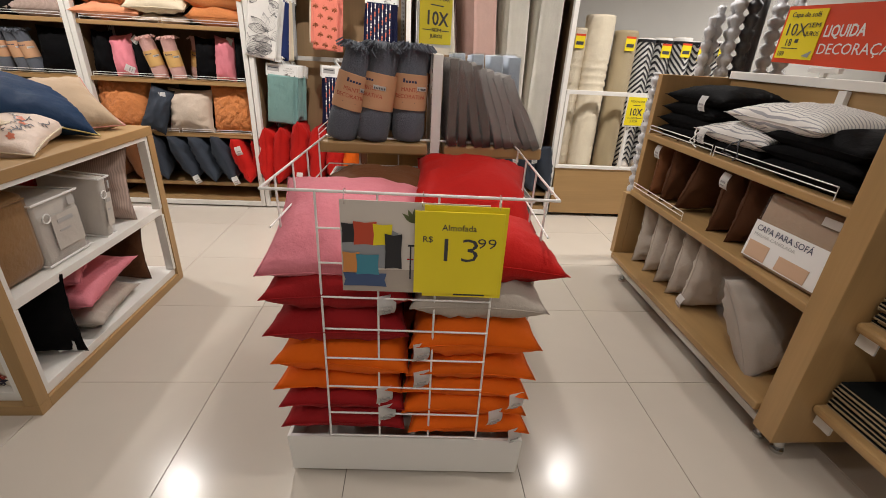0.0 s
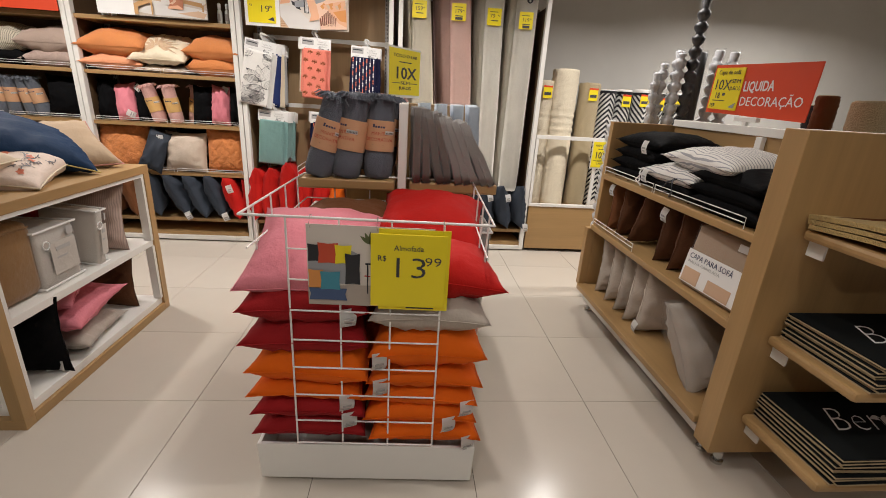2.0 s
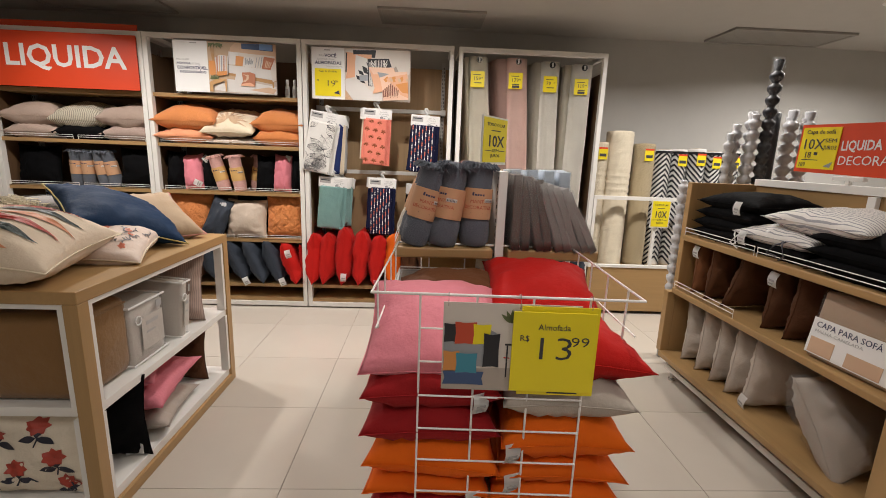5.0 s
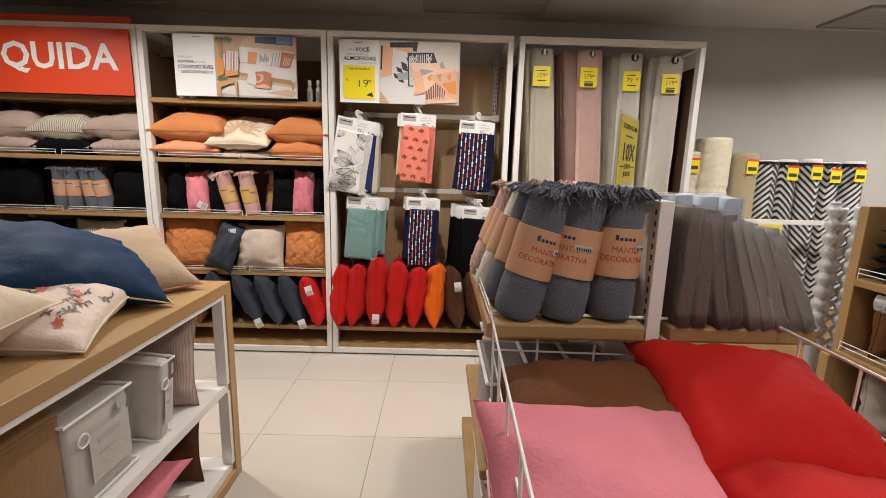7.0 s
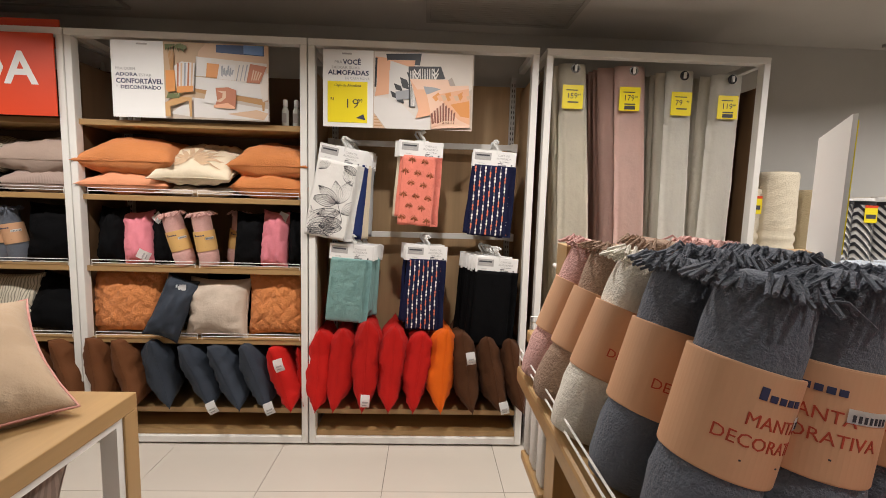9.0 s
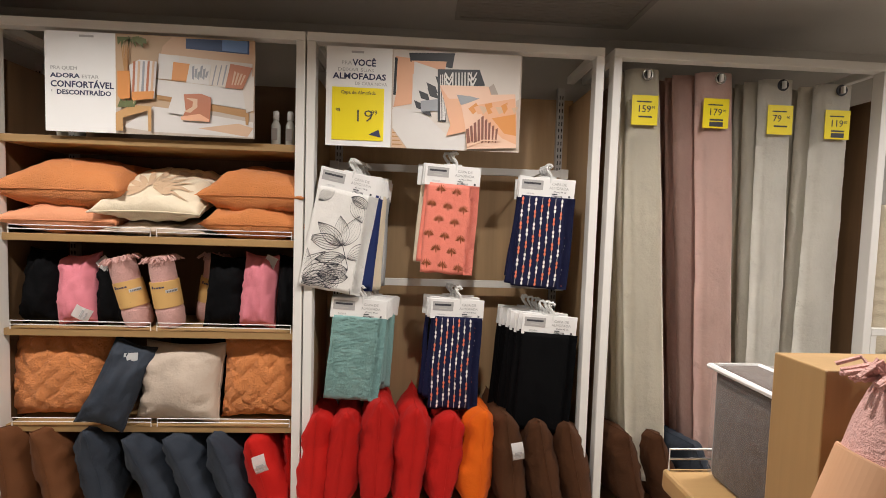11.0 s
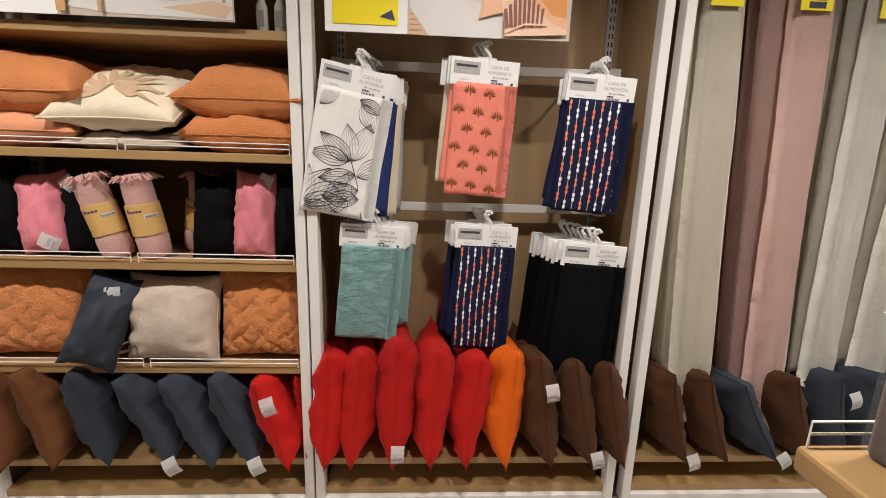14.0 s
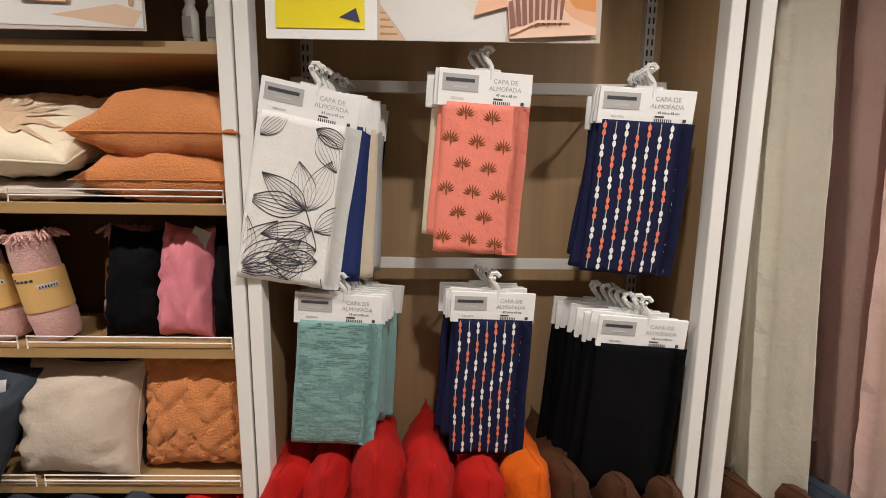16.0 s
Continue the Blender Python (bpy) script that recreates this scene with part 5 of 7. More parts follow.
poly(s2, "photo_leaf", P_PEACH, [(0.671, 0.163), (0.699, 0.179), (0.707, 0.165), (0.687, 0.141)], -0.0132)
poly(s2, "photo_leaf", P_TAN, [(0.693, 0.169), (0.72, 0.171), (0.726, 0.15), (0.709, 0.142)], -0.0135)
poly(s2, "photo_leaf", P_ORANGE, [(0.716, 0.175), (0.742, 0.189), (0.746, 0.166), (0.73, 0.143)], -0.0137)
poly(s2, "photo_leaf", P_PEACH, [(0.738, 0.181), (0.763, 0.181), (0.766, 0.152), (0.752, 0.144)], -0.0140)
poly(s2, "photo_leaf", P_TAN, [(0.761, 0.167), (0.785, 0.174), (0.786, 0.168), (0.773, 0.145)], -0.0142)
poly(s2, "photo_fern", P_RUSTDARK, [(0.581, 0.025), (0.575, 0.079), (0.585, 0.083), (0.594, 0.03)], -0.0144)
poly(s2, "photo_fern", P_RUSTDARK, [(0.596, 0.034), (0.59, 0.092), (0.6, 0.095), (0.607, 0.03)], -0.0147)
poly(s2, "photo_fern", P_RUSTDARK, [(0.61, 0.026), (0.605, 0.104), (0.615, 0.108), (0.621, 0.031)], -0.0149)
poly(s2, "photo_fern", P_RUSTDARK, [(0.624, 0.035), (0.621, 0.116), (0.63, 0.12), (0.634, 0.031)], -0.0152)
poly(s2, "photo_fern", P_RUSTDARK, [(0.639, 0.027), (0.636, 0.129), (0.646, 0.133), (0.648, 0.032)], -0.0155)
poly(s2, "photo_fern", P_RUSTDARK, [(0.653, 0.036), (0.651, 0.118), (0.661, 0.121), (0.661, 0.032)], -0.0157)
poly(s2, "photo_fern", P_RUSTDARK, [(0.667, 0.028), (0.666, 0.106), (0.676, 0.11), (0.674, 0.033)], -0.0160)
poly(s2, "photo_fern", P_RUSTDARK, [(0.682, 0.037), (0.682, 0.095), (0.691, 0.099), (0.688, 0.033)], -0.0162)
poly(s2, "photo_fern", P_RUSTDARK, [(0.696, 0.029), (0.697, 0.084), (0.707, 0.088), (0.701, 0.034)], -0.0164)
poly(s2, "photo_fern_rib", P_LIGHTPEACH, [(0.581, 0.017), (0.644, 0.042), (0.72, 0.043), (0.72, 0.038), (0.644, 0.036), (0.583, 0.011)], -0.0167)
rect(s2, "clip", GREYC, 0.10, 0.15, 0.352, 0.36, -0.0005)

big = thing("sale_sign", pose(-3.355, 3.908, 1.797), "large red sale board with white lettering on the shelf frame", "sign")
part("board", boxes((-1.2, 1.165, 0, 0.006, 0, 0.410)), REDSIGN, big)
part("rear_board", boxes((-1.2, 1.14, 0.075, 0.082, 0.36, 0.505)), REDSIGN, big)
lettering(big, CARD, "LIQUIDA", 0.225, 0.15, 0.16, -0.001, "LEFT", 0.92, thin=-0.022)



def ten_card(parent, w, h, y=0.0):
    part("frame", boxes((-w / 2 - 0.008, w / 2 + 0.008, y, y + 0.006, -0.012, h + 0.008)), WHITE, parent)
    c = part("card", boxes((-w / 2, w / 2, y - 0.003, y - 0.0005, 0, h)), YELLOW, parent, "yellow card")
    lettering(c, INK, "TODO O LAR", h * 0.10, 0, h * 0.82, y - 0.004, "CENTER", w * 0.78)
    bars(c, INK, [(-w * 0.2, w * 0.2, h * 0.71, h * 0.73), (-w * 0.42, -w * 0.18, h * 0.255, h * 0.27), (w * 0.18, w * 0.42, h * 0.255, h * 0.27)], y - 0.003)
    lettering(c, INK, "10X", h * 0.36, 0, h * 0.36, y - 0.004, "CENTER", w * 0.66, thin=-0.015)
    lettering(c, INK, "SEM", h * 0.10, 0, h * 0.235, y - 0.004, "CENTER", w * 0.3)
    lettering(c, INK, "JUROS", h * 0.10, 0, h * 0.12, y - 0.004, "CENTER", w * 0.4)


# ---------------------------------------------------------------- low display table
tb = thing("display_table", pose(-1.02, 1.535, 0), "oak framed display table with white inner shelves", "table")
TW, TD, TH = 1.1, 1.11, 0.893
part("tabletop", boxes((-TW, 0, 0, TD, TH - 0.045, TH), bevel=0.003), OAK_Y, tb, "oak laminate top")
for cx in (-TW, -0.05):
    for cy in (0, TD - 0.05):
        part("post", boxes((cx, cx + 0.05, cy, cy + 0.05, 0.045, TH - 0.045), bevel=0.002), OAK_Z, tb)
for r, mt in (((-TW, 0, 0, 0.05, 0, 0.045), OAK_X), ((-TW, 0, TD - 0.05, TD, 0, 0.045), OAK_X), ((-TW, -TW + 0.05, 0.05, TD - 0.05, 0, 0.045), OAK_Y), ((-0.05, 0, 0.05, TD - 0.05, 0, 0.045), OAK_Y)):
    part("bottom_rail", boxes(r, bevel=0.002), mt, tb)
part("shelf", boxes((-TW + 0.03, -0.015, 0.03, TD - 0.03, 0.045, 0.085), bevel=0.002), WHITE, tb, "white bottom shelf")
part("shelf", boxes((-TW + 0.03, -0.012, 0.03, TD - 0.03, 0.422, 0.457), bevel=0.002), WHITE, tb, "white middle shelf")
for r in ((-0.048, -0.006, 0.05, 0.072, 0.085, 0.422), (-0.048, -0.006, 0.05, 0.072, 0.457, 0.848), (-0.048, -0.006, TD - 0.072, TD - 0.05, 0.085, 0.422), (-0.048, -0.006, TD - 0.072, TD - 0.05, 0.457, 0.848),
          (-0.072, -0.05, 0.006, 0.048, 0.085, 0.422), (-0.072, -0.05, 0.006, 0.048, 0.457, 0.848)):
    part("inner_post", boxes(r), WHITE, tb, "white inner post")
for r in ((-0.048, -0.006, 0.072, TD - 0.072, 0.83, 0.848), (-TW + 0.05, -0.072, 0.006, 0.048, 0.83, 0.848)):
    part("inner_rail", boxes(r), WHITE, tb)

GT = "goods on the display table"
def lying(x, y, z, w, t, mt, lab, rx=0, ry=0, rz=0, seam=None, wr=0.02, h=None, **kw):
    return cushion(pose(x, y, z, rx, ry, rz), w, h or w, t, mt, lab, GT, seam=seam, wr=wr, **kw)


lying(-1.375, 2.47, 0.99, 0.45, 0.17, fabric("tan_linen", (0.40, 0.29, 0.19)), "tan cushion with pink piped trim on the table", 25, -5, 50, TRIMPINK)
lying(-1.36, 2.27, 1.042, 0.48, 0.18, BLUE, "deep blue cushion with mustard piping on the table", 16, 18, 52, PIPING, 0.03)
fl_seed = SEED[0] + 1
fl = lying(-1.315, 2.05, 0.952, 0.46, 0.15, fabric("cream_printed", (0.68, 0.56, 0.48)), "cream cushion with coral and grey floral print", 8, 4, 16, CREAM)
f = surface_on(0.46, 0.46, 0.15, fl_seed, 0.02, 0, 0.003)
b1, b2 = bmesh.new(), bmesh.new()
rnd = random.Random(3)
for k in range(46):
    u, v, a = rnd.uniform(-0.85, 0.85), rnd.uniform(-0.85, 0.85), rnd.uniform(0, 6.28)
    if k % 4 == 0:
        for q in range(5):
            decal(b1, [(x, y) for x, y in leaf(u, v, a + q * 1.256, 0.075, 0.026, 4)], f)
    else:
        pts = [(max(-0.95, min(0.95, u + 0.05 * i * math.cos(a + i * 0.25))), max(-0.95, min(0.95, v + 0.05 * i * math.sin(a + i * 0.25)))) for i in range(6)]
        stroke(b2, pts, f, 0.006)
        for i in (1, 2, 3, 4):
            for s in (-1, 1):
                lf = leaf(pts[i][0], pts[i][1], a + i * 0.25 + s * 0.9, 0.07, 0.014, 4)
                if all(abs(x) < 0.98 and abs(y) < 0.98 for x, y in lf):
                    decal(b2, lf, f)
part("flower_print", b1, flatc("coral_print", (0.62, 0.18, 0.10)), fl, "coral printed flowers", kind="stuff")
part("vine_print", b2, flatc("slate_print", (0.14, 0.13, 0.14)), fl, "slate printed vines", kind="stuff")
st_seed = SEED[0] + 1
stc = lying(-1.36, 1.68, 1.023, 0.52, 0.23, fabric("cream_canvas", (0.72, 0.60, 0.46)), "cream cushion with red and green palm-leaf stripes", 4, 8, 12, CREAM)
f = surface_on(0.52, 0.52, 0.23, st_seed, 0.02, 0, 0.004)
cols = {m: bmesh.new() for m in ("red", "green", "peach")}
for k in range(9):
    a = radians(-44 + 11 * k)
    decal(cols[("red", "peach", "green")[k % 3]], leaf(-0.55 + 0.45 * math.cos(a * 1.6), -0.05 + 0.19 * (k - 4), a * 0.55, 1.05 - 0.02 * abs(k - 4) ** 2, 0.075, 9), lambda u, v: f(max(-0.97, min(0.97, u)), max(-0.97, min(0.97, v))))
for nm, c in (("red", (0.40, 0.045, 0.025)), ("green", (0.03, 0.045, 0.04)), ("peach", (0.62, 0.25, 0.12))):
    part("leaf_stripe", cols[nm], flatc(nm + "_leaf_print", c), stc, nm + " printed leaf stripes")
bagp = thing("wrapped_blanket", pose(-1.75, 2.42, TH), "grey blanket in a clear plastic bag on the table", "blanket", GT)
part("blanket", boxes((-0.2, 0.2, -0.15, 0.15, 0.0, 0.20), bevel=0.04), DUSKGREY, bagp, smooth=True)
part("film", boxes((-0.206, 0.206, -0.156, 0.156, 0.0, 0.208), bevel=0.045), FILM, bagp, "clear plastic film", smooth=True)
shag = thing("shaggy_cushion", pose(-1.72, 2.05, TH + 0.12), "beige shaggy long-pile cushion on the table", "cushion", GT)
part("cover", pillow_bm(0.36, 0.36, 0.2, 77), RUGCREAM, shag, smooth=True)
bm = bmesh.new()
rnd = random.Random(5)
for k in range(500):
    u, v = rnd.uniform(-0.9, 0.9), rnd.uniform(-0.9, 0.9)
    p = pillow_point(u, v, 0.36, 0.36, 0.2, 77, 1, 0.02)
    d = Vector((rnd.uniform(-1, 1), rnd.uniform(-1, 1), 0.4)) * 0.03
    tube(bm, [p, p + d * 0.6 + Vector((0, 0, 0.01)), p + d * 1.4], 0.003, 3)
part("yarn_pile", bm, RUGCREAM, shag, "loose yarn loops", kind="stuff")

# under the top
lth = thing("tan_pouf", pose(-1.30, 1.72, 0.457), "tan brown faux-leather floor cushion on the middle shelf", "cushion", GT)
part("body", boxes((-0.21, 0.22, -0.13, 0.15, 0.0, 0.33), bevel=0.045), LEATHER, lth, smooth=True)
part("seam", tubes(0.004, [(-0.2, -0.1, 0.30), (0.19, -0.1, 0.30), (0.222, -0.05, 0.30), (0.222, 0.12, 0.30)]), LEATHER, lth)


def zip_bag(x, y, z, sx, sy, sz, lab, rz=0, ry=0, inner=PACKWHITE):
    ob = thing("bedding_bag", pose(x, y, z, 0, ry, rz), lab, "bedding pack", GT)
    part("bedding", boxes((-sx / 2 + 0.008, sx / 2 - 0.008, -sy / 2 + 0.008, sy / 2 - 0.008, 0.0, sz - 0.01), bevel=0.015), inner, ob, smooth=True)
    part("film", boxes((-sx / 2, sx / 2, -sy / 2, sy / 2, 0.0, sz), bevel=0.016), FILM, ob, "clear vinyl bag", smooth=True)
    for zz in (0.012, sz - 0.012):
        part("piping", tube(bmesh.new(), [(-sx / 2, -sy / 2, zz), (sx / 2, -sy / 2, zz), (sx / 2, sy / 2, zz), (-sx / 2, sy / 2, zz)], 0.005, 6, True), CARD, ob, "white piping")
    part("insert_card", boxes((sx / 2 + 0.0005, sx / 2 + 0.002, -sy * 0.22, sy * 0.40, sz * 0.2, sz * 0.72)), PACKWHITE, ob, "printed insert card")
    part("print_bar", boxes((sx / 2 + 0.0025, sx / 2 + 0.0035, -sy * 0.1, sy * 0.25, sz * 0.58, sz * 0.64), (sx / 2 + 0.0025, sx / 2 + 0.0035, -sy * 0.1, sy * 0.15, sz * 0.45, sz * 0.48), (sx / 2 + 0.0025, sx / 2 + 0.0035, sy * 0.22, sy * 0.38, sz * 0.78, sz * 0.9)), GREYC, ob)
    ring = bmesh.new()
    tube(ring, [(sx / 2 + 0.004, -sy * 0.30 + 0.018 * math.cos(a), sz * 0.72 + 0.018 * math.sin(a)) for a in [2 * math.pi * i / 16 for i in range(16)]], 0.003, 5, True)
    part("finger_ring", ring, CARD, ob)
    return ob


zip_bag(-1.24, 1.965, 0.458, 0.34, 0.24, 0.275, "white bedding set in a clear zip bag")
zip_bag(-1.20, 2.215, 0.458, 0.28, 0.07, 0.30, "thin white sheet set in a clear zip bag", 0, 5)
cushion(pose(-1.26, 2.40, 0.632, 78, 0, 14), 0.40, 0.36, 0.16, TAUPE_RIB, "taupe ribbed cushion standing on the middle shelf", GT)
cushion(pose(-1.55, 2.32, 0.632, 78, 0, 0), 0.40, 0.34, 0.14, CRIMSON, "dark red cushion at the back of the middle shelf", GT)
cushion(pose(-1.70, 1.98, 0.632, 78, 0, 20), 0.40, 0.34, 0.14, TAUPE, "taupe cushion at the back of the middle shelf", GT)
bf_seed = SEED[0] + 1
bf = cushion(pose(-1.30, 1.63, 0.265, 78, 0, 0), 0.46, 0.37, 0.12, fabric("ivory_canvas", (0.70, 0.62, 0.50)), "ivory cushion with red flowers and black leaves", GT)
f = surface_on(0.46, 0.37, 0.12, bf_seed, 0.03, 0, 0.003)
b1, b2 = bmesh.new(), bmesh.new()
for u, v in ((-0.5, 0.35), (0.15, 0.5), (0.45, -0.1), (-0.15, -0.35), (0.62, -0.65), (-0.7, -0.5)):
    for q in range(7):
        decal(b1, leaf(u, v, q * 0.9, 0.19, 0.07, 5), f)
    stroke(b2, [(u, v - 0.05), (u + 0.05, v - 0.25), (u, v - 0.4 if v > -0.5 else -0.95)], f, 0.012)
    for q in (0, 1, 2):
        lf = leaf(u + 0.03, v - 0.22, -0.4 + q * 1.9, 0.3, 0.07, 5)
        if all(abs(x) < 0.98 and abs(y) < 0.98 for x, y in lf):
            decal(b2, lf, lambda a, b: f(a, b) + Vector((0, 0, -0.0008)))
part("flower_print", b1, flatc("brick_red_print", (0.38, 0.05, 0.03)), bf, "brick red printed flowers", kind="stuff")
part("leaf_print", b2, flatc("black_print", (0.02, 0.02, 0.035)), bf, "black printed leaves", kind="stuff")
cushion(pose(-1.20, 1.80, 0.265, 90, 0, 8), 0.36, 0.37, 0.12, BLACK, "black cushion standing in the lower shelf", GT, tag=((0.16, -0.14, 0.03), 90, 0, 90))
cushion(pose(-1.25, 2.10, 0.145, -3, 4, 10), 0.42, 0.42, 0.12, GREIGE, "grey beige cushion lying on the lower shelf", GT)
cushion(pose(-1.25, 2.10, 0.255, 6, -4, 4), 0.44, 0.42, 0.13, PINK, "pink cushion lying on a grey one", GT)
cushion(pose(-1.30, 2.08, 0.37, 18, -8, 12), 0.40, 0.38, 0.11, PINK, "pink cushion on top of the lower stack", GT)
cushion(pose(-1.32, 2.48, 0.265, 84, 0, 0), 0.46, 0.37, 0.12, BROWN, "dark brown cushion at the end of the lower shelf", GT)

# ---------------------------------------------------------------- wire basket of cushions
bk = thing("wire_basket", pose(0.363, 1.632, 0, 0, 0, -2.3), "white wire bin on a white tray full of cushions", "wire basket")
bm = bmesh.new()
lo, hi = [(-0.378, -0.37), (0.378, -0.37), (0.378, 0.37), (-0.378, 0.37)], [(-0.383, -0.375), (0.383, -0.375), (0.383, 0.375), (-0.383, 0.375)]
va = [bm.verts.new((x, y, 0.018)) for x, y in lo]
vb = [bm.verts.new((x, y, 0.172)) for x, y in hi]
vc = [bm.verts.new((x * 0.97, y * 0.97, 0.172)) for x, y in hi]
vd = [bm.verts.new((x * 0.97, y * 0.97, 0.06)) for x, y in lo]
for A, B in ((va, vb), (vb, vc), (vc, vd)):
    for i in range(4):
        bm.faces.new((A[i], A[(i + 1) % 4], B[(i + 1) % 4], B[i]))
bm.faces.new(va)
bm.faces.new(vd)
part("tray", bm, WHITE, bk, "white moulded tray")
for sx in (-0.3, 0.3):
    for sy in (-0.29, 0.29):
        bm = bmesh.new()
        lathe(bm, [(0.02, 0.0), (0.022, 0.006), (0.022, 0.014), (0.02, 0.0178)], 12, (sx, sy, 0))
        part("caster", bm, SLOT, bk)
RZ = 0.998
hw, hd = 0.378, 0.362
part("rim", tube(bmesh.new(), [(-hw, -hd, RZ), (hw, -hd, RZ), (hw, hd, RZ), (-hw, hd, RZ)], 0.0042, 8, True), WIRE, bk)
for off in (0.11,):
    part("upper_wire", tube(bmesh.new(), [(-hw + 0.01, -hd + 0.015, RZ - off), (-hw + 0.01, hd, RZ - off), (hw - 0.01, hd, RZ - off), (hw - 0.01, -hd + 0.015, RZ - off)], 0.003, 6), WIRE, bk)
for i in range(4):
    x = -0.243 + 0.157 * i
    part("upright_wire", tubes(0.0034, [(x, -hd, RZ), (x, -hd - 0.006, 0.172)]), WIRE, bk)
    y = -0.25 + 0.167 * i
    for s in (-1, 1):
        part("upright_wire", tubes(0.0034, [(s * hw, y, RZ), (s * (hw - 0.012), y * 0.97, 0.172)]), WIRE, bk)
    part("upright_wire", tubes(0.0034, [(x, hd, RZ), (x, hd - 0.003, 0.172)]), WIRE, bk)
for z in (0.18, 0.275, 0.38, 0.487, 0.59, 0.695, 0.80, 0.90):
    k = (RZ - z) / (RZ - 0.172)
    part("cross_wire", tubes(0.003, [(-0.243, -hd - 0.006 * k - 0.004, z), (0.228, -hd - 0.006 * k - 0.004, z)]), WIRE, bk)
    if z in (0.18, 0.38, 0.59, 0.80):
        for s in (-1, 1):
            part("cross_wire", tubes(0.003, [(s * (hw - 0.012 * k + 0.004), -0.25, z), (s * (hw - 0.012 * k + 0.004), 0.25, z)]), WIRE, bk)
        part("cross_wire", tubes(0.003, [(-0.243, hd, z), (0.228, hd, z)]), WIRE, bk)
BK = pose(0.363, 1.632, 0, 0, 0, -2.3)
GB = "cushions in the wire basket"


def binned(x, y, z, t, mt, lab, rx=0, ry=0, rz=0, w=0.40, d=0.40, tag=None, wr=0.022):
    return cushion(BK @ pose(x, y, z, rx, ry, rz), w, d, t, mt, lab, GB, tag=tag, wr=wr, n=18)


ftag = lambda x: ((x, -0.19, 0.01), 10, 0, 20)
LCOL = [(0.225, 0.10, CRIMSON, "dark crimson cushion"), (0.305, 0.09, CRIMSON, "dark crimson cushion"), (0.375, 0.07, ORANGE, "thin orange cushion"), (0.46, 0.14, ORANGE, "orange cushion"), (0.575, 0.13, CRIMSON, "crimson cushion"), (0.695, 0.15, CRIMSON, "crimson cushion")]
RCOL = [(0.215, 0.10, ORANGE, "orange cushion"), (0.295, 0.10, ORANGE, "orange cushion"), (0.37, 0.09, ORANGE, "orange cushion"), (0.44, 0.08, ORANGE, "thin orange cushion"), (0.545, 0.15, ORANGE, "plump orange cushion"), (0.675, 0.13, GREIGE, "grey beige cushion")]
rnd = random.Random(11)
for k, (z, t, mt, lab) in enumerate(LCOL):
    binned(-0.195 + rnd.uniform(-0.02, 0.012), -0.185, z, t * 1.25, mt, lab + " lying in the basket stack", 0, 0, rnd.uniform(-4, 4), 0.41 if k in (3, 4, 5) else 0.385, 0.40, ftag(0.14) if k in (1, 2, 5) else None)
    binned(-0.185, 0.18, z, t * 1.2, mt, lab + " lying in the back of the basket", 0, 0, rnd.uniform(-3, 3), 0.38, 0.36)
for k, (z, t, mt, lab) in enumerate(RCOL):
    binned(0.19 + rnd.uniform(-0.01, 0.02), -0.185, z, t * 1.25, mt, lab + " lying in the basket stack", 0, 0, rnd.uniform(-4, 4), 0.39, 0.40, ftag((0.15, 0.1, 0.16, -0.15, -0.16, 0.1)[k]) if k != 5 else None)
    binned(0.185, 0.18, z, t * 1.2, mt, lab + " lying in the back of the basket", 0, 0, rnd.uniform(-3, 3), 0.38, 0.36)
binned(-0.20, -0.155, 0.825, 0.18, PINK, "large pink cushion tilted on top of the basket", 20, 3, 4, 0.45, 0.45, wr=0.03)
binned(-0.16, 0.13, 0.835, 0.18, RUST, "brown cushion behind the pink one in the basket", 8, -4, -3, 0.42, 0.38, tag=((-0.15, -0.1, 0.06), -80, 0, 10))
binned(0.205, -0.16, 0.79, 0.19, RED, "red cushion on top of the basket, corner hanging out", -4, 6, 3, 0.45, 0.43, wr=0.03)
binned(0.195, 0.13, 0.865, 0.20, RED, "large red cushion at the back of the basket", 14, 2, -4, 0.44, 0.44, tag=((0.08, -0.2, 0.02), 10, 0, 0), wr=0.03)

sg = thing("price_sign", BK @ pose(0, -hd - 0.022, 0), "hanging picture board with yellow price card on the basket", "sign")
part("picture_board", boxes((-0.178, 0.20, 0, 0.003, 0.728, 0.985)), P_SOFA, sg)
poly(sg, "photo_floor", flatc("photo_boards", (0.42, 0.36, 0.31)), [(-0.178, 0.728), (0.1, 0.728), (0.1, 0.80), (-0.178, 0.79)], -0.0004)
poly(sg, "photo_couch", P_GREY, [(-0.175, 0.80), (-0.04, 0.80), (-0.03, 0.90), (-0.06, 0.915), (-0.175, 0.905)], -0.0012)
for a, b, c, d, mt in ((-0.175, -0.13, 0.87, 0.925, P_DARK), (-0.145, -0.085, 0.865, 0.93, P_RED), (-0.095, -0.045, 0.865, 0.925, YELLOW), (-0.175, -0.13, 0.785, 0.845, P_ORANGE), (-0.14, -0.08, 0.78, 0.84, P_TEAL), (-0.175, -0.06, 0.745, 0.785, P_BLUE), (-0.065, -0.02, 0.80, 0.90, P_DARK)):
    poly(sg, "photo_cushion", mt, rr(a, b, c, d), -0.002 - 0.004 * (a + 0.2) - (0.002 if c < 0.86 else 0))
for x0 in (0.0, 0.025):
    rect(sg, "photo_stool", P_DARK, x0, x0 + 0.004, 0.77, 0.865, -0.001)
rect(sg, "photo_stool", P_DARK, -0.005, 0.04, 0.865, 0.870, -0.001)
for k in range(5):
    poly(sg, "photo_leaf", P_GREEN, leaf(0.01, 0.93, radians(40 + 25 * k), 0.04, 0.006), -0.001)
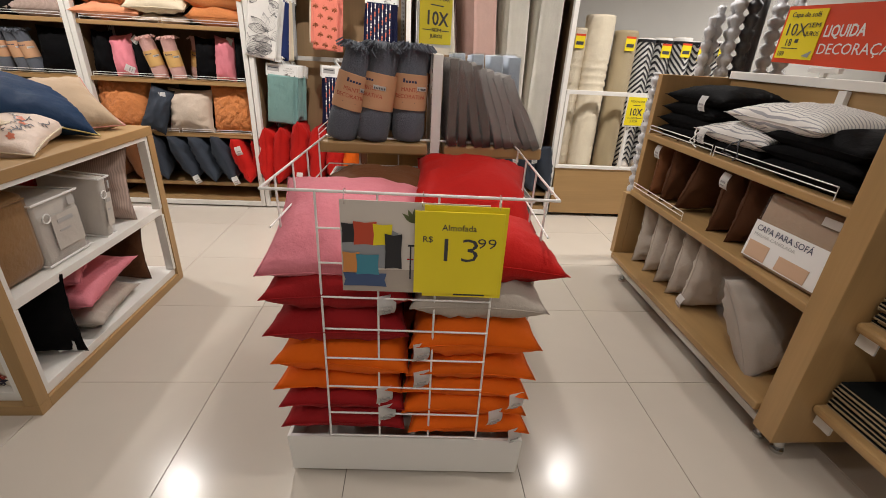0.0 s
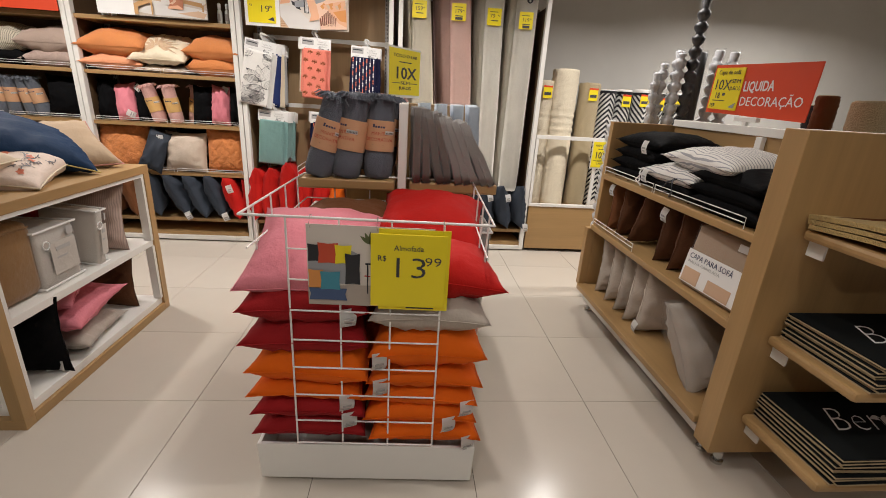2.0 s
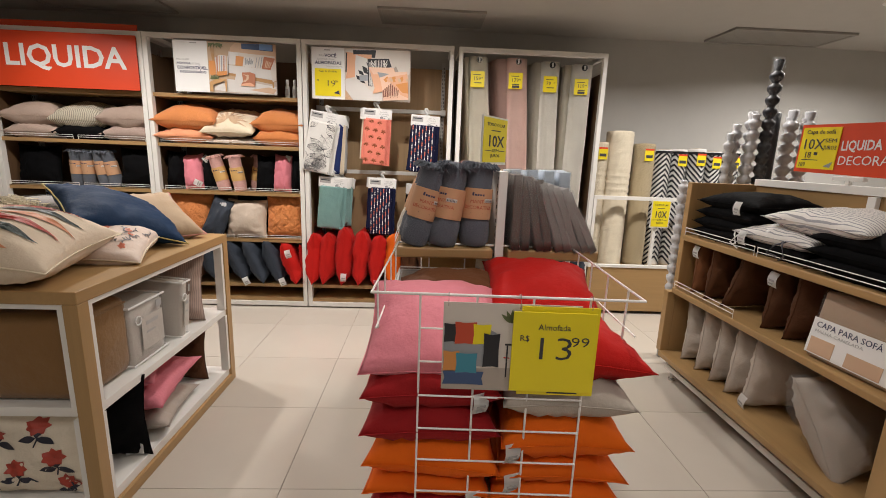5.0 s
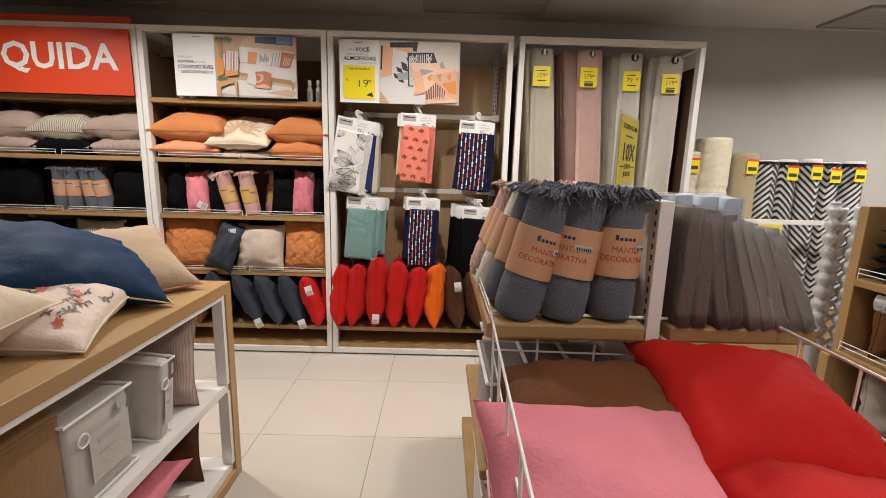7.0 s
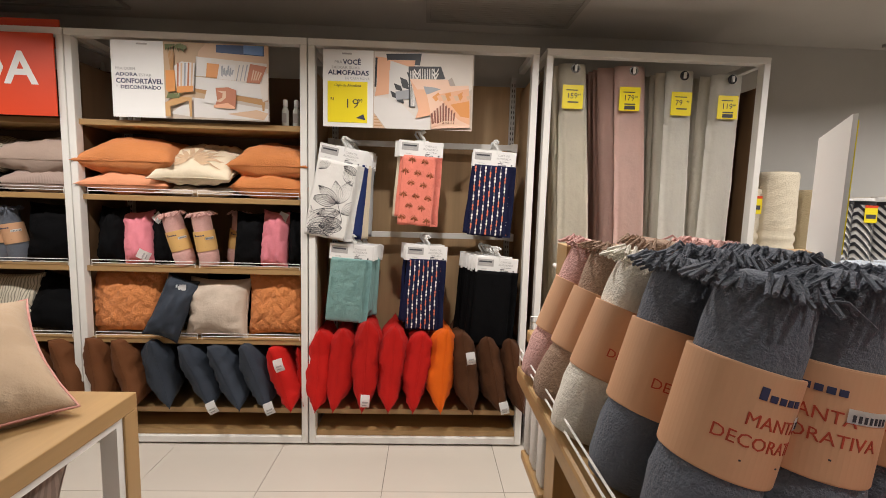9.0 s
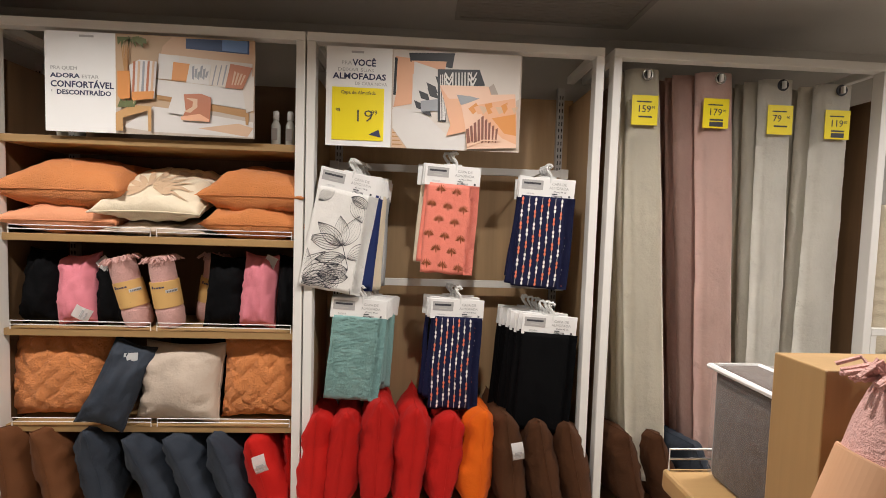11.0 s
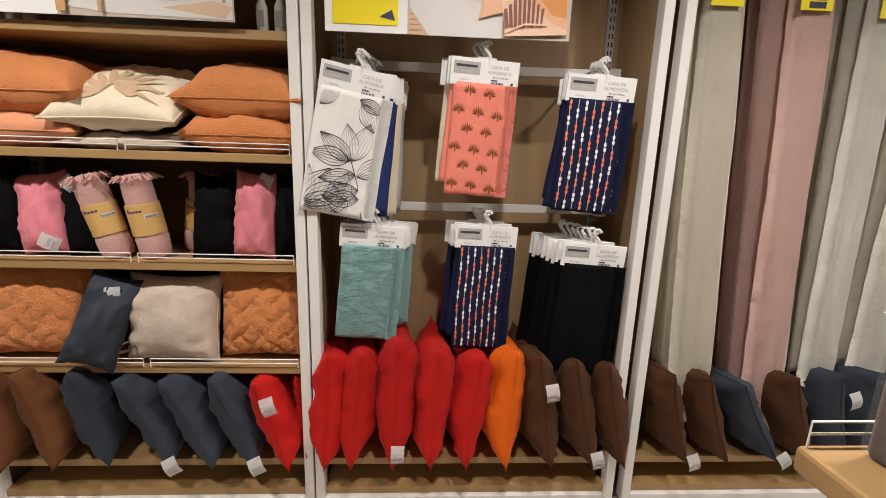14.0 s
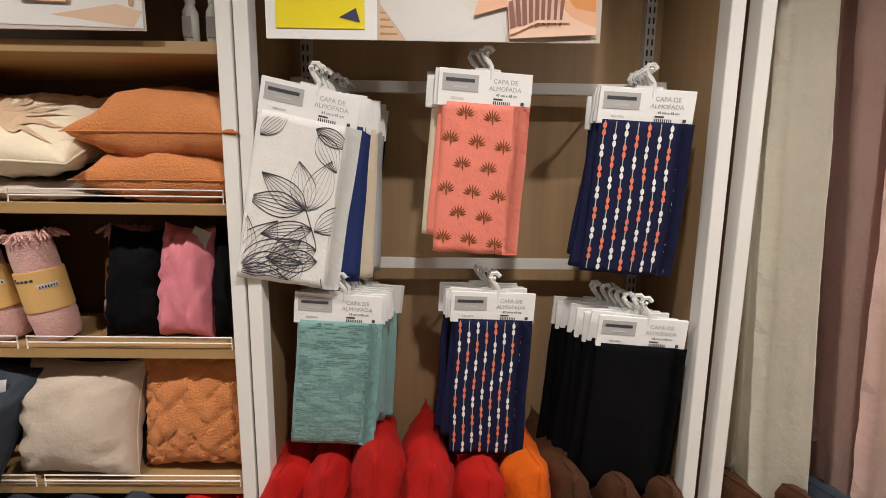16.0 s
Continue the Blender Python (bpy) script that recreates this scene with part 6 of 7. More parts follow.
part("rear_card", boxes((0.035, 0.248, -0.005, -0.002, 0.722, 0.982)), YELLOW, sg, "larger yellow card")
bars(sg, INK, [(0.12, 0.205, 0.735, 0.741), (0.12, 0.205, 0.727, 0.731)], -0.0052)
yc = part("price_card", boxes((0.012, 0.238, -0.012, -0.008, 0.735, 0.968), bevel=0.001), YELLOW, sg, "yellow price card")
lettering(yc, INK, "Almofada", 0.024, 0.125, 0.918, -0.013, "CENTER", 0.088)
lettering(yc, INK, "R$", 0.024, 0.032, 0.885, -0.013)
lettering(yc, INK, "13", 0.095, 0.062, 0.832, -0.013, "LEFT", 0.088, thin=0.012)
lettering(yc, INK, ",99", 0.040, 0.16, 0.872, -0.013, "LEFT", 0.06, thin=0.008)
for x in (-0.165, 0.03, 0.225):
    hk = tubes(0.0012, [(x, -0.004, 0.975), (x, -0.012, 0.99), (x, 0.0, 1.012), (x, 0.018, 1.008), (x, 0.024, 0.998)])
    part("wire_hook", hk, CHROME, sg)


# ---------------------------------------------------------------- centre rack with throws
rk = thing("display_rack", pose(0.435, 2.43, 0), "double-sided oak and white rack of throws and packs", "display rack")
part("centre_panel", boxes((-0.335, 0.37, 0.20, 0.285, 0.12, 1.31), bevel=0.002), OAK_Z, rk, "oak laminate divider")
part("upright", boxes((-0.018, 0.020, -0.46, 0.198, 0.12, 1.318), bevel=0.003), WHITE, rk, "white steel upright")
part("slot_pattern", boxes(*[(-0.0195, -0.0178, -0.445, -0.439, 0.95 + 0.03 * i, 0.965 + 0.03 * i) for i in range(12)]), SLOT, rk, kind="stuff")
for nm, r, mt in (("shelf", (-0.452, -0.03, -0.4855, 0.198, 0.945, 0.99), OAK_X), ("shelf", (0.035, 0.43, -0.4855, 0.198, 0.945, 0.99), OAK_X), ("shelf", (-0.35, 0.43, 0.287, 0.535, 0.945, 0.99), OAK_X),
                  ("shelf", (-0.452, -0.03, -0.4855, 0.198, 0.52, 0.555), OAK_X), ("shelf", (0.035, 0.43, -0.4855, 0.198, 0.52, 0.555), OAK_X), ("shelf", (-0.35, 0.43, 0.287, 0.535, 0.52, 0.555), OAK_X)):
    part(nm, boxes(r, bevel=0.008), mt, rk, "oak laminate shelf")
part("base", boxes((-0.44, 0.42, -0.48, 0.50, 0.06, 0.12), bevel=0.004), OAK_X, rk)
part("plinth", boxes((-0.40, 0.38, -0.42, 0.44, 0.0, 0.058)), WHITE, rk)
for z in (0.99,):
    part("wire_guard", tubes(0.0022, [(-0.446, -0.485, z), (-0.446, -0.485, z + 0.045), (-0.446, 0.19, z + 0.045), (-0.446, 0.19, z)], [(-0.446, -0.485, z + 0.024), (-0.446, 0.19, z + 0.024)]), WIRE, rk)
    part("wire_guard", tubes(0.0022, [(-0.34, 0.525, z), (-0.34, 0.525, z + 0.045), (0.1, 0.525, z + 0.045), (0.1, 0.525, z)], [(-0.34, 0.525, z + 0.024), (0.1, 0.525, z + 0.024)]), WIRE, rk)
GR = "rolled throws on the rack"
GREYLAB = "slate grey rolled throw with fringe and kraft band"
for k, (x, y, ln, bk_, mt, lab, rr_) in enumerate(((0.045, 2.13, 17, -4, THROWGREY, GREYLAB, 20), (0.062, 2.0, 15, -3, THROWGREY, GREYLAB, 10), (0.185, 1.995, 9, -3, THROWGREY, GREYLAB, -40), (0.325, 2.01, 3, -3, THROWGREY, GREYLAB, 0),
                                         (0.02, 2.275, 21, -3, THROWWHITE, "ivory rolled throw with fringe and kraft band", 30), (0.02, 2.405, 21, -2, THROWBROWN, "brown rolled throw with fringe and kraft band", 30), (0.02, 2.535, 20, 0, THROWPINK, "dusty pink rolled throw with fringe and kraft band", 30),
                                         (0.20, 2.27, 10, -2, THROWGREY, GREYLAB, 0), (0.33, 2.27, 6, -2, THROWGREY, GREYLAB, 0), (0.20, 2.46, 8, 0, THROWBROWN, "brown rolled throw standing at the back of the rack", 0), (0.335, 2.46, 5, 0, THROWPINK, "pink rolled throw standing at the back of the rack", 0))):
    throw(pose(x, y, 0.99, bk_, 0, 0) @ pose(0, 0, 0, 0, ln, 0) @ pose(0, 0, 0, 0, 0, rr_), 0.055 if 3 < k < 7 else 0.058, 0.36, mt, lab, KRAFT, (0.34, 0.70), True, 40 + k, GR, 1.6)


def wrapped(m, sx, sy, sz, mt, lab, group, name="wrapped_pack"):
    ob = thing(name, m, lab, "packed cloth", group)
    bm = boxes((-sx / 2, sx / 2, -sy / 2, sy / 2, 0, sz))
    bmesh.ops.subdivide_edges(bm, edges=bm.edges[:], cuts=5, use_grid_fill=True)
    SEED[0] += 1
    for v in bm.verts:
        v.co += Vector((0.010 * noise.noise(Vector((v.co.y * 9, v.co.z * 7, SEED[0]))), 0.006 * noise.noise(Vector((v.co.x * 20, v.co.z * 9, SEED[0]))), 0.01 * noise.noise(Vector((v.co.y * 9, SEED[0], 2))) * (v.co.z / sz)))
    me = bm.copy()
    part("folded_cloth", bm, mt, ob, smooth=True)
    for v in me.verts:
        n = Vector((v.co.x / sx, v.co.y / sy, v.co.z / sz - 0.5))
        v.co += Vector((0.006 * (1 if n.x > 0 else -1), 0.006 * (1 if n.y > 0 else -1), 0.012 * max(0, n.z)))
        v.co += 0.004 * Vector((noise.noise(v.co * 40), noise.noise(v.co * 43), 0))
    part("film", me, FILM, ob, "crinkled clear film", smooth=True)
    return ob


GP = "wrapped packs on the rack"
for k, (x, ln, mt) in enumerate(((0.495, -1, PACKBROWN), (0.537, -3, PACKBROWN), (0.60, -13, PACKBROWN), (0.632, -11, PACKBROWN), (0.685, -18, PACKGREY), (0.72, -20, PACKGREY), (0.765, -25, PACKGREY), (0.80, -24, PACKGREY), (0.835, -29, PACKGREY))):
    wrapped(pose(x, 2.07, 0.99, 0, ln, 3), 0.032, 0.26, 0.315 - 0.004 * k, mt, ("grey" if mt is PACKGREY else "brown") + " folded curtain leaning in clear film", GP)
for k in range(4):
    wrapped(pose(0.55 + 0.08 * k, 2.30, 0.99, 0, -3, 0), 0.05, 0.16, 0.33, PACKBLUE, "pale blue folded cloth in clear film", GP)


def piped_pack(x, y, z, sx, sy, sz, mt):
    ob = thing("piped_pack", pose(x, y, z), "folded bedding in a clear bag with white piping", "bedding pack", "piped packs on the rack")
    part("bedding", boxes((-sx / 2 + 0.006, sx / 2 - 0.006, -sy / 2 + 0.006, sy / 2 - 0.006, 0, sz - 0.006), bevel=0.012), mt, ob, smooth=True)
    part("film", boxes((-sx / 2, sx / 2, -sy / 2, sy / 2, 0, sz), bevel=0.013), FILM, ob, "clear vinyl", smooth=True)
    part("piping", tube(bmesh.new(), [(-sx / 2, -sy / 2, sz - 0.012), (sx / 2, -sy / 2, sz - 0.012), (sx / 2, sy / 2, sz - 0.012), (-sx / 2, sy / 2, sz - 0.012)], 0.006, 6, True), CARD, ob, "white piping")


for i, x in enumerate((0.06, 0.195, 0.33)):
    piped_pack(x, 2.11, 0.555, 0.132, 0.30, 0.265, (PACKGREY, PACKBROWN, PACKGREY)[i])
for i, x in enumerate((0.545, 0.68, 0.80)):
    piped_pack(x, 2.11, 0.555, 0.132, 0.30, 0.22, PACKGREY)
for i, x in enumerate((0.09, 0.29, 0.57, 0.75)):
    piped_pack(x, 2.15, 0.12, 0.18, 0.34, 0.33, (PACKWHITE, PACKGREY, PACKBROWN, PACKWHITE)[i])
for k in range(4):
    piped_pack(0.215 + 0.115 * k, 2.845, 0.99, 0.105, 0.20, 0.238 - 0.006 * k, PACKBROWN)
for i, y in enumerate((2.77, 2.86, 2.945)):
    piped_pack(0.19, y, 0.555, 0.2, 0.08, 0.30, PACKWHITE)

# ---------------------------------------------------------------- side gondola
gd = thing("gondola_shelf", pose(1.677, 1.395, 0), "oak gondola with sloping stock of seat pads and cushions", "gondola")
GL = 1.36
part("end_panel", boxes((0.0, 0.93, -0.095, 0.0, 0.085, 1.325), bevel=0.003), OAK_Z, gd, "thick oak laminate end panel")
part("end_panel", boxes((0.05, 0.93, GL, GL + 0.045, 0.10, 1.27), bevel=0.003), OAK_Z, gd, "oak laminate far end panel")
part("end_box", boxes((0.0, 0.05, GL + 0.0, GL + 0.05, 0.17, 0.58), bevel=0.003), OAK_Z, gd)
part("centre_panel", boxes((0.45, 0.475, 0.0, GL, 0.12, 1.265)), OAK_Y, gd, "oak laminate back panel")
part("top_rail", boxes((0.435, 0.49, 0.0, GL, 1.265, 1.305), bevel=0.003), WHITE, gd, "white steel top rail")
part("upright", boxes((0.425, 0.448, 0.60, 0.64, 0.12, 1.262), bevel=0.002), WHITE, gd, "white slotted upright")
for z, x0 in ((0.952, 0.035), (0.612, 0.015), (0.182, -0.015)):
    part("shelf", boxes((x0, 0.445, 0.004, GL - 0.004, z - 0.035, z), bevel=0.006), OAK_Y, gd, "oak laminate shelf")
    part("shelf", boxes((0.48, 0.90, 0.004, GL - 0.004, z - 0.035, z), bevel=0.006), OAK_Y, gd, "oak laminate shelf")
part("plinth_rail", boxes((0.05, 0.09, -0.02, GL, 0.055, 0.09), bevel=0.003), WHITE, gd, "white steel plinth rail")
for y in (0.02, GL - 0.06):
    bm = bmesh.new()
    lathe(bm, [(0.022, 0.0), (0.022, 0.012), (0.012, 0.016), (0.012, 0.055)], 14, (0.07, y, 0))
    part("levelling_foot", bm, CHROME, gd)
for k, (xx, yy) in enumerate(((0.09, -0.05), (0.8, -0.05))):
    bm = bmesh.new()
    lathe(bm, [(0.024, 0.0), (0.024, 0.014), (0.013, 0.018), (0.013, 0.03), (0.020, 0.03), (0.020, 0.085)], 14, (xx, yy, 0))
    part("levelling_foot", bm, CHROME, gd)
for y0, y1, z, x in ((0.10, 0.74, 0.952, 0.04), (0.76, GL - 0.02, 0.952, 0.04), (0.80, GL - 0.02, 0.612, 0.02)):
    part("wire_guard", tubes(0.0024, [(x, y0, z), (x, y0, z + 0.045), (x, y1, z + 0.045), (x, y1, z)], [(x, y0, z + 0.024), (x, y1, z + 0.024)]), WIRE, gd)
GG = "soft goods on the gondola"
for i, (z, w) in enumerate(((0.99, 0.42), (1.05, 0.42), (1.11, 0.41), (1.175, 0.42))):
    cushion(pose(1.94, 2.50 - 0.012 * i, z, 0, 0, 3 * (i % 2)), 0.40, 0.46, 0.13, BLACK, "black seat pad in a stack on the gondola", GG, wr=0.012, category="seat pad", name="seat_pad", tag=((-0.2, -0.1, 0.02), 0, 0, -90) if i == 3 else None)
cushion(pose(1.93, 2.10, 0.99, 0, 0, 0), 0.40, 0.42, 0.12, BLACK, "black seat pad under striped ones", GG, wr=0.012, category="seat pad", name="seat_pad")
cushion(pose(1.92, 2.10, 1.05, 0, 0, 2), 0.40, 0.46, 0.13, TICKING, "white and grey ticking seat pad in a stack", GG, wr=0.014, category="seat pad", name="seat_pad", tag=((-0.2, 0.15, 0.01), 0, 0, -90))
cushion(pose(1.93, 1.89, 1.145, 0, 0, -4), 0.42, 0.56, 0.14, TICKING, "white and grey ticking seat pad on top of a stack", GG, wr=0.016, category="seat pad", name="seat_pad", tag=((0.1, -0.22, 0.02), -80, 0, 60))
for i, z in enumerate((0.99, 1.045, 1.10)):
    cushion(pose(1.93, 1.66, z, 0, 0, 2 - 2 * i), 0.44, 0.44, 0.13, BLACK, "black seat pad stacked near the end panel", GG, wr=0.012, category="seat pad", name="seat_pad")
for k, (y, s) in enumerate(((2.33, -1), (2.25, 1), (2.0, 1), (2.02, -1))):
    part("tie_cord", tubes(0.004, [(1.735, y, 1.05), (1.71, y + 0.03 * s, 1.03), (1.70, y + 0.06 * s, 0.99), (1.715, y + 0.02 * s, 0.965 if k % 2 else 0.98)]), CARD if k < 2 else INK, thing("tie_cord_pair", Matrix.Identity(4), "seat pad tie cord hanging over the shelf edge", "cord", GG))
for y, mt, lab, tl in ((2.66, RUST, "brown cushion standing on the middle shelf", 0), (2.52, BROWN, "dark brown cushion standing on the middle shelf", 4), (2.32, BROWN, "dark brown cushion leaning on the middle shelf", 20), (2.07, BROWN, "dark brown cushion standing on the middle shelf", 4), (1.93, BROWN, "dark brown cushion standing beside the boxed cover", 6)):
    cushion(pose(1.93, y, 0.612 + 0.17, 90 + tl, 0, 3), 0.36, 0.35, 0.15, mt, lab, GG, tag=((-0.19, 0.12, 0.02), 0, -90, -90) if y in (2.66, 2.07) else None)
for y, tl in ((2.62, 0), (2.47, 3), (2.33, 4), (2.20, 5), (2.07, 6)):
    cushion(pose(1.92, y, 0.182 + 0.19, 90 + tl, 0, -3), 0.36, 0.39, 0.16, GREIGE, "grey beige cushion standing in a row on the base shelf", GG, tag=((-0.18, -0.12, 0.02), 0, -90, -90) if tl == 6 else None)
bg = cushion(pose(1.90, 1.72, 0.182 + 0.16, 60, 0, 20), 0.44, 0.42, 0.22, GREIGE, "grey beige cushion in a clear plastic bag", GG, name="bagged_cushion")
part("film", pillow_bm(0.47, 0.45, 0.25, 91, 0.05), FILM, bg, "crinkled clear bag", smooth=True)
cv = thing("sofa_cover_pack", pose(1.735, 1.62, 0.616, 0, 8, 4), "boxed sofa cover with printed white label", "packed cover", GG)
part("folded_cloth", boxes((-0.005, 0.10, -0.17, 0.16, 0.0, 0.28), bevel=0.012), fabric("tan_cover", (0.36, 0.25, 0.165)), cv, smooth=True)
part("film", boxes((-0.010, 0.105, -0.175, 0.165, 0.0, 0.286), bevel=0.013), FILM, cv, "clear vinyl", smooth=True)


def facing_x(bm):
    """Turns lettering that faces -y so that it faces -x."""
    for v in bm.verts:
        v.co = Vector((v.co.y, -v.co.x, v.co.z))
    return bm


part("label_card", boxes((-0.0125, -0.011, -0.172, 0.162, 0.015, 0.165)), CARD, cv, "white printed label")
part("lettering", facing_x(text_bm("CAPA PARA SOFÁ", 0.034, -0.145, 0.128, -0.0132, "LEFT", 0.25)), NAVYINK, cv)
part("lettering", facing_x(text_bm("MALHA CANELADA", 0.018, -0.145, 0.106, -0.0132, "LEFT", 0.19)), GREYC, cv)
part("pictured_sofa", boxes((-0.0145, -0.0128, 0.05, 0.15, 0.02, 0.085), (-0.0145, -0.0128, -0.13, 0.0, 0.02, 0.075), bevel=0.0006), P_TAN, cv)
part("price_sticker", boxes((-0.0125, -0.011, -0.165, -0.08, 0.235, 0.265)), CARD, cv)

# doormats on the end shelves
for z, nm in ((0.62, "shelf"), (0.28, "shelf"), (1.015, "shelf")):
    part("shelf", boxes((0.085, 0.88, -0.43, -0.098, z - 0.035, z), bevel=0.012), OAK_X, gd, "oak laminate shelf for doormats")
    for xx in (0.12, 0.6):
        part("bracket", boxes((xx, xx + 0.008, -0.16, -0.097, z - 0.09, z - 0.037)), WHITE, gd)
GM = "doormats on the end shelves"
for base, n in ((0.62, 9), (0.28, 10)):
    for i in range(n):
        ob = thing("doormat", pose(2.17 + 0.006 * math.sin(i * 2.1), 1.13 + 0.004 * math.cos(i * 3), base + 0.011 * i, 0, 0, 1.2 * math.sin(i)), "black flocked doormat with chalk-white script in a stack", "doormat", GM)
        part("flocked_top", boxes((-0.37, 0.37, -0.17, 0.155, 0.005, 0.0105), bevel=0.002), MATBLACK, ob)
        part("backing", boxes((-0.37, 0.37, -0.17, 0.155, 0.0005, 0.005)), MATEDGE, ob, "tan rubber backing")
        if i == n - 1:
            bm = text_bm("Bem-vindo", 0.17, -0.27, -0.05, 0, "LEFT", 0.60, thin=0.024, shear=0.3)
            for v in bm.verts:
                v.co = Vector((v.co.x + 0.18 * v.co.z, v.co.z, 0.0112 - v.co.y))
            part("script_lettering", bm, CHALK, ob, "chalk-white script")
            part("sticker", boxes((0.05, 0.12, 0.11, 0.14, 0.0108, 0.0115)), CARD, ob)
for i in range(3):
    ob = thing("coir_doormat", pose(2.13, 1.13, 1.022 + 0.017 * i, -3 - i, 0, 2 - 2 * i), "golden coir doormat with dark lettering in a stack", "doormat", GM)
    bm = boxes((-0.37, 0.37, -0.19, 0.16, 0.0, 0.014))
    bmesh.ops.subdivide_edges(bm, edges=bm.edges[:], cuts=6, use_grid_fill=True)
    for v in bm.verts:
        v.co.z += 0.02 * max(0, -v.co.x - 0.15) * 2 + 0.004 * noise.noise(v.co * 9)
    part("pile", bm, COIR, ob, smooth=False)
    if i == 2:
        bm = text_bm("CUIDADO", 0.075, -0.20, -0.06, 0, "LEFT", 0.40)
        for v in bm.verts:
            v.co = Vector((v.co.x, v.co.z, 0.022 - v.co.y))
        part("lettering", bm, RUST, ob, "dark brown lettering")
        part("border_line", boxes((-0.33, 0.33, -0.15, -0.145, 0.015, 0.021), (-0.33, 0.33, 0.12, 0.125, 0.015, 0.021)), RUST, ob)

# red sign on top of the gondola
rs = thing("sale_sign", pose(2.15, 2.19, 1.305, 0, 0, -90), "red sale board with yellow offer card on a white stand", "sign")
part("board", boxes((-0.34, 0.34, 0.0, 0.005, 0.045, 0.29)), REDSIGN, rs, m=pose(0, 0, 0, 0, 2.0, 0))
yc = part("offer_card", boxes((-0.325, -0.10, -0.004, -0.0006, 0.065, 0.275)), YELLOW, rs, "yellow offer card", m=pose(0, 0, 0, 0, 2.0, 0))
lettering(yc, INK, "Capa de sofá", 0.030, -0.30, 0.243, -0.005, "LEFT", 0.17)
lettering(yc, INK, "10X", 0.075, -0.315, 0.165, -0.005, "LEFT", 0.12)
lettering(yc, INK, "SEM", 0.028, -0.18, 0.20, -0.005, "LEFT", 0.065)
lettering(yc, INK, "JUROS", 0.028, -0.18, 0.165, -0.005, "LEFT", 0.075)
lettering(yc, INK, "18", 0.045, -0.29, 0.12, -0.005)
lettering(yc, INK, "189", 0.030, -0.315, 0.075, -0.005)
bars(yc, INK, [(-0.23, -0.21, 0.135, 0.15), (-0.30, -0.2, 0.108, 0.112)], -0.004)
poly(yc, "logo_shape", P_GREY, [(-0.16, 0.08), (-0.11, 0.105), (-0.12, 0.075)], -0.005)
lt = lettering(rs, CARD, "LIQUIDA", 0.066, -0.08, 0.165, -0.0012, "LEFT", 0.20, thin=-0.02)
lettering(rs, CARD, "DECORAÇÃO", 0.062, -0.085, 0.095, -0.0012, "LEFT", 0.385)
part("stand", boxes((-0.08, 0.08, -0.012, 0.012, 0.018, 0.04), (-0.012, 0.012, -0.01, 0.01, 0.0, 0.02), bevel=0.003), WHITE, rs, "white plastic stand")

# rolled blinds and rods behind the gondola
GRD = "wrapped rods and blinds"
rnd = random.Random(21)


def wrapped_rod(x, y, z1, r, mt, lab, beads):
    ob = thing("wrapped_rod", pose(x, y, 0, rnd.uniform(-1, 1), rnd.uniform(-1, 1), rnd.uniform(0, 90)), lab, "curtain rod", GRD)
    bm = bmesh.new()
    prof = [(r, 0.0)]
    z = 0.5
    prof.append((r, z))
    while beads and z < z1 - 0.06:
        prof += [(r * 1.2, z + 0.006), (r * 1.42, z + 0.022), (r * 1.35, z + 0.036), (r * 0.8, z + 0.048), (r * 0.72, z + 0.058)]
        z += 0.07
    prof += [(r, z1 - 0.01), (r * 0.8, z1)]
    lathe(bm, prof, 12, wob=0.12, seed=x * 9)
    part("rod", bm, mt, ob, smooth=True)
    bm = bmesh.new()
    lathe(bm, [(r * 1.3, 0.3), (r * 1.36, 0.6), (r * 1.36, z1 - 0.1), (r * 1.2, z1 + 0.012)], 12, wob=0.25, seed=x * 5)
    part("film", bm, FILM, ob, "clear film sleeve", smooth=True)


for i, (x, y, z1, r) in enumerate(((2.05, 2.92, 1.58, 0.022), (2.10, 2.98, 1.64, 0.024), (2.15, 2.92, 1.70, 0.026), (2.21, 2.96, 1.72, 0.028), (2.24, 2.92, 2.02, 0.028), (2.33, 2.94, 1.72, 0.040), (2.41, 2.95, 1.74, 0.03), (2.46, 2.99, 1.70, 0.028), (2.52, 2.94, 1.73, 0.03), (2.57, 3.0, 1.70, 0.026), (1.86, 3.05, 1.27, 0.024), (1.91, 3.08, 1.24, 0.024), (1.97, 3.05, 1.25, 0.022))):
    dk = i in (4, 5)
    wrapped_rod(x, y, z1, r, P_DARK if dk else RODGREY, "dark rolled blind in clear film" if dk else "grey bead-ended rod in clear film standing upright", not dk or i == 4)
hb = thing("rod_holder", pose(2.1, 2.94, 0), "white steel rod holder rail on legs", "holder")
part("rail", boxes((-0.30, 0.52, -0.09, -0.075, 0.98, 1.02), bevel=0.002), WHITE, hb)
for xx in (-0.28, 0.5):
    part("leg", boxes((xx, xx + 0.02, -0.09, -0.07, 0.0, 0.98)), WHITE, hb)

# ---------------------------------------------------------------- rugs on the platform
pf = thing("rug_platform", pose(1.588, 3.935, 0), "oak platform with white frame for rolled rugs", "platform")
part("front_panel", boxes((0.01, 1.9, 0.0, 0.02, 0.03, 0.44)), OAK_X, pf, "oak laminate front")
part("deck", boxes((0.01, 1.9, 0.02, 0.47, 0.40, 0.44)), OAK_X, pf)
part("trim", boxes((0.0, 1.9, -0.008, 0.03, 0.442, 0.468), bevel=0.002), WHITE, pf, "white steel trim")
for z in (1.07,):
    part("rail", boxes((0.0, 1.9, -0.008, 0.02, z - 0.016, z + 0.016), bevel=0.002), WHITE, pf, "white steel rail")
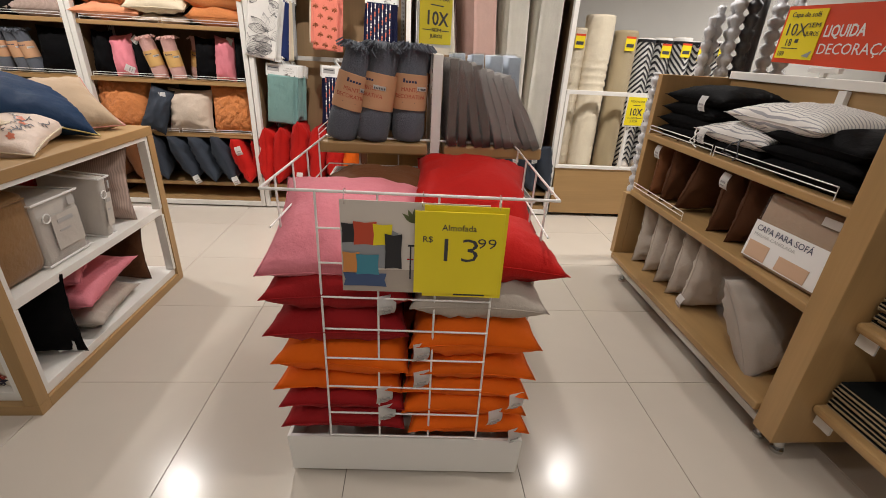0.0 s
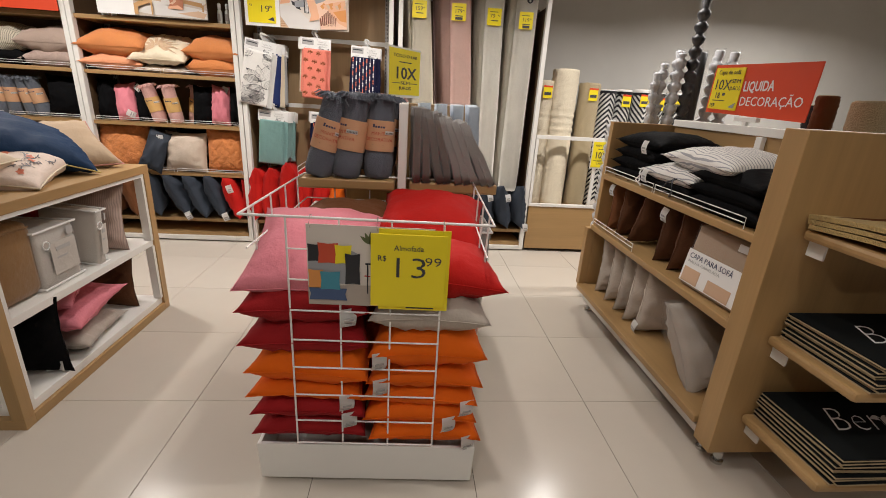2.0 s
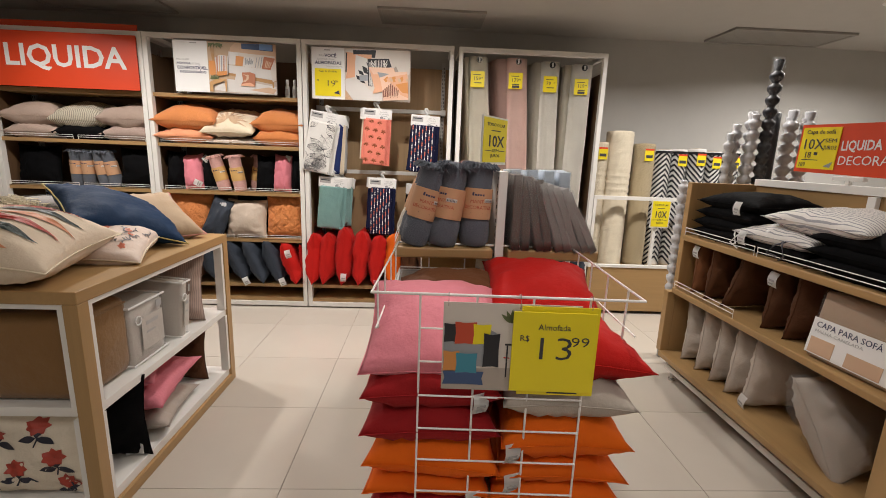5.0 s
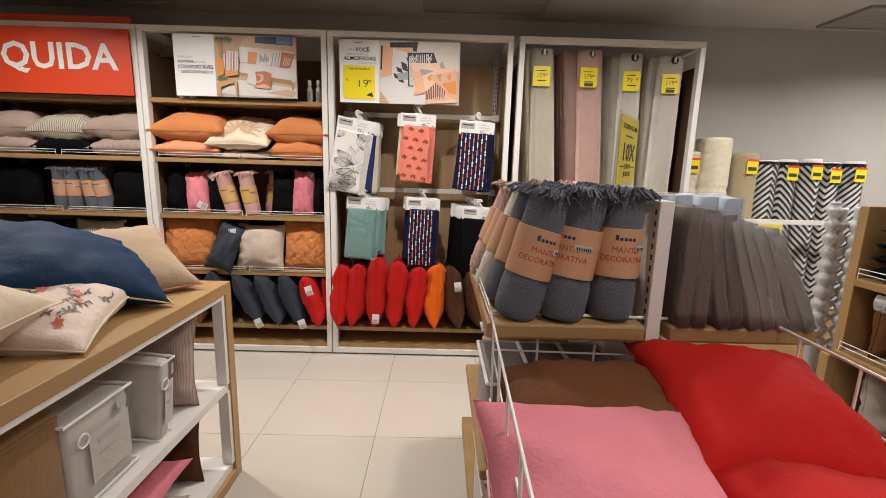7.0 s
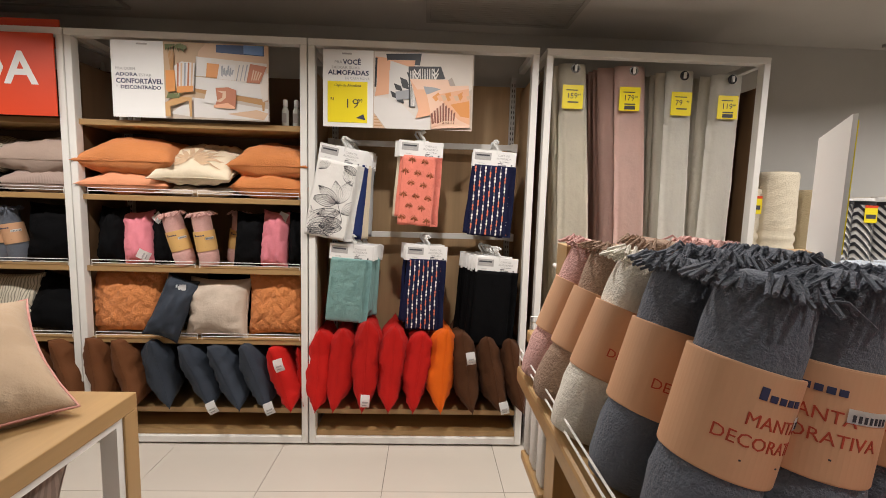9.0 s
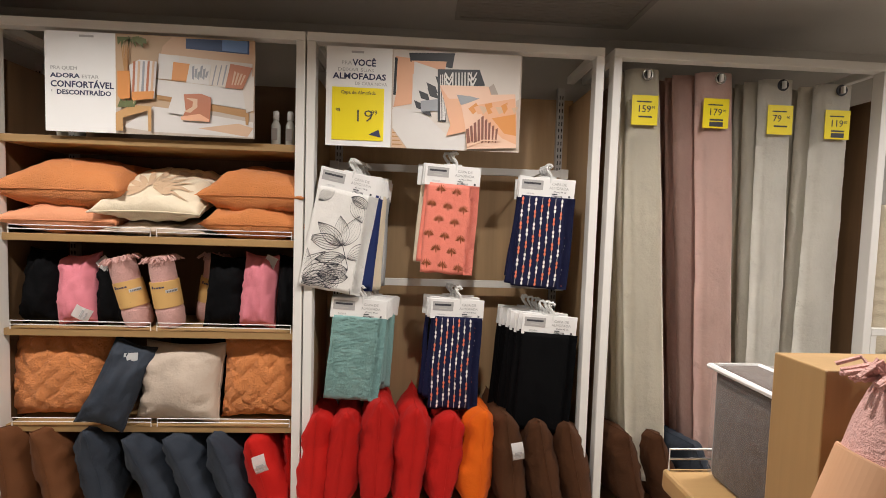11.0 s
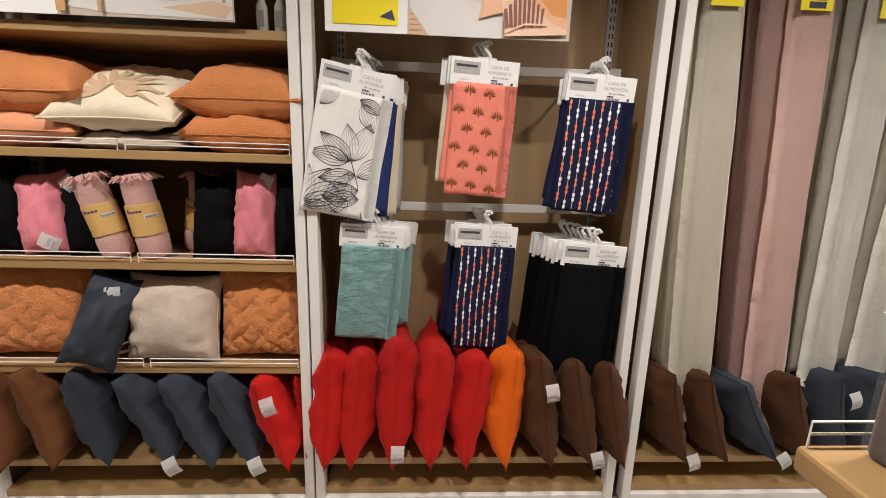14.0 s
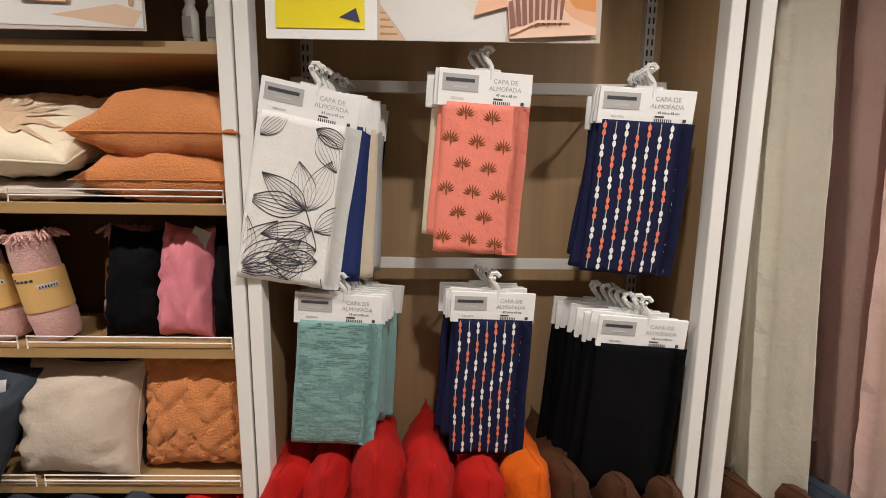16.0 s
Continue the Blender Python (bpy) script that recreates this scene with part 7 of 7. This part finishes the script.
for x in (0.0, 0.56, 1.25, 1.88):
    part("post", boxes((x, x + 0.026, -0.006, 0.018, 0.468, 1.054)), WHITE, pf, "white steel post")
GRU = "rolled rugs on the platform"


def rug(x, y, r, z0, z1, mt, lab, carve=None, seed=0, tagc=True):
    ob = thing("rolled_rug", pose(x, y, z0, -2, 0.6, 0), lab, "rug", GRU)
    bm = bmesh.new()
    seg, n = 44, 60
    l = z1 - z0
    rings = []
    for k in range(n + 1):
        s = k / n
        ring = []
        for i in range(seg):
            a = 2 * math.pi * i / seg
            rr2 = r * (0.97 if k in (0, n) else 1.0) * (1 + 0.03 * noise.noise(Vector((math.cos(a) * 2, math.sin(a) * 2, s * 3 + seed))))
            if carve:
                rr2 += carve(a, s * l)
            rr2 += 0.004 * noise.noise(Vector((math.cos(a) * r * 90, math.sin(a) * r * 90, s * l * 90 + seed)))
            ring.append(bm.verts.new((rr2 * math.cos(a), rr2 * math.sin(a), s * l)))
        rings.append(ring)
    for A, B in zip(rings, rings[1:]):
        for i in range(seg):
            bm.faces.new((A[i], A[(i + 1) % seg], B[(i + 1) % seg], B[i]))
    bm.faces.new(rings[0][::-1])
    bm.faces.new(rings[-1])
    part("roll", bm, mt, ob, smooth=True)
    core = bmesh.new()
    tube(core, [(r * (0.25 + 0.65 * t / 40) * math.cos(t * 0.55), r * (0.25 + 0.65 * t / 40) * math.sin(t * 0.55), l + 0.001) for t in range(41)], 0.003, 4)
    part("coil_edge", core, MATEDGE, ob)
    if tagc:
        tg = part("price_tag", boxes((-0.04, 0.04, -r - 0.012, -r - 0.010, l - 0.15, l - 0.06)), YELLOW, ob, "yellow price tag")
        part("tag_header", boxes((-0.04, 0.04, -r - 0.0125, -r - 0.0105, l - 0.06, l - 0.045)), REDSIGN, tg)
        part("print_bar", boxes((-0.03, 0.03, -r - 0.013, -r - 0.0122, l - 0.125, l - 0.10)), INK, tg)
    return ob


def ribs(a, z):
    g = 0.0
    if 0.62 < z % 1.3 < 0.86:
        g = -0.009 if (z % 0.06) < 0.012 else 0.0
    else:
        d = (z * 9 + abs(((a * 2.2) % 2) - 1) * 1.6) % 1
        g = -0.008 if d < 0.18 else 0.0
    return g


rug(1.665, 4.12, 0.085, 0.44, 1.545, RUGCREAM, "cream carved rolled rug standing on the platform", ribs, 1)
rug(1.835, 4.10, 0.118, 0.44, 1.645, RUGCREAM, "thick cream rug with carved chevrons rolled upright", ribs, 2, False)
rug(2.075, 4.11, 0.095, 0.44, 1.545, RUGSHAG, "sand shaggy rug rolled upright", None, 3)
for k, x in enumerate((2.25, 2.41, 2.57, 2.73, 2.89)):
    r = 0.078
    ob = rug(x, 4.12 + 0.02 * (k % 2), r, 0.44, 1.50 + 0.01 * (k % 3), RUGWHITE, "black and white zigzag rug rolled upright", None, 10 + k, k != 0)
    bm = bmesh.new()
    fcyl = lambda u, v: Vector(((r + 0.0055) * math.sin(u), -(r + 0.0055) * math.cos(u), v))
    for j in range(28):
        z = 0.03 + 0.047 * j - 0.1
        rowp = []
        for i in range(25):
            u = -2.2 + 4.4 * i / 24
            tri = abs((((u + k * 0.8) * 0.55) % 2) - 1)
            v = z + 0.16 * tri
            rowp.append((u, min(1.04, max(0.012, v))))
        stroke(bm, rowp, fcyl, 0.011)
    part("zigzag_stripes", bm, RUGBLACK, ob, "black woven zigzag stripes", kind="stuff")
for k, (x, y, r, mt) in enumerate(((2.40, 2.02, 0.045, RUST), (2.46, 1.86, 0.07, RUGSHAG), (2.52, 2.2, 0.04, RUGBLACK))):
    rug(x, y, r, 0.957, 1.46 - 0.02 * k, mt, "short rolled mat standing on the far side of the gondola", None, 30 + k, False)

tenx2 = thing("offer_sign", pose(2.19, 3.915, 0.83), "yellow offer card in white frame on the rug rail", "sign", "offer cards")
ten_card(tenx2, 0.155, 0.225)
tenx = thing("offer_sign", pose(0.433, 2.25, 1.352, 0, 0, 56), "yellow offer card in a white frame on the rack", "sign", "offer cards")
ten_card(tenx, 0.25, 0.20)
part("stem", tubes(0.004, [(0, 0.008, -0.01), (0, 0.008, -0.345)]), WHITE, tenx)

# ---------------------------------------------------------------- floor tiles
TS = 0.6
bm = box(bmesh.new(), 0.0011, TS - 0.0011, 0.0011, TS - 0.0011, -0.008, 0.0)
bmesh.ops.bevel(bm, geom=[e for e in bm.edges if all(v.co.z > -0.001 for v in e.verts)], offset=0.0008, segments=1, affect="EDGES")
tile_mesh = bpy.data.meshes.new("floor_tile")
bm.to_mesh(tile_mesh)
bm.free()
tile_mesh.materials.append(TILE)
ix0, iy0 = -0.454 - TS * 8, 1.719 - TS * 9
for i in range(18):
    for j in range(14):
        x, y = ix0 + TS * i, iy0 + TS * j
        if x + TS > X1 + 0.3 or y > Y1:
            continue
        ob = new("floor_tile", tile_mesh)
        ob.parent = floor
        ob.matrix_basis = pose(x, y, 0)
